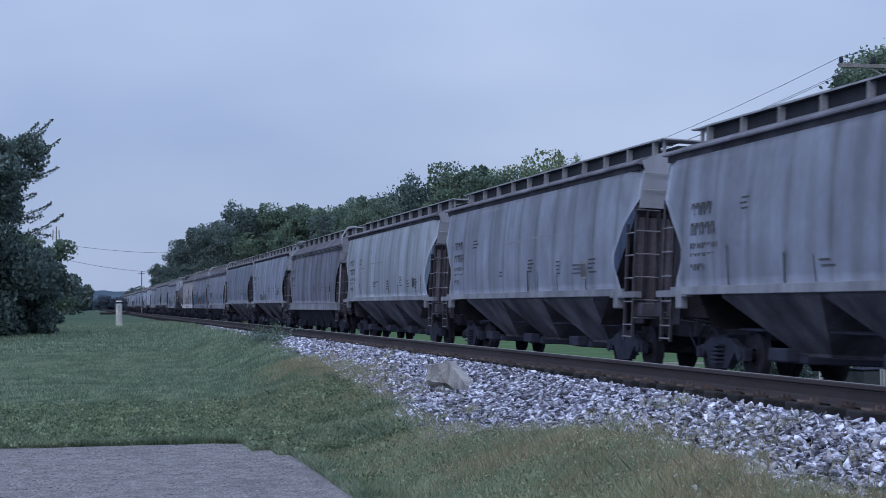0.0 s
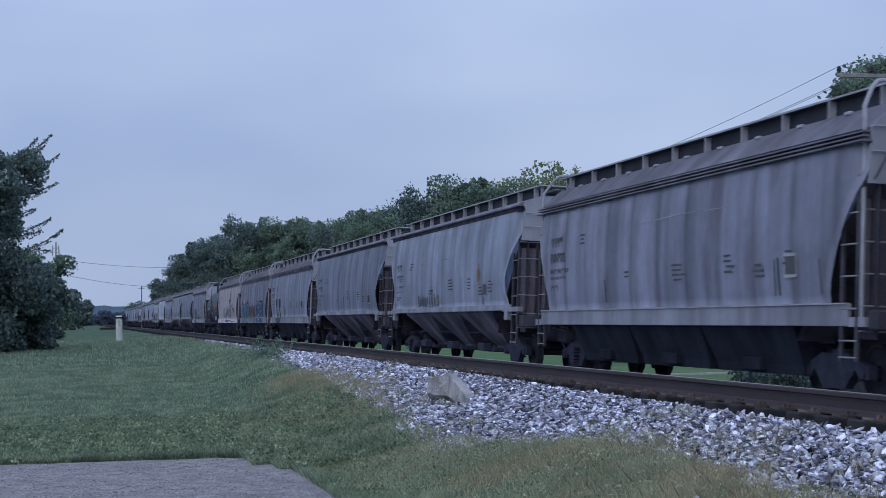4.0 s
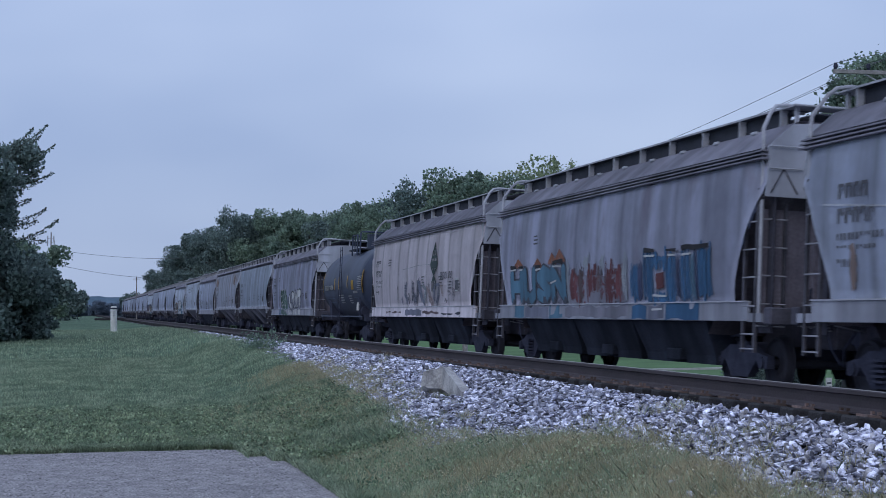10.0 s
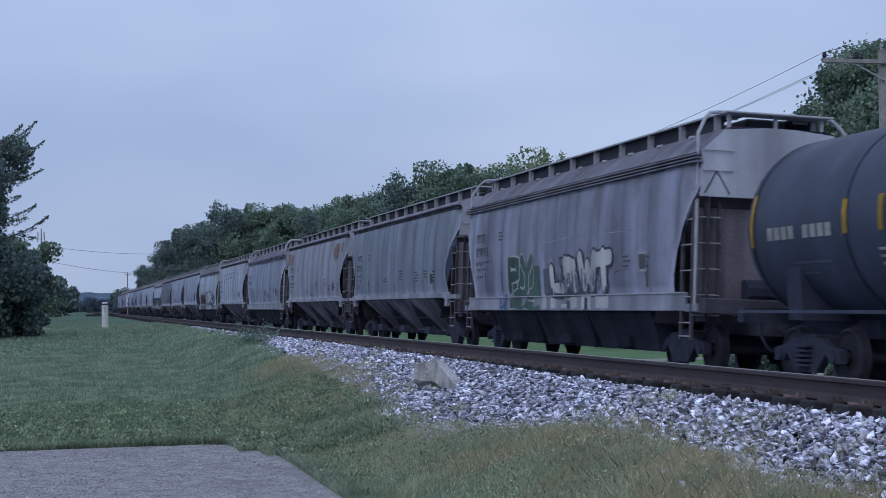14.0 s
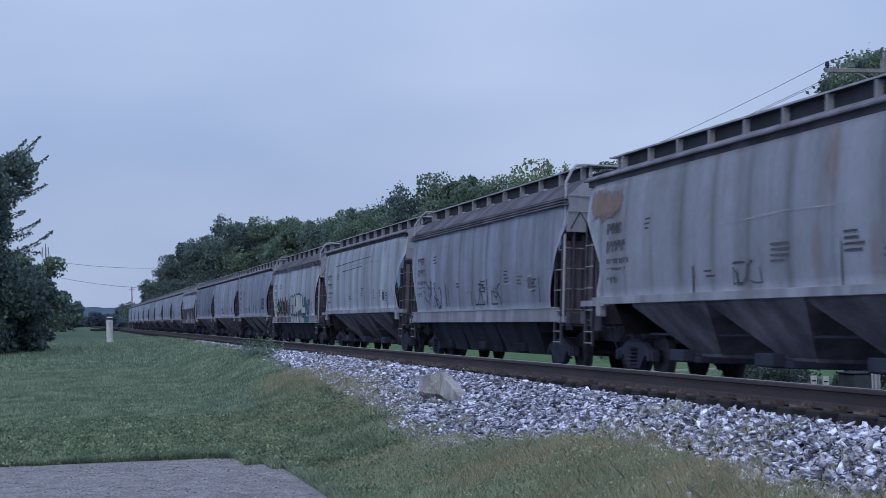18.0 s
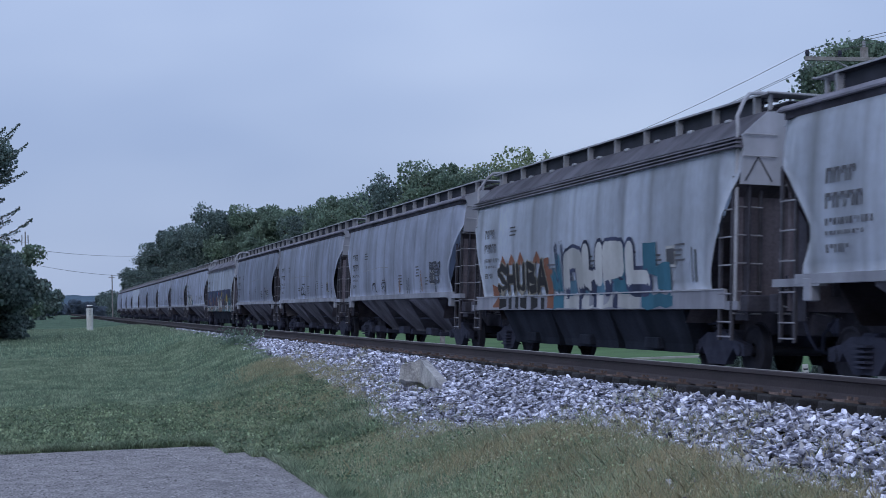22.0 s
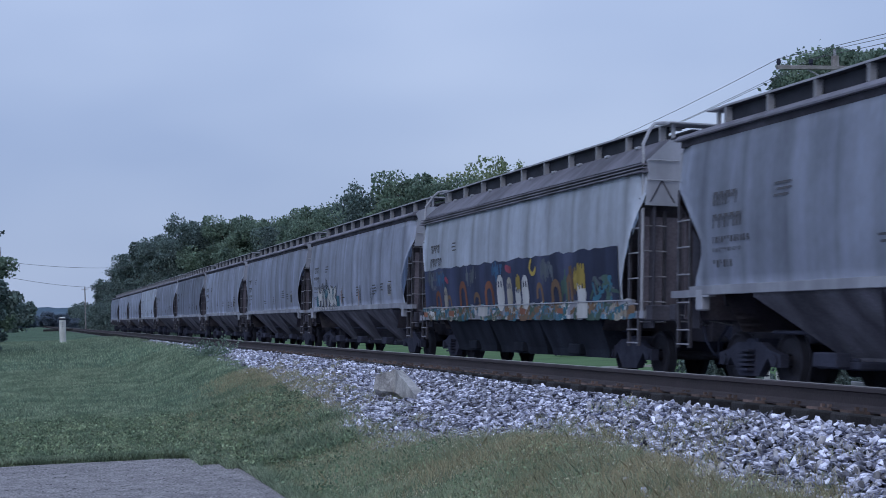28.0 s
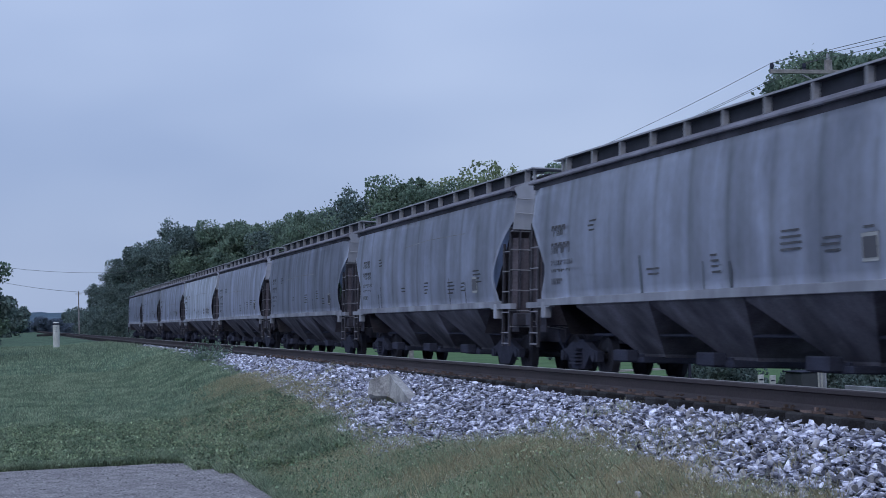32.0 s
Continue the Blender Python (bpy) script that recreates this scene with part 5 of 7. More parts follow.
for k, (tone, y, z0, z1, w) in enumerate((("wine", 1.45, 1.52, 2.18, 0.42), ("umber", 0.95, 1.50, 2.25, 0.3), ("wine", 0.25, 1.54, 2.30, 0.5), ("umber", -0.25, 1.5, 2.2, 0.24), ("wine", -0.85, 1.52, 2.28, 0.42), ("dusk_teal", 1.9, 1.55, 2.45, 0.2),
                                          ("dusk_teal", 0.6, 2.2, 2.5, 0.26), ("dusk_teal", -0.45, 2.15, 2.52, 0.22), ("wine", -1.5, 1.52, 2.2, 0.3), ("dusk_teal", -1.8, 1.6, 2.45, 0.22))):
    brushed(C[7], tone, [(y - 0.05, z1), (y + 0.04, (z0 + z1) / 2), (y, z0)], w, True, 300 + k, n=6)
for k, (tone, y, z0, z1, w) in enumerate((("blue", -2.35, 1.5, 2.2, 0.36), ("navy", -2.7, 1.5, 2.25, 0.22), ("blue", -3.15, 1.5, 2.42, 0.44), ("blue", -3.75, 2.12, 2.42, 0.62), ("blue", -3.75, 1.5, 1.62, 0.6), ("blue", -4.32, 1.5, 2.40, 0.42), ("navy", -4.66, 1.5, 2.36, 0.18),
                                          ("blue", -5.0, 1.5, 2.38, 0.4), ("sky", -5.35, 1.5, 2.3, 0.16), ("navy", -5.55, 1.5, 2.4, 0.16), ("blue", -5.9, 1.5, 2.45, 0.5))):
    brushed(C[7], tone, [(y, z1), (y + 0.02, (z0 + z1) / 2), (y, z0)], w, True, 320 + k, n=6, lift=0.010)
patches(C[7], [("black", 6.5, 6.0, 2.36, 2.44), ("black", 5.8, 5.4, 2.36, 2.42), ("black", 4.35, 3.9, 2.34, 2.42), ("black", 2.95, 2.2, 2.38, 2.47), ("black", -2.95, -3.5, 2.42, 2.50), ("black", -4.1, -4.6, 2.40, 2.47), ("black", -4.85, -6.1, 2.40, 2.50)], True, "graffiti", 7, 0.025, 0.018)
blots(C[7], [("wine", 1.2, 1.85, 0.6, 0.3, 60), ("wine", 0.0, 1.85, 0.55, 0.32, 60), ("wine", -1.1, 1.85, 0.5, 0.3, 50)], True, "graffiti", 12, 0.005)
patches(C[7], [("wine", -3.55, -3.95, 1.72, 2.02)], True, "graffiti", 8, 0.02, 0.016)
peaks(C[7], "orange", [(6.15, 5.45, 2.40, 2.56), (4.45, 3.9, 2.38, 2.52), (3.3, 2.75, 2.42, 2.62), (2.8, 2.1, 2.44, 2.68)], True, lift=0.008)
bm = bmesh.new()
for y0, z0, y1, z1 in ((6.45, 2.32, 6.0, 2.33), (5.75, 2.31, 5.45, 2.32), (4.3, 2.28, 3.9, 2.30), (2.95, 2.33, 2.3, 2.32), (3.1, 1.95, 2.7, 2.0), (-2.95, 2.36, -3.5, 2.35), (-4.2, 2.34, -4.55, 2.33), (-4.9, 2.32, -5.3, 2.33), (-3.35, 1.60, -4.05, 1.58), (-3.3, 1.33, -3.8, 1.34)):
    strip(bm, [(y0, z0), (y1, z1)], 0.04, True, 0.024)
part("graffiti", bm, SPRAY["white"], C[7], "white sprayed highlights")
# beige car: diamond emblem, name bars, faded pieces
bm = bmesh.new()
yd = -2.62
for pts, w in (([(yd, 3.38), (yd - 0.46, 2.74), (yd, 2.42), (yd + 0.46, 2.74), (yd, 3.38)], 0.11), ([(yd - 0.36, 2.74), (yd + 0.36, 2.74)], 0.22), ([(yd, 3.2), (yd, 2.8)], 0.09), ([(yd - 0.2, 2.98), (yd + 0.2, 2.98)], 0.09),
               ([(yd, 2.62), (yd, 2.44)], 0.2), ([(yd, 2.40), (yd - 0.26, 2.2), (yd - 0.22, 2.0)], 0.11), ([(yd, 2.40), (yd + 0.24, 2.2), (yd + 0.24, 1.96)], 0.11), ([(yd, 2.34), (yd, 2.08)], 0.09)):
    strip(bm, pts, w, True, 0.009)
part("emblem", bm, SPRAY["slategreen"], C[8], "dark diamond emblem")
bm = bmesh.new()
for a in range(12):
    if a != 7:
        daub(bm, -3.5 - a * 0.125, -3.55 - a * 0.125, 2.27, 2.49, True, 0.008)
        daub(bm, -3.5 - a * 0.125, -3.60 - a * 0.125, 2.44 if a % 2 else 2.29, 2.48 if a % 2 else 2.33, True, 0.009)
part("name_bars", bm, STENCIL, C[8])
for k, (tone, pts, w) in enumerate((("dusk", [(2.15, 1.85), (2.1, 1.55)], 0.16), ("dusk", [(1.45, 2.25), (1.6, 1.9), (1.35, 1.55)], 0.30), ("dusk_slate", [(1.1, 1.85), (0.95, 1.55)], 0.2), ("dusk_slate", [(0.42, 2.3), (0.40, 1.9), (0.5, 1.55)], 0.28),
                     ("dusk", [(0.15, 1.9), (0.05, 1.55)], 0.24), ("dusk_slate", [(-0.48, 2.38), (-0.3, 1.9), (-0.1, 1.55)], 0.24), ("dusk", [(-0.5, 2.3), (-0.75, 1.9), (-1.05, 1.55)], 0.36), ("dusk_teal", [(-1.1, 2.2), (-1.5, 2.0), (-1.3, 1.6)], 0.22), ("dusk_rose", [(-1.75, 2.1), (-1.95, 1.85), (-2.35, 1.55)], 0.26),
                     ("dusk", [(-2.6, 2.1), (-2.65, 1.9), (-2.6, 1.6)], 0.24), ("dusk", [(-2.75, 2.12), (-3.1, 2.14), (-3.35, 2.0)], 0.18), ("dusk", [(-3.3, 2.1), (-3.2, 1.8), (-2.9, 1.55)], 0.2), ("dusk_rose", [(-3.55, 2.15), (-3.75, 1.8)], 0.16), ("mauve", [(-4.1, 1.7), (-4.2, 1.6)], 0.2), ("mauve", [(-4.5, 1.95), (-4.7, 1.85)], 0.16), ("mauve", [(-5.15, 1.95), (-5.25, 1.8)], 0.2))):
    brushed(C[8], tone, pts, w, True, 340 + k)
patches(C[8], [("umber", 4.9, 2.4, 1.26, 1.31), ("dusk", 1.7, -0.8, 1.19, 1.36), ("umber", -0.95, -3.2, 1.24, 1.32), ("slate", -3.55, -5.0, 1.22, 1.25), ("slate", -5.3, -5.95, 1.23, 1.27)], True, "old_paint_patch", 14, 0.035)
# green and white pieces
patches(C[10], [("green", 3.3, 1.1, 1.46, 2.2), ("green", 3.6, 1.1, 1.15, 1.44), ("blue", 4.5, 3.9, 1.15, 1.5), ("faded", 0.75, 0.25, 1.47, 2.1)], True, "graffiti", 15, 0.06)
lettering(C[10], "py", 3.75, 1.5, 1.55, 2.46, ["green"], "white", 16, True, 0.24)
scribble(C[10], 3.7, 1.0, 1.5, 2.45, 8, "white", 35, True, (0.025, 0.06))
lettering(C[10], "lbwt", 0.3, -3.9, 1.47, 2.42, "white", "slate", 17, True, 0.30, wobble=0.3, lean=-0.06)
scribble(C[10], 0.2, -3.8, 1.5, 2.3, 9, "slate", 39, True, (0.03, 0.06))
blots(C[10], [("dusk", -1.8, 1.75, 1.9, 0.22, 40)], True, "graffiti", 41, 0.02)
patches(C[10], [("white", 3.3, 2.7, 1.34, 1.40), ("white", 2.1, 1.5, 1.33, 1.40), ("white", 0.9, 0.6, 1.16, 1.44), ("white", 0.25, -0.1, 1.16, 1.44), ("white", -0.5, -1.6, 1.18, 1.44), ("white", -1.9, -2.5, 1.16, 1.44), ("white", -2.8, -3.6, 1.17, 1.44), ("slate", -0.9, -1.15, 1.17, 1.34), ("slate", -2.1, -2.3, 1.17, 1.4)], True, "graffiti", 18, 0.03)
# faded tags
scribble(C[12], 0.5, -0.6, 1.75, 2.1, 5, "faded", 20, False)
scribble(C[13], 5.9, 4.9, 1.6, 2.35, 6, "faded", 21, True, (0.03, 0.09))
scribble(C[13], 4.5, 3.6, 1.55, 2.3, 7, "faded", 19, True, (0.03, 0.09))
scribble(C[13], -0.4, -1.4, 1.6, 2.15, 6, "slate", 22, True, (0.02, 0.06))
scribble(C[13], -1.9, -3.0, 1.6, 2.1, 6, "faded", 18, True, (0.02, 0.06))
bm = bmesh.new()
for pts in ([(2.0, 1.9), (-2.0, 2.06), (-5.4, 2.14)], [(6.0, 2.2), (3.5, 2.14)]):
    strip(bm, pts, 0.022, True, 0.007)
part("scrape", bm, SCUFF, C[13])
bm = bmesh.new()
strip(bm, [(5.0, 3.45), (1.0, 3.52), (-2.6, 3.56)], 0.03, False, 0.007)
strip(bm, [(3.4, 3.18), (0.4, 3.24), (-1.0, 3.26)], 0.03, False, 0.007)
part("scrape", bm, STENCIL, C[14], "dark scrape lines")
# black, orange and white pieces
patches(C[15], [("orange", 6.1, 5.55, 1.14, 1.72), ("orange", 1.75, 1.3, 1.16, 2.05), ("orange", 1.9, 1.55, 1.9, 2.3), ("sky", 0.3, -3.6, 1.47, 1.75), ("teal", -2.5, -3.3, 1.47, 2.35), ("teal", -4.1, -4.75, 1.75, 2.38), ("teal", -4.75, -5.4, 1.47, 1.95), ("teal", -3.95, -5.45, 1.14, 1.44)], True, "graffiti", 23, 0.06)
for k, (tone, y, z0, z1, w) in enumerate((("teal", 1.15, 1.5, 1.95, 0.3), ("teal", 0.85, 1.5, 2.3, 0.26), ("navy", 1.0, 1.75, 2.55, 0.14), ("navy", 0.62, 1.9, 2.62, 0.12))):
    brushed(C[15], tone, [(y + 0.1, z1), (y, (z0 + z1) / 2), (y - 0.05, z0)], w, True, 380 + k)
peaks(C[15], "orange", [(5.35, 4.9, 2.22, 2.40), (4.6, 4.15, 2.24, 2.42), (3.9, 3.4, 2.22, 2.44), (2.65, 2.15, 2.22, 2.42)], True)
lettering(C[15], "shuba", 5.65, 1.75, 1.46, 2.26, "black", "pale", 24, True, 0.25, wobble=0.06)
patches(C[15], [("teal", 1.35, 0.6, 1.14, 1.43), ("black", 5.55, 4.95, 1.18, 1.42), ("black", 4.75, 4.5, 1.15, 1.43), ("black", 4.2, 3.95, 1.15, 1.43), ("black", 3.8, 3.3, 1.17, 1.42), ("black", 2.95, 2.45, 1.16, 1.42), ("black", 2.2, 1.95, 1.15, 1.43)], True, "graffiti", 25, 0.04)
lettering(C[15], "qupl", 0.55, -4.4, 1.47, 2.5, "white", "navy", 29, True, 0.36, wobble=0.12)
patches(C[15], [("white", 0.55, -0.4, 1.15, 1.44), ("white", -0.6, -1.3, 1.15, 1.44), ("white", -1.5, -2.4, 1.16, 1.44), ("white", -2.7, -3.85, 1.15, 1.44), ("navy", -0.42, -0.58, 1.15, 1.44), ("navy", -1.32, -1.48, 1.16, 1.44), ("navy", -2.42, -2.68, 1.16, 1.44)], True, "graffiti", 27, 0.03)
# tags on the smooth cars
scribble(C[16], -5.1, -6.3, 1.95, 2.5, 14, "slate", 30, False, (0.04, 0.10))
scribble(C[16], 3.2, 2.5, 1.75, 2.05, 4, "slate", 31, False)
scribble(C[16], 1.7, 1.1, 1.75, 2.05, 4, "slate", 34, False)
blots(C[16], [("rust", -1.0, 1.95, 0.12, 0.25, 12), ("rust", -4.0, 2.0, 0.12, 0.3, 12)], False, "rust_bloom", 32)
scribble(C[17], 0.8, -0.35, 1.83, 2.28, 8, "slate", 33, False, (0.03, 0.07))
bm = bmesh.new()
for pts, w in (([(1.6, 1.76), (1.62, 2.18), (0.54, 2.19)], 0.035), ([(-1.24, 2.21), (-1.33, 1.76)], 0.10), ([(4.49, 2.18), (4.39, 1.8)], 0.08), ([(2.27, 3.55), (2.18, 1.76)], 0.03), ([(4.5, 2.76), (3.33, 2.74)], 0.015)):
    strip(bm, pts, w, False, 0.006)
part("scrape", bm, SPRAY["faded"], C[2])
blots(C[12], [("rust", 6.9, 3.55, 1.0, 0.24, 110), ("rust", 7.5, 3.6, 0.35, 0.26, 50), ("rust", -6.2, 3.5, 0.75, 0.34, 110), ("rust", -7.5, 3.7, 0.2, 0.15, 14)], False, "rust_bloom", 40)
# mural: a dark ground with coloured figures and a patchwork sill
patches(C[19], [("navy", 7.4, -7.0, 1.47, 2.48)], True, "mural", 36, 0.035, label="dark painted mural ground")


def dabs(car, y0, y1, z0, z1, count, tones, seed, size=(0.05, 0.16), name="mural", lift=0.010):
    """Small round strokes of mixed paints, scattered over a stretch of the side."""
    r = random.Random(seed)
    made = {t: bmesh.new() for t in tones}
    for k in range(count):
        t = tones[r.randrange(len(tones))]
        y, z = r.uniform(y0, y1), z0 + (z1 - z0) * r.random() ** 1.3
        a, n = r.uniform(0, 6.28), r.randrange(2, 5)
        w = r.uniform(*size)
        pts = [(y, z)]
        for _ in range(n):
            a += r.uniform(-0.9, 0.9)
            pts.append((pts[-1][0] + w * math.cos(a), min(z1, max(z0, pts[-1][1] + w * math.sin(a)))))
        strip(made[t], pts, w * r.uniform(0.5, 0.9), True, lift + 0.0006 * k / count)
    for t, bm in made.items():
        tagged(part(name, bm, SPRAY[t], car, "small %s painted figures" % t.replace("navy", "dark")), kind="stuff")


dabs(C[19], -5.6, -6.6, 1.5, 1.9, 26, ["green", "teal", "faded"], 38)


def arch(car, tone, y, z, wide, tall, w):
    bm = bmesh.new()
    strip(bm, [(y + wide * math.cos(a) / 2, z + tall * max(0.0, math.sin(a)) ** 0.6) for a in (math.pi * k / 8 for k in range(9))], w, True, 0.013)
    part("mural", bm, SPRAY[tone], car, tone + " painted arch")


def ghost(car, tone, y, wide, tall, z=1.49):
    bm = bmesh.new()
    strip(bm, [(y, z + wide * 0.5), (y, z + tall - wide * 0.5)], wide, True, 0.013)
    strip(bm, [(y, z + wide * 0.2), (y, z + tall * 0.4)], wide * 1.15, True, 0.014)
    part("mural", bm, SPRAY[tone], car, tone + " painted figure")
    bm = bmesh.new()
    for dy in (-0.2, 0.2):
        strip(bm, [(y + dy * wide, z + tall * 0.72), (y + dy * wide, z + tall * 0.60)], wide * 0.17, True, 0.018)
    part("mural", bm, SPRAY["navy"], car)


for tone, y, wide, tall, w in (("amber", 6.0, 0.4, 0.32, 0.13), ("brown", 4.95, 0.35, 0.2, 0.1), ("amber", 3.6, 0.55, 0.5, 0.17), ("brown", 2.4, 0.45, 0.22, 0.12), ("amber", 1.33, 0.6, 0.44, 0.18),
                               ("brown", -2.4, 0.35, 0.34, 0.12), ("brown", -3.45, 0.5, 0.36, 0.16), ("brown", -4.3, 0.2, 0.45, 0.12)):
    arch(C[19], tone, y, 1.52, wide, tall, w)
for tone, y, wide, tall in (("white", 0.42, 0.5, 0.68), ("pale", -0.28, 0.36, 0.6), ("white", -0.88, 0.34, 0.42), ("white", -1.42, 0.42, 0.62), ("white", -4.98, 0.44, 0.44), ("pale", 5.25, 0.3, 0.5)):
    ghost(C[19], tone, y, wide, tall)
bm = bmesh.new()
strip(bm, [(-2.0 + 0.2 * math.cos(a), 2.26 + 0.16 * math.sin(a)) for a in (1.0 - 0.55 * k for k in range(8))], 0.1, True, 0.017)
part("mural", bm, SPRAY["yellow"], C[19], "yellow painted crescent")
blots(C[19], [("yellow", -0.93, 1.98, 0.16, 0.10, 18), ("yellow", -4.95, 2.0, 0.36, 0.15, 60), ("yellow", -4.7, 1.9, 0.1, 0.12, 10)], True, "mural", 54, 0.018)
bm = bmesh.new()
strip(bm, [(-0.1, 2.3), (-0.4, 2.24)], 0.16, True, 0.017)
strip(bm, [(5.2, 2.2), (5.0, 2.12)], 0.13, True, 0.017)
part("mural", bm, SPRAY["pink"], C[19], "pink painted shapes")
dabs(C[19], 7.5, -7.4, 1.16, 1.43, 260, ["green", "teal", "pale", "green", "brown", "green", "white", "brown", "sky", "faded"], 44, (0.09, 0.2), "mural", 0.006)
patches(C[19], [("orange", 5.0, 4.5, 1.22, 1.36), ("orange", -0.95, -1.35, 1.23, 1.36), ("orange", -3.5, -3.85, 1.23, 1.35), ("orange", 7.6, 7.2, 1.22, 1.35), ("white", -4.7, -5.3, 1.15, 1.44), ("white", 2.3, 1.5, 1.2, 1.42)], True, "mural", 52, 0.02, 0.016)
blots(C[19], [("faded", 6.8, 2.25, 0.5, 0.2, 26), ("blue", 5.8, 2.2, 0.5, 0.15, 16), ("faded", 3.0, 2.25, 0.6, 0.16, 20), ("blue", 0.6, 2.3, 0.5, 0.12, 14), ("faded", -2.9, 2.2, 0.6, 0.16, 22), ("green", -4.0, 1.8, 0.3, 0.25, 20), ("brown", -4.4, 1.9, 0.35, 0.3, 24), ("green", 5.2, 1.8, 0.14, 0.24, 12)], True, "mural", 53, 0.009)
# white and teal piece on a smooth car
patches(C[20], [("teal", 6.3, 5.7, 1.70, 2.1), ("teal", 2.5, 2.0, 1.68, 2.05), ("black", 6.2, 2.6, 1.55, 1.62)], False, "graffiti", 45, 0.06)
lettering(C[20], "hynk", 5.95, 2.5, 1.68, 2.36, "white", "slate", 46, False, 0.30)
blots(C[20], [("teal", 4.1, 2.15, 1.4, 0.2, 26), ("slate", 4.25, 2.54, 0.14, 0.07, 8), ("slate", 4.6, 2.36, 1.2, 0.05, 16), ("rust", 1.55, 2.0, 0.08, 0.22, 14), ("rust", -1.3, 2.0, 0.08, 0.22, 14)], False, "graffiti", 47, 0.02)
patches(C[20], [("white", 6.0 - 0.5 * k, 5.75 - 0.5 * k, 1.55, 1.63) for k in range(7)], False, "graffiti", 48, 0.01, 0.05)

# ---------------------------------------------------------------- loose block on the ballast
bm = bmesh.new()
# a squared block that dips into the stones at one end: near and far face, four corners each
near_f = [(-0.29, 0.16, 0.055), (0.0, 0.0, 0.03), (0.30, -0.92, -0.13), (0.27, -0.88, 0.03), (0.01, 0.0, 0.265), (-0.27, 0.16, 0.21)]
far_f = [(-0.20, 0.50, -0.1), (0.10, 0.36, -0.1), (0.42, -0.76, -0.18), (0.38, -0.74, 0.04), (0.10, 0.34, 0.255), (-0.20, 0.46, 0.20)]
va, vb = [bm.verts.new(p) for p in near_f], [bm.verts.new(p) for p in far_f]
for a, b, c, d in ((0, 1, 4, 5), (1, 2, 3, 4)):
    bm.faces.new((va[a], va[b], va[c], va[d])), bm.faces.new((vb[d], vb[c], vb[b], vb[a]))
for i in range(6):
    j = (i + 1) % 6
    bm.faces.new((va[j], va[i], vb[i], vb[j]))
bmesh.ops.subdivide_edges(bm, edges=list(bm.edges), cuts=5, use_grid_fill=True)
for v in bm.verts:
    v.co += noise.noise_vector(v.co * 4.1) * 0.012 + noise.noise_vector(v.co * 13.0) * (0.022 if v.co.x < -0.03 else 0.006)
rock = solid("concrete_block", bm, CONCRETE, "broken weathered concrete block lying on the ballast slope", "block")
rock.matrix_basis = Matrix.Translation((4.44, 18.75, 0.59)) @ Matrix.Rotation(radians(-13.5), 4, "Z") @ Matrix.Diagonal((0.9, 0.95, 1.15, 1.0))


# ---------------------------------------------------------------- trees and bushes
def sprig(tree, base, tip, n, size, seed):
    """A long thin shoot that curves up, with pairs of hanging leaflets along it."""
    rng = random.Random(seed)
    base, tip = Vector(base), Vector(tip)
    pts = [base.lerp(tip, k / 8) - Vector((0, 0, 0.06 * (tip - base).length * math.sin(math.pi * k / 8))) for k in range(9)]
    bm = bmesh.new()
    tube(bm, pts, 0.014, 5)
    part("branch", bm, BARK, tree)
    lp = []
    for k in range(n):
        t = (k + rng.random()) / n
        i = min(7, int(t * 8))
        p = pts[i].lerp(pts[i + 1], t * 8 - i)
        for _ in range(3):
            lp.append(tuple(p + Vector((rng.uniform(-0.5, 0.5), rng.uniform(-1, 1), rng.uniform(-1.2, 0.45))) * 0.19 * (1.25 - 0.9 * t)))
    part("leaves", leaves(lp, None, size, seed, LEAF_DARK, "leaves"), None, tree)


rng = random.Random(11)
models = [make_tree("tree", "broad leafy tree in the dark wood beyond the tracks", 17, 6.4, 20 + k, (LEAF_DARK, LEAF_DARK, LEAF_MID, LEAF_LIGHT)[k], 38000, 0.17,
                    0.3, 0.10, "wood behind the train", 36, (0.19, 0.38)) for k in range(4)]
low_model = make_tree("bush", "dense scrub at the foot of the wood", 6, 4.6, 31, LEAF_DARK, 12000, 0.2, 0.12, 0.0, "scrub below the wood", 14)
GROWN = 1.42
# the wood: x, y, size, model
FAR_WOOD = [(27, 490, 0.72, 0), (25, 455, 0.66, 1), (30, 440, 0.86, 0), (30, 410, 0.95, 1), (33, 385, 1.02, 0), (31, 355, 0.98, 1), (35, 335, 1.05, 0), (40, 345, 1.1, 1),
            (41, 325, 1.0, 2), (46, 330, 1.05, 2), (44, 300, 0.98, 2), (50, 315, 1.05, 2), (48, 285, 0.94, 1), (53, 290, 1.0, 2)]
NEAR_WOOD = [(50, 262, 0.92, 2), (55, 268, 0.97, 1), (47, 240, 0.82, 2), (52, 238, 0.9, 2), (48, 215, 0.88, 0), (52, 210, 0.96, 2), (56, 218, 1.0, 3), (57, 205, 0.95, 2),
             (61, 210, 1.0, 3), (63, 198, 0.96, 3), (67, 205, 1.02, 3), (70, 190, 0.98, 2), (75, 195, 1.0, 3), (80, 185, 1.0, 2), (88, 190, 1.05, 1)]
used = set()
for x, y, s, k in FAR_WOOD + NEAR_WOOD:
    m = Matrix.Translation((x, y, ground_z(x, y))) @ Matrix.Rotation(rng.uniform(0, 6.28), 4, "Z")
    if k in used:
        ob = copy_thing(models[k], m)
    else:
        ob = models[k]
        ob.matrix_basis = m
        used.add(k)
    s *= rng.uniform(0.95, 1.05) * GROWN
    ob.scale = (s, s, s)
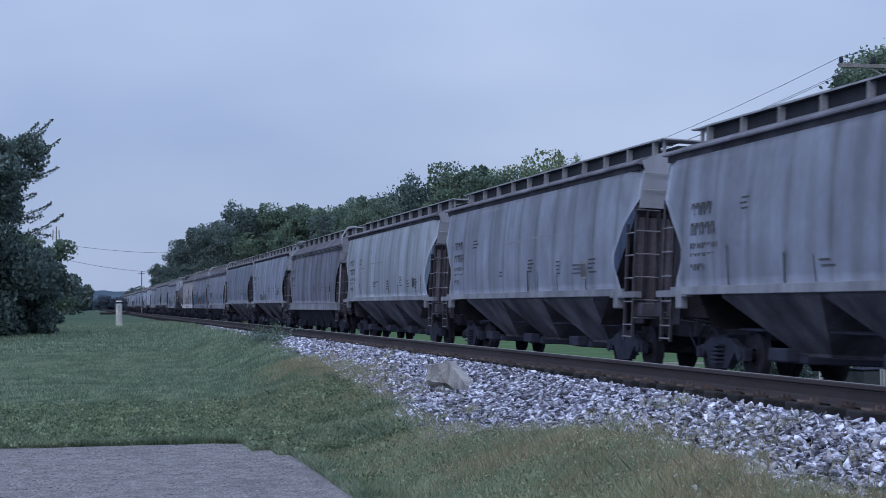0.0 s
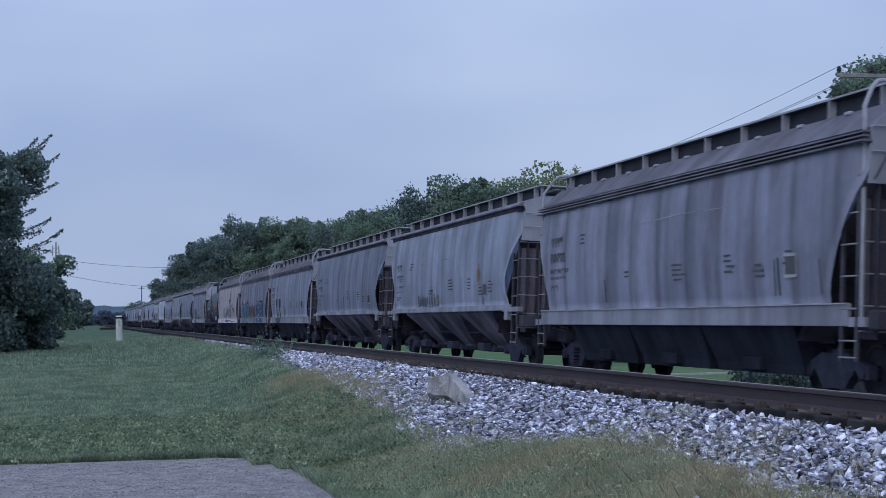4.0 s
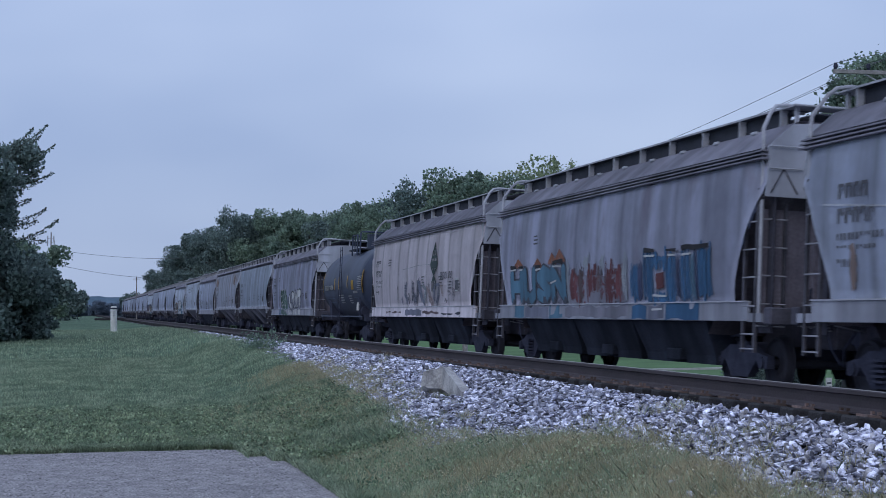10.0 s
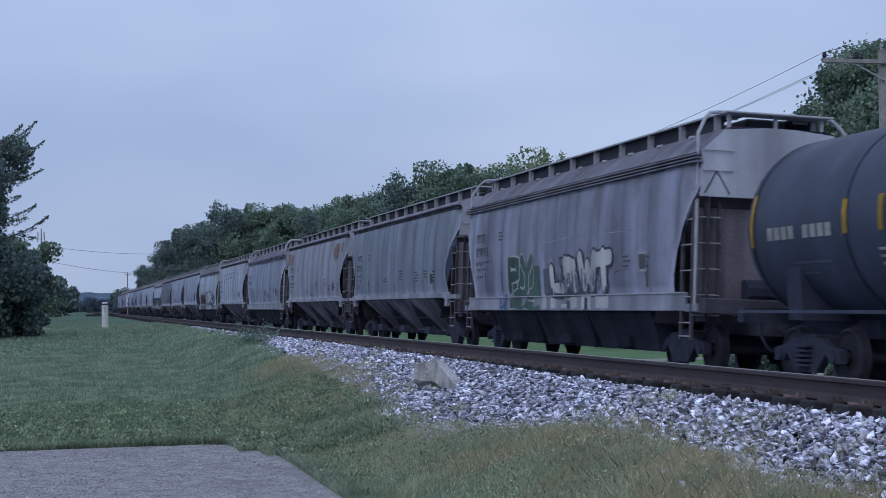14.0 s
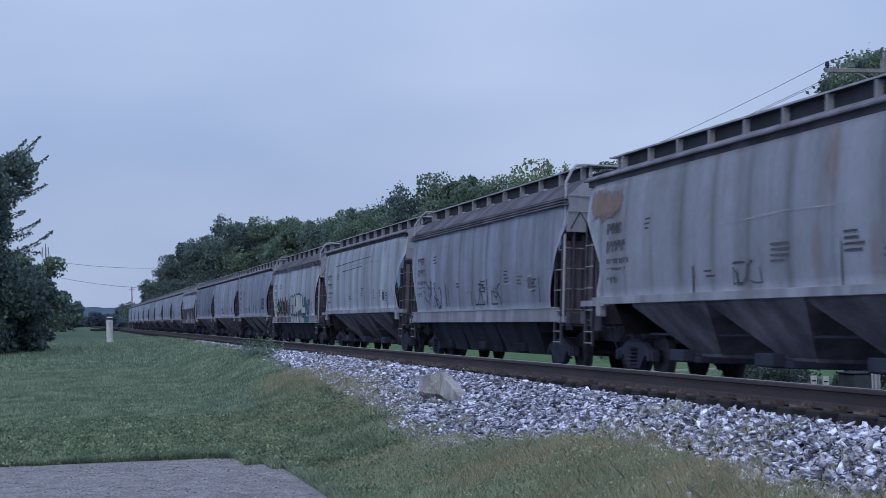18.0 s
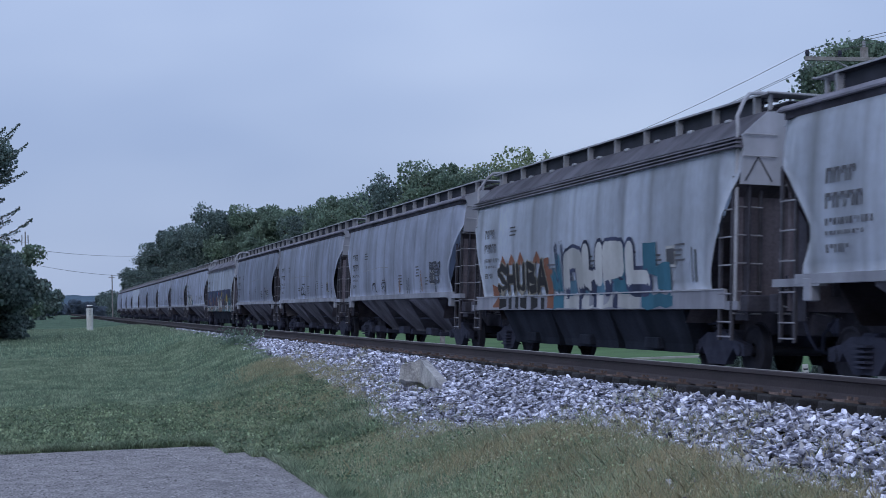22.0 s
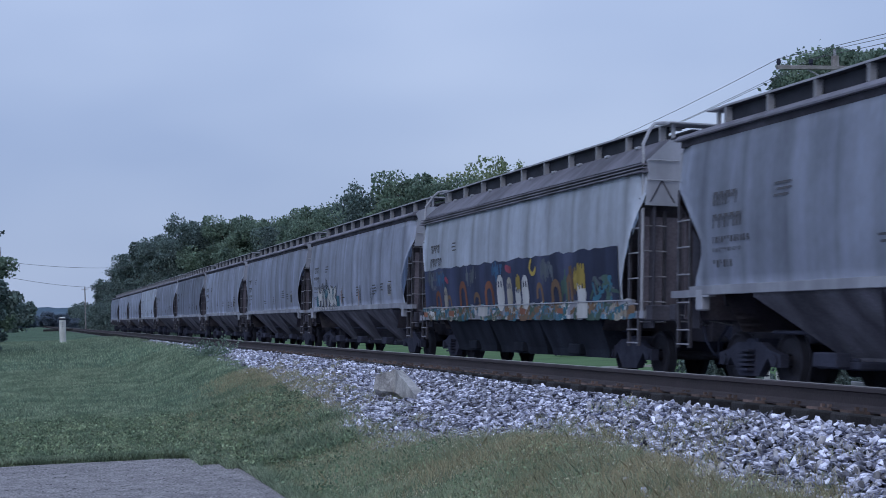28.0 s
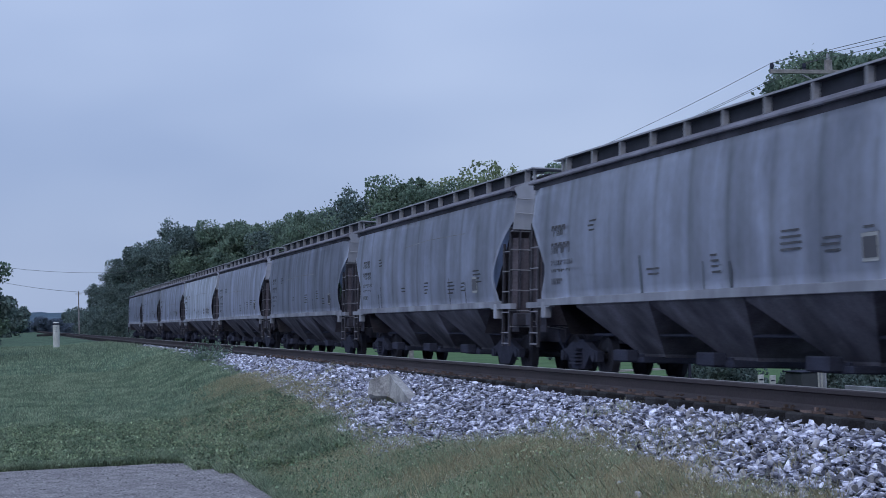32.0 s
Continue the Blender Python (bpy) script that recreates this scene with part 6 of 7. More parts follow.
for i in range(16):
    y = 250 + i * 17
    x = 25 - 6 * smooth01(300, 480, y) + rng.uniform(-1.5, 1.5) + 10 * (1 - smooth01(230, 330, y))
    m = Matrix.Translation((x, y, ground_z(x, y))) @ Matrix.Rotation(rng.uniform(0, 6.28), 4, "Z")
    ob = copy_thing(low_model, m) if i else low_model
    if not i:
        ob.matrix_basis = m
    s = rng.uniform(0.85, 1.3)
    ob.scale = (s, s, s)

rtree = make_tree("tree", "tall green tree standing behind the utility pole", 14.5, 6.3, 71, LEAF_MID, 170000, 0.095, 0.24, 0.3, "", 60, (0.22, 0.36), 0.48)
rtree.matrix_basis = on_ground(31.9, 52.6) @ Matrix.Diagonal((0.93, 0.93, 0.985, 1.0))
ltree = make_tree("tree", "dense dark-leaved tree overhanging the grass verge", 8.3, 3.6, 61, LEAF_DARK, 80000, 0.085, 0.22, 0.0, "", 90, (0.12, 0.30), 0.06, 1.15)
ltree.matrix_basis = on_ground(-4.7, 60)
for k, (b, t) in enumerate((((2.3, 0, 7.0), (3.82, 0, 8.10)), ((2.4, 0, 6.95), (3.57, 0, 7.68)), ((2.2, 0, 6.25), (4.08, 0, 7.36)), ((2.5, 0, 5.8), (3.70, 0, 6.52)),
                            ((2.7, 0, 5.8), (4.01, 0, 6.30)), ((2.3, 0.2, 5.1), (3.22, 0, 5.32)), ((2.5, 0, 4.4), (3.79, 0, 4.98)), ((2.6, 0, 3.7), (4.23, 0, 4.55)),
                            ((2.9, 0.2, 3.9), (3.75, 0, 3.75)), ((2.5, 0.1, 7.2), (3.3, 0.1, 8.0)), ((2.4, 0, 4.3), (3.45, 0, 4.5)))):
    sprig(ltree, b, t, int(40 * (Vector(t) - Vector(b)).length), 0.046, 80 + k)
lshrub = make_tree("bush", "dark understorey bush beneath the leaning tree", 3.5, 2.2, 64, LEAF_DARK, 26000, 0.095, 0.10, 0.0, "", 44, (0.2, 0.34), 0.3, 2.0)
lshrub.matrix_basis = on_ground(-2.9, 62)
mshrub = make_tree("bush", "dark green bush beside the verge", 3.9, 2.2, 65, LEAF_DARK, 18000, 0.11, 0.10, 0.0, "", 30, (0.2, 0.36), 0.3, 2.0)
mshrub.matrix_basis = on_ground(-2.4, 84)
lbush = make_tree("bush", "rounded mid-green bush at the far end of the verge", 7.0, 3.9, 63, LEAF_MID, 16000, 0.16, 0.12, 0.0, "", 30, (0.2, 0.36), 0.3, 2.0)
lbush.matrix_basis = on_ground(-3.3, 128)
fbush = make_tree("bush", "low dark bush where the verge ends", 3.4, 3.2, 66, LEAF_DARK, 6000, 0.22, 0.12, 0.0, "", 14)
fbush.matrix_basis = on_ground(-0.6, 190)
haze_tree = make_tree("tree", "distant tree with haze painted into its blue-green leaves", 7.5, 4.6, 67, LEAF_HAZE, 9000, 0.32, 0.2, 0.0, "far wood", 26, (0.26, 0.42), 0.3, 1.6)
hr = random.Random(68)
for k, (x, y) in enumerate(((-9, 330), (-3.5, 345), (1.5, 360), (6.0, 380), (10.0, 400), (14.5, 430), (3.5, 420), (-1.5, 400), (9.0, 460))):
    m = on_ground(x, y, hr.uniform(0, 360))
    ob = haze_tree if not k else copy_thing(haze_tree, m)
    if not k:
        ob.matrix_basis = m
    q = hr.uniform(0.42, 0.6)
    ob.scale = (q, q, q * hr.uniform(0.8, 1.0))


# ---------------------------------------------------------------- poles and wires
def wire(a, b, sag, r=0.009, n=14):
    bm = bmesh.new()
    a, b = Vector(a), Vector(b)
    tube(bm, [a.lerp(b, k / n) - Vector((0, 0, sag * 4 * (k / n) * (1 - k / n))) for k in range(n + 1)], r, 5)
    return solid("overhead_wire", bm, WIREM, "thin black overhead wire between utility poles", "wire", "overhead wires")


def utility_pole(x, y, top, arm, base=-2.0, r=0.15):
    pole = thing("utility_pole", "weathered timber utility pole with a crossarm", "pole", "utility poles")
    bm = bmesh.new()
    rod(bm, (x, y, base), (x, y, top), r * 1.2, 12, r * 0.8)
    part("pole", bm, POLEM, pole)
    bm = bmesh.new()
    box(bm, x - arm, x + 0.35, y - 0.26, y - 0.14, top - 0.46, top - 0.34, 0.01)
    part("crossarm", bm, POLEM, pole)
    bm = bmesh.new()
    rod(bm, (x - arm * 0.55, y - 0.2, top - 0.42), (x, y - 0.16, top - 0.95), 0.03, 6)
    part("brace", bm, GALV, pole)
    for dx in (-arm + 0.06, -arm * 0.45):
        bm = bmesh.new()
        rod(bm, (x + dx, y - 0.2, top - 0.34), (x + dx, y - 0.2, top - 0.26), 0.05, 8)
        rod(bm, (x + dx, y - 0.2, top - 0.27), (x + dx, y - 0.2, top - 0.14), 0.075, 10, 0.045)
        part("insulator", bm, UNDER, pole)
    bm = bmesh.new()
    rod(bm, (x, y, top), (x, y, top + 0.2), 0.05, 8)
    part("insulator", bm, GALV, pole)
    return pole


utility_pole(24.0, 42.2, 8.95, 2.05)
utility_pole(24.0, 95.0, 8.2, 2.05)
utility_pole(24.0, -8.0, 9.0, 2.05)
for dx, dz in ((-1.99, -0.14), (-0.92, -0.14), (0.0, 0.2)):
    wire((24 + dx, 42.0, 8.95 + dz), (24 + dx, 94.8, 8.2 + dz), 0.9)
    wire((24 + dx, 42.0, 8.95 + dz), (24 + dx, -8.2, 9.0 + dz), 0.8)
# far poles and the span over the line
pole = thing("utility_pole", "slim far utility pole with a short crossarm", "pole", "utility poles")
bm = bmesh.new()
rod(bm, (11.9, 300, -1), (11.9, 300, 8.3), 0.13, 8, 0.1)
part("pole", bm, POLEM, pole)
bm = bmesh.new()
box(bm, 11.3, 12.5, 299.9, 300.1, 7.75, 7.87)
part("crossarm", bm, POLEM, pole)
mast = thing("antenna_mast", "thin far mast carrying panel antennas", "mast")
bm = bmesh.new()
rod(bm, (-3.4, 260, -1), (-3.25, 260, 14.6), 0.14, 8, 0.1)
part("pole", bm, POLEM, mast)
for z, dx in ((13.6, -0.5), (13.6, 0.45), (12.9, -0.55), (12.9, 0.5), (10.6, 0.2), (9.2, -0.2)):
    bm = bmesh.new()
    box(bm, -3.28 + dx - 0.09, -3.28 + dx + 0.09, 259.8, 259.95, z - 0.5, z + 0.45, 0.02)
    rod(bm, (-3.28, 259.95, z), (-3.28 + dx, 259.9, z), 0.04, 6)
    part("antenna", bm, GALV, mast)
wire((-3.3, 260, 11.9), (26, 330, 13.0), 0.8, 0.03)
wire((-3.3, 260, 9.6), (11.9, 300, 8.2), 0.3, 0.03)
wire((11.9, 300, 8.2), (26, 330, 8.2), 0.3, 0.03)

# ---------------------------------------------------------------- beyond the train
bm = bmesh.new()
box(bm, 20, 140, 77.7, 78.1, -1.75, -1.62)
solid("path", bm, material("pale_concrete_path", (0.5, 0.49, 0.47), (0.4, 0.39, 0.38), 0.9), "narrow pale path across the field beyond the tracks", "path", kind="structure")


bm = bmesh.new()
grid(bm, [[(x, y, ground_z(x, y) + 0.012) for x in (22.5, 30, 60, 110, 160)] for y in (20, 40, 60, 77.6)])
grid(bm, [[(x, y, ground_z(x, y) + 0.012) for x in (22.5, 30, 60, 110, 160)] for y in (78.2, 110, 150, 200)])
solid("field", bm, FARM, "bright green mown field beyond the tracks", "field", kind="structure")


def shed(x, y):
    z = ground_z(x, y)
    h = thing("shed", "small white garden shed beyond the field", "shed")
    bm = bmesh.new()
    box(bm, x - 0.75, x + 0.75, y - 0.7, y + 0.7, z - 0.1, z + 0.95)
    part("wall", bm, WHITEP, h)
    bm = bmesh.new()
    prism(bm, [(x - 0.85, z + 0.93), (x + 0.85, z + 0.93), (x, z + 1.5)], y - 0.8, y + 0.8)
    part("roof", bm, material("pale_shingles", (0.4, 0.4, 0.41), (0.3, 0.3, 0.31), 0.9, 0, 3, 30, 0.3), h)
    bm = bmesh.new()
    box(bm, x - 0.3, x + 0.3, y - 0.73, y - 0.69, z - 0.05, z + 0.8)
    part("door", bm, UNDER, h)


shed(46.5, 104)
for x, y, h, seed, mat in ((36, 100, 1.7, 91, LEAF_DARK), (44, 100, 2.0, 92, LEAF_DARK), (20.6, 45.6, 1.0, 93, LEAF_MID), (21.6, 43.8, 1.2, 94, LEAF_DARK), (22.4, 42.0, 1.2, 95, LEAF_DARK), (23.4, 40.4, 1.3, 96, LEAF_DARK), (24.5, 38.2, 1.5, 97, LEAF_DARK), (23.5, 36.0, 1.5, 98, LEAF_DARK), (22.8, 33.5, 1.4, 99, LEAF_DARK), (24.2, 34.6, 1.6, 101, LEAF_DARK), (22.4, 31.2, 1.4, 102, LEAF_DARK), (25.6, 40.6, 1.6, 103, LEAF_DARK), (22.0, 29.0, 1.3, 104, LEAF_DARK)):
    b = make_tree("bush", "low scrubby bush beyond the tracks", h, h * 0.8, seed, mat, 2500, 0.07 + 0.02 * h, 0.04, 0.0, "scrub beyond the tracks", 10)
    b.matrix_basis = on_ground(x, y)

hedge = [make_tree("bush", "dense dark scrub along the foot of the bank", 1.95, 1.25, 110 + k, LEAF_DARK, 5000, 0.07, 0.04, 0.0, "scrub below the bank", 24, (0.25, 0.4), 0.2, 1.4) for k in range(3)]
for k in range(15):
    y = 46.0 - k * 1.35
    m = on_ground(21.3 + 0.5 * math.sin(k * 2.3) + 0.9 * (k > 2), y, 67 * k, 0.9 + 0.12 * math.sin(k * 1.7))
    if k < 3:
        hedge[k].matrix_basis = m
    else:
        copy_thing(hedge[k % 3], m)


def stake(x, y, z0, z1, r, mat, name, label, cap=None):
    t = thing(name, label, "post")
    bm = bmesh.new()
    rod(bm, (x, y, z0), (x, y, z1), r, 10)
    part("shaft", bm, mat, t)
    if cap:
        bm = bmesh.new()
        box(bm, x - cap, x + cap, y - 0.04, y - 0.0, z1 - 0.5, z1 + 0.06, 0.01)
        part("sign_plate", bm, WHITEP, t)
        bm = bmesh.new()
        for k in range(3):
            box(bm, x - cap * 0.7, x + cap * 0.7, y - 0.046, y - 0.04, z1 - 0.1 - 0.11 * k, z1 - 0.06 - 0.11 * k)
        part("text_bars", bm, UNDER, t)
    return t


stake(20.0, 44.3, -1.6, 0.02, 0.05, UNDER, "fence_post", "dark steel fence post beyond the tracks")
stake(20.0, 39.6, -1.6, -0.40, 0.035, WHITEP, "line_marker", "small white line marker with dark text bars", 0.09)
stake(20.0, 38.9, -1.6, -0.40, 0.035, WHITEP, "line_marker", "small white line marker with dark text bars", 0.09)
cab = thing("relay_cabinet", "grey metal trackside cabinet beyond the train", "cabinet")
bm = bmesh.new()
box(bm, 19.7, 20.4, 36.7, 37.6, -1.7, -0.20, 0.03)
part("body", bm, material("grey_cabinet_paint", (0.09, 0.10, 0.115), (0.06, 0.065, 0.075), 0.7), cab)
bm = bmesh.new()
box(bm, 19.65, 20.45, 36.65, 37.65, -0.20, -0.17, 0.01)
part("lid", bm, UNDER, cab)
vent = thing("pipe_stand", "pale ribbed pipe stand beside the cabinet", "pipe")
for k in range(5):
    bm = bmesh.new()
    rod(bm, (20.0, 36.33 - 0.085 * k, -1.7), (20.0, 36.33 - 0.085 * k, -0.16), 0.028, 8)
    part("pipe", bm, WHITEP if k in (0, 2) else GALV, vent)
rail = thing("guard_rail", "low pale guard rail beyond the tracks", "rail")
bm = bmesh.new()
box(bm, 20.2, 20.3, 20.0, 35.4, -0.68, -0.5, 0.01)
part("beam", bm, GALV, rail)
for k in range(8):
    bm = bmesh.new()
    box(bm, 20.3, 20.4, 20.4 + k * 2, 20.5 + k * 2, -1.7, -0.5)
    part("post", bm, POLEM, rail)

# bird
bird = thing("bird", "small dark bird flying across the sky", "bird")
bm = bmesh.new()
bmesh.ops.create_icosphere(bm, subdivisions=2, radius=0.035, matrix=Matrix.Diagonal((0.8, 2.6, 0.8, 1)))
part("body", bm, UNDER, bird)
for s in (-1, 1):
    bm = bmesh.new()
    prism(bm, [(s * 0.02, 0.0), (s * 0.12, 0.045), (s * 0.24, 0.02), (s * 0.12, 0.03)], -0.05, 0.06)
    part("wing", bm, UNDER, bird)


# ---------------------------------------------------------------- grass and weeds
def blades(name, label, pts, tall, wide, seed, mat, lean=0.35):
    """Bent blades: one kite-shaped face each, joined."""
    rng = np.random.default_rng(seed)
    p = np.asarray(pts)
    n = len(p)
    a = rng.uniform(0, 2 * np.pi, n)
    d = np.stack([np.cos(a), np.sin(a), np.zeros(n)], 1)
    h = (tall if np.ndim(tall) else np.full(n, tall)) * rng.uniform(0.45, 1.2, n)
    w = wide * rng.uniform(0.6, 1.3, n)
    b = rng.uniform(0, 2 * np.pi, n)
    tip = np.stack([np.cos(b) * h * lean * rng.uniform(0.2, 1.4, n), np.sin(b) * h * lean * rng.uniform(0.2, 1.4, n), h], 1)
    mid = tip * np.array((0.35, 0.35, 0.55))
    v = np.stack([p - d * w[:, None] * 0.5, p + d * w[:, None] * 0.5, p + mid + d * w[:, None] * 0.45, p + tip, p + mid - d * w[:, None] * 0.45], 1).reshape(-1, 3)
    me = bpy.data.meshes.new(name)
    idx = np.arange(5 * n, dtype=np.int32)
    me.vertices.add(5 * n)
    me.vertices.foreach_set("co", v.astype(np.float32).ravel())
    me.loops.add(5 * n)
    me.loops.foreach_set("vertex_index", idx)
    me.polygons.add(n)
    me.polygons.foreach_set("loop_start", np.arange(0, 5 * n, 5, dtype=np.int32))
    me.update(calc_edges=True)
    me.materials.append(mat)
    return tagged(new(name, me), label, "grass", kind="stuff")


def pad_has(x, y):
    return (x < 1.9 and y < 18.15) or (x < 2.22 and y < 16.5) or (x < 2.1 and y < 17.05)


def scatter(n, x0, x1, y0, y1, seed, keep):
    r = random.Random(seed)
    out = []
    for _ in range(n):
        x, y = r.uniform(x0, x1), r.uniform(y0, y1)
        if not pad_has(x, y) and keep(x, y, r):
            out.append((x, y, ground_z(x, y) - 0.01))
    return out


def edge_keep(x, y, r):
    return x < toe_x(y) + r.gauss(-0.02, 0.10)


def clump(x, y, s):
    return noise.noise((x * s, y * s, 2.2)) * 0.5 + 0.5


near_lawn = scatter(150000, -1.4, 4.4, 16.4, 27, 1, edge_keep)
blades("lawn_grass", "short green lawn grass", near_lawn, np.array([0.02 + 0.065 * clump(x, y, 2.6) * clump(x, y, 0.9) * 2 + (0.035 if x > 2.6 else 0) + 0.05 * smooth01(20.5, 18.5, y) for x, y, _ in near_lawn]), 0.0065, 2, BLADEM, 0.6)
mid_lawn = scatter(80000, -2.6, 4.7, 27, 45, 3, edge_keep)
blades("lawn_grass", "short green lawn grass", mid_lawn, np.array([0.03 + 0.06 * clump(x, y, 1.6) for x, y, _ in mid_lawn]), 0.010, 4, BLADEM, 0.5)
far_lawn = scatter(36000, -4.5, 5.0, 45, 85, 5, lambda x, y, r: x < toe_x(y))
blades("lawn_grass", "short green lawn grass further off", far_lawn, np.array([0.05 + 0.06 * clump(x, y, 0.8) for x, y, _ in far_lawn]), 0.015, 6, BLADEM)
wild = scatter(150000, 2.0, 4.6, 7.0, 18.5, 7, lambda x, y, r: x < toe_x(y) + r.gauss(-0.06, 0.10) and r.random() < 0.3 + 0.7 * clump(x, y, 1.6))
blades("tall_grass", "tall unmown grass along the ballast", wild, np.array([0.02 + 0.17 * clump(x, y, 2.0) ** 1.6 for x, y, _ in wild]), 0.0035, 8, WILDM, 0.6)


def leaf_mat(name, label, pts, tall, size, seed, mat):
    """Low broad-leaved plants: small tilted leaves at uneven heights over the ground."""
    r = np.random.default_rng(seed)
    p = np.asarray(pts) + np.stack([np.zeros(len(pts)), np.zeros(len(pts)), np.asarray(tall) * r.uniform(0.25, 1.0, len(pts))], 1)
    ob = new(name, leaves(p, None, size, seed, mat, name))
    return tagged(ob, label, "plants", kind="stuff")


def clover_keep(x, y, r):
    return x < toe_x(y) - 0.15 and r.random() < max(0.0, clump(x + 3, y, 1.9) - 0.38) * 2.2 * (1.0 - 0.6 * smooth01(20, 25, y))


clover = scatter(45000, -1.4, 4.0, 13.5, 26, 13, clover_keep)
leaf_mat("clover", "broad-leaved clover and plantain in the lawn", clover, [0.03 + 0.07 * clump(x, y, 2.6) + 0.05 * smooth01(20.5, 18.3, y) for x, y, _ in clover], 0.016, 14, CLOVERM)
weedy = scatter(42000, 2.3, 4.4, 8.0, 24, 15, lambda x, y, r: x < toe_x(y) - 0.05 and r.random() < max(0.0, clump(x, y + 5, 1.1) - 0.45) * 2.5)
leaf_mat("ground_weeds", "low pale-green weeds between the grass and the stones", weedy, [0.04 + 0.12 * clump(x, y, 2.0) for x, y, _ in weedy], 0.013, 16, WEEDM)
# taller leafy tufts, dense along the pavement and thinning out over the lawn
tufts = []
tuft_r = random.Random(17)
for _ in range(1500):
    y = 16.3 + 9.0 * tuft_r.random() ** 1.8
    x = tuft_r.uniform(-1.4, 4.1)
    if pad_has(x, y) or x > toe_x(y) - 0.1:
        continue
    h = tuft_r.uniform(0.05, 0.15)
    for _ in range(tuft_r.randrange(24, 60)):
        u = tuft_r.random()
        tufts.append((x + tuft_r.gauss(0, 0.055), y + tuft_r.gauss(0, 0.07), ground_z(x, y) + h * u))
leaf_mat("leafy_tufts", "leafy tufts standing above the mown grass", tufts, np.zeros(len(tufts)), 0.019, 18, TUFTM)


def dryness(x, y):
    """Straw gathers along the ballast, most of all at the near end."""
    return smooth01(1.5, 0.1, toe_x(y) - x) * (0.5 + 0.5 * smooth01(13.5, 10.5, y) + 0.4 * smooth01(14, 17, y))


dry = scatter(70000, 3.0, 4.6, 7.2, 13.5, 19, lambda x, y, r: x < toe_x(y) + r.gauss(0.0, 0.10) and r.random() < dryness(x, y)) + scatter(190000, 2.2, 4.7, 7.0, 30, 9, lambda x, y, r: x < toe_x(y) + r.gauss(0.0, 0.10) and r.random() < dryness(x, y) * (0.35 + 0.8 * clump(x, y + 9, 0.9)))
blades("dry_grass", "dry straw-coloured grass by the ballast edge", dry, np.array([0.045 + 0.08 * clump(x, y, 1.4) for x, y, _ in dry]), 0.003, 10, STRAWM, 0.6)
strays = scatter(90000, 1.9, 4.3, 12.0, 25, 23, lambda x, y, r: x < toe_x(y) - 0.05 and r.random() < 0.75 * max(0.0, clump(x + 7, y, 0.8) - 0.25) * (0.4 + 0.6 * smooth01(1.9, 2.8, x)))
blades("dry_grass", "wispy dry stems among the green grass", strays, np.array([0.05 + 0.12 * clump(x, y, 1.8) for x, y, _ in strays]), 0.003, 24, STRAWM, 0.7)
seeds = scatter(26000, 2.6, 4.5, 7.5, 16, 25, lambda x, y, r: x < toe_x(y) + 0.05 and r.random() < 0.25 + 0.75 * clump(x, y, 2.0))
leaf_mat("seed_heads", "pale seed heads over the tall grass", seeds, [0.07 + 0.14 * clump(x, y, 2.0) for x, y, _ in seeds], 0.0065, 26, SEEDM)
tr = random.Random(58)
tuft_pts, tuft_dry = [], []
for k in range(800):
    y = tr.uniform(7.5, 30)
    x = toe_x(y) + tr.gauss(-0.08, 0.22 + 0.15 * smooth01(14, 17, y) * smooth01(24, 20, y))
    z = ballast_z(x, y)
    for _ in range(tr.randrange(30, 90)):
        (tuft_dry if tr.random() < (0.75 if y < 12 or y > 19 else 0.4) else tuft_pts).append((x + tr.gauss(0, 0.06), y + tr.gauss(0, 0.09), z - 0.02))
blades("tall_grass", "green tufts straying into the ballast", tuft_pts, 0.09, 0.003, 59, WILDM, 0.7)
blades("dry_grass", "straw-coloured tufts straying into the ballast", tuft_dry, 0.10, 0.003, 60, STRAWM, 0.7)
edge_pts = []
er = random.Random(77)
for k in range(14000):
    y = er.uniform(10.5, 18.3)
    x = (2.24 if y < 16.4 else (2.1 if y < 17 else 1.88)) + er.uniform(-0.04, 0.12)
    edge_pts.append((x, y, 0.0))
    x = er.uniform(-1.5, 1.9)
    edge_pts.append((x, 18.2 + er.uniform(-0.05, 0.12), 0.0))
blades("edge_grass", "ragged grass hanging over the pavement edge", edge_pts, 0.10, 0.006, 12, BLADEM, 0.7)


def weed(x, y, size, seed, mat, z=None, label="leafy green weed growing at the ballast edge"):
    r = np.random.default_rng(seed)
    n = 420
    p = r.normal(size=(n, 3)) * np.array((0.32, 0.32, 0.2)) * size
    p[:, 2] = np.abs(p[:, 2]) + 0.05 * size
    w = thing("weed", label, "weed", "weeds", at=Matrix.Translation((x, y, ground_z(x, y) if z is None else z)))
    part("leaves", leaves(p, None, 0.034 * size ** 0.5, seed, mat, "leaves"), None, w)
    bm = bmesh.new()
    for k in range(6):
        q = p[k * 60]
        rod(bm, (0, 0, -0.03), tuple(q), 0.006, 4)
    part("stem", bm, BLADEM, w)
    return w


for k, (x, y, s, m) in enumerate(((4.45, 37.4, 0.9, LEAF_MID), (4.3, 36.6, 0.7, LEAF_MID), (2.4, 18.3, 0.35, LEAF_LIGHT), (3.0, 19.5, 0.3, LEAF_LIGHT),
                                  (2.7, 16.5, 0.3, LEAF_LIGHT), (3.5, 24.5, 0.3, LEAF_LIGHT))):
    weed(x, y, s, 200 + k, m)


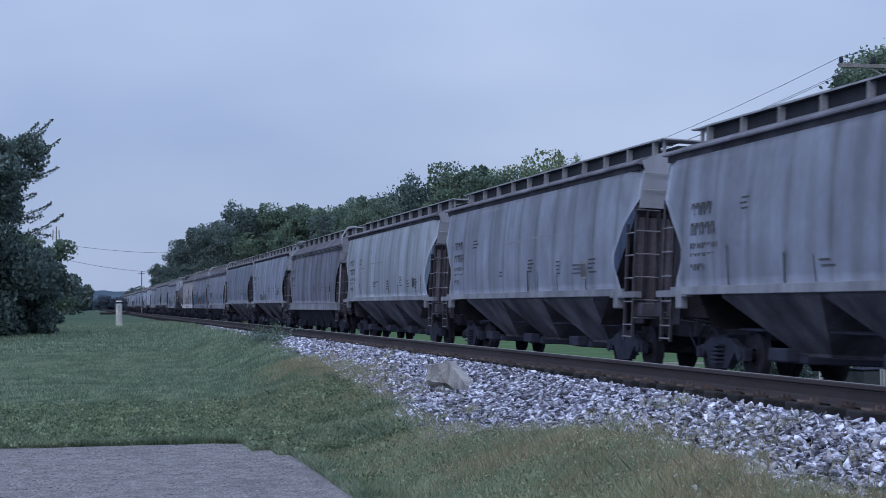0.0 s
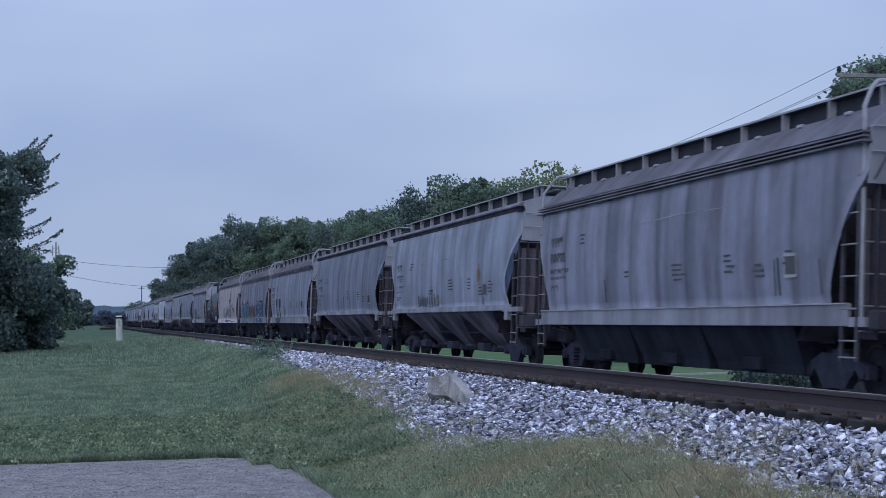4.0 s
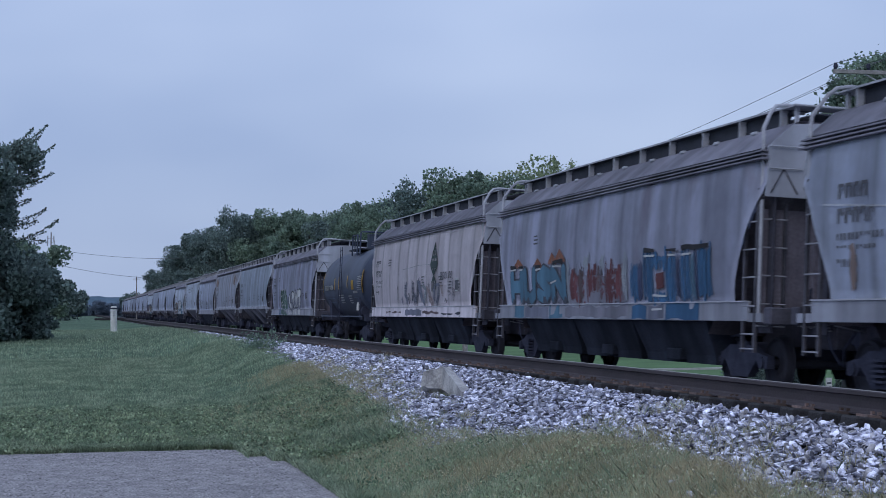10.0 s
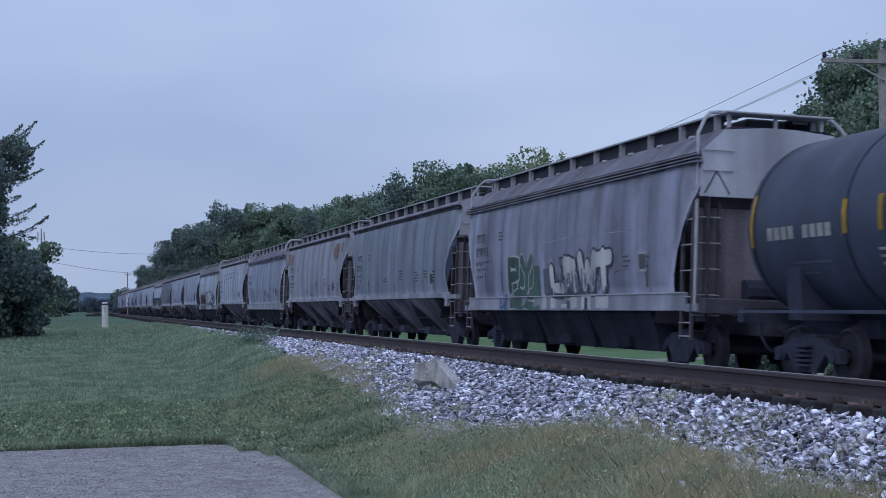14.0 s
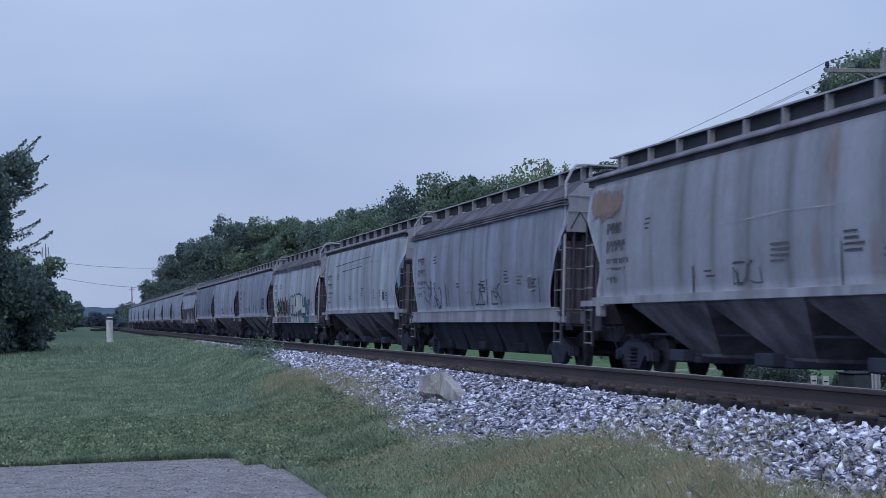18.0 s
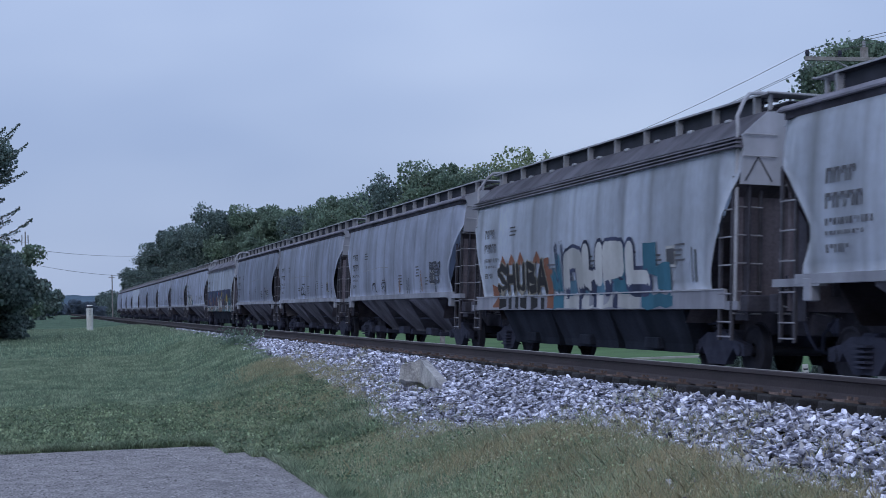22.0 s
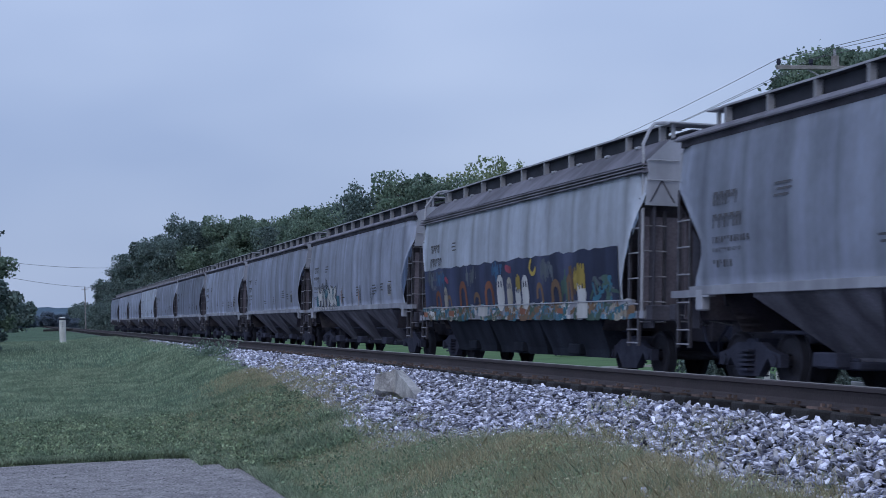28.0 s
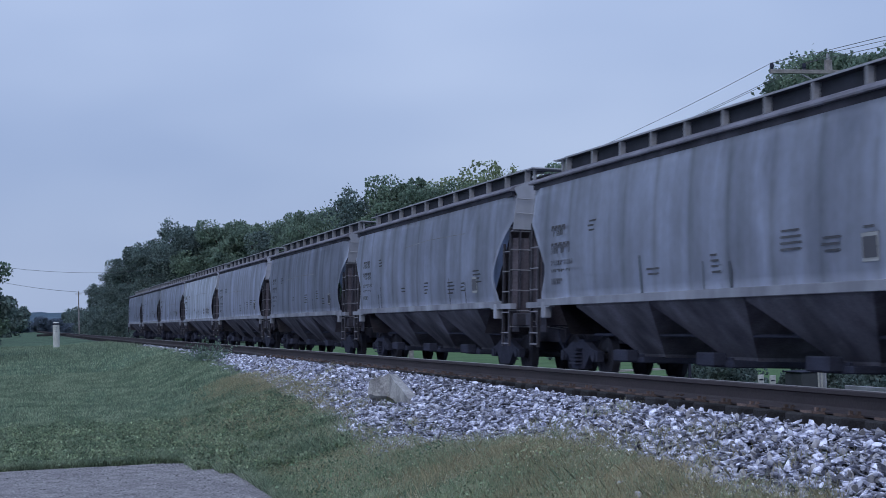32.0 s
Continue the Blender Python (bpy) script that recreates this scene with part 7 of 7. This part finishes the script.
# ---------------------------------------------------------------- ballast stones
def stone_shapes():
    out = []
    for k in range(10):
        bm = bmesh.new()
        bmesh.ops.create_icosphere(bm, subdivisions=1, radius=1.0)
        r = random.Random(300 + k)
        for v in bm.verts:
            v.co *= r.uniform(0.8, 1.14)
            v.co.x *= r.uniform(1.3, 1.8)
            v.co.z *= 0.38
        bm.verts.ensure_lookup_table()
        out.append((np.array([v.co[:] for v in bm.verts]), [[v.index for v in f.verts] for f in bm.faces]))
        bm.free()
    return out


STONES = stone_shapes()
faces_of = np.array(STONES[0][1])


def stone_field(name, label, n, y0, y1, x1, size, seed, x0=None):
    """Angular stones lying mostly flat, heaped at uneven heights; thinning out past the toe."""
    r = np.random.default_rng(seed)
    vs, fs = [], []
    count = 0
    while count < n:
        y = r.uniform(y0, y1)
        t = toe_x(y)
        x = r.uniform(t - 0.6 if x0 is None else x0, x1)
        proud = ballast_z(x, y) - ground_z(min(x, 4.99), y)
        if x < t and proud < 0.03 and r.random() < 0.72 + 0.6 * (t - x):
            continue
        # stones left out here: the dark bed stands for the block's shadow
        if math.hypot((x - 4.52) / 0.16, (y - 18.4) / 0.55) < 1:
            continue
        k = int(r.integers(10))
        a, b, c = r.uniform(0, 6.283), r.normal(0, 0.4), r.normal(0, 0.4)
        ca, sa, cb, sb, cc, sc = math.cos(a), math.sin(a), math.cos(b), math.sin(b), math.cos(c), math.sin(c)
        m = np.array(((ca * cb, ca * sb * sc - sa * cc, ca * sb * cc + sa * sc), (sa * cb, sa * sb * sc + ca * cc, sa * sb * cc - ca * sc), (-sb, cb * sc, cb * cc)))
        s = size * r.uniform(0.5, 1.5)
        z = ballast_z(x, y) + r.uniform(-0.065, 0.03)
        vs.append(STONES[k][0] @ m.T * s + np.array((x, y, z)))
        fs.append(faces_of + 12 * count)
        count += 1
    me = bpy.data.meshes.new(name)
    me.from_pydata(np.concatenate(vs).tolist(), [], np.concatenate(fs).tolist())
    me.materials.append(STONEM)
    ob = tagged(new(name, me), label, kind="stuff")
    ob.parent = bed
    return ob


stone_field("ballast_stones", "crushed grey limestone ballast", 22000, 6.5, 17, 5.5, 0.0195, 1)
stone_field("ballast_stones", "crushed grey limestone ballast", 19000, 17, 30, 5.5, 0.0225, 2)
stone_field("ballast_stones", "crushed grey limestone ballast between the tracks", 9000, -2, 60, 14.3, 0.045, 4, 5.5)
stone_field("ballast_stones", "crushed grey limestone ballast beside the pad", 5000, -6, 6.5, 5.5, 0.03, 5)
stone_field("ballast_stones", "crushed grey limestone ballast further off", 17000, 30, 62, 5.5, 0.031, 3)
singles = []
for k in range(10):
    me = bpy.data.meshes.new("stone")
    me.from_pydata((STONES[k][0] * 0.023).tolist(), [], STONES[k][1])
    me.materials.append(STONEP)
    singles.append(me)
sr = random.Random(9)
for k in range(290):
    y = sr.uniform(7.4, 13.0)
    x = sr.uniform(toe_x(y) + 0.05, 4.98)
    ob = new("stone", singles[k % 10])
    ob.parent = bed
    ob.matrix_basis = Matrix.Translation((x, y, ballast_z(x, y) + 0.012)) @ Euler((sr.uniform(0, 6), sr.uniform(0, 6), sr.uniform(0, 6))).to_matrix().to_4x4() @ Matrix.Scale(sr.uniform(0.75, 1.2), 4)

# loose grit on the asphalt
gr = np.random.default_rng(21)
vs = []
for k in range(9000):
    x, y = gr.uniform(-3.4, 2.15), gr.uniform(11.0, 18.0)
    if not pad_has(x + 0.1, y + 0.15):
        continue
    m = STONES[k % 10][0] * gr.uniform(0.003, 0.009)
    vs.append(m + np.array((x, y, 0.024)))
me = bpy.data.meshes.new("grit")
me.from_pydata(np.concatenate(vs).tolist(), [], np.concatenate([faces_of + 12 * k for k in range(len(vs))]).tolist())
me.materials.append(GRITM)
grit = tagged(new("grit", me), "loose pale grit on the asphalt", kind="stuff")
grit.parent = pavement

# a farm crossing of dark planks far off where the verge ends
crossing = thing("plank_crossing", "dark timber plank crossing laid beside the rails", "crossing", at=Matrix.Translation((3.9, 172, ground_z(3.9, 172))))
bm = bmesh.new()
box(bm, -1.5, 1.5, -0.16, 0.16, 0.0, 0.22, 0.02)
plank = part("plank", bm, TIEM, crossing)
plank.matrix_basis = pose(0, -2.0, 0)
for k in range(1, 12):
    again("plank", plank, crossing, pose(0, -2.0 + 0.36 * k, 0))


# ---------------------------------------------------------------- what moves
def motions():
    for car, y in cars:
        walk(car, [(t, car_pose(y - SPEED * t)) for t in (0, 4, 8, 12, 16, 20, 24, 28, 32)])
    walk(bird, [(0, pose(120, 190, 6, 0, 0, 90)), (11.0, pose(30, 80, 7.5, 0, 0, 90)), (12.3, pose(12.5, 62, 8.5, 0, 0, 90)), (12.6, pose(8.7, 60, 8.75, 0, 0, 90)), (12.8, pose(6.75, 60, 8.99, 0, 0, 90)), (13.0, pose(4.73, 60, 9.22, 0, 0, 90)), (13.2, pose(2.94, 60, 9.34, 0, 0, 90)), (13.8, pose(-4.5, 58, 9.8, 0, 0, 90)), (20, pose(-100, -100, 10, 0, 0, 90)), (32, pose(-200, -200, 14, 0, 0, 90))])
    # the wheelsets turn alike: one set of keys for the leading and one for the trailing axle of a truck
    turn = SPEED / 0.457 / FPS
    shared = {}
    for ob in bpy.data.objects:
        if ob.name.split(".")[0] != "wheelset":
            continue
        side = ob.matrix_basis.translation.y > 0
        spin = -1 if abs(ob.parent.matrix_basis.to_euler().z) < 1 else 1
        if (side, spin) not in shared:
            at = ob.matrix_basis.translation.copy()
            walk(ob, [(i / FPS, Matrix.Translation(at) @ Matrix.Rotation(spin * -turn * i, 4, "X")) for i in range(32 * FPS + 1)])
            shared[side, spin] = ob
        else:
            src = shared[side, spin]
            ob.rotation_mode = "QUATERNION"
            ob.animation_data_create()
            ob.animation_data.action = src.animation_data.action
            ob.animation_data.action_slot = src.animation_data.action_slot


motions()
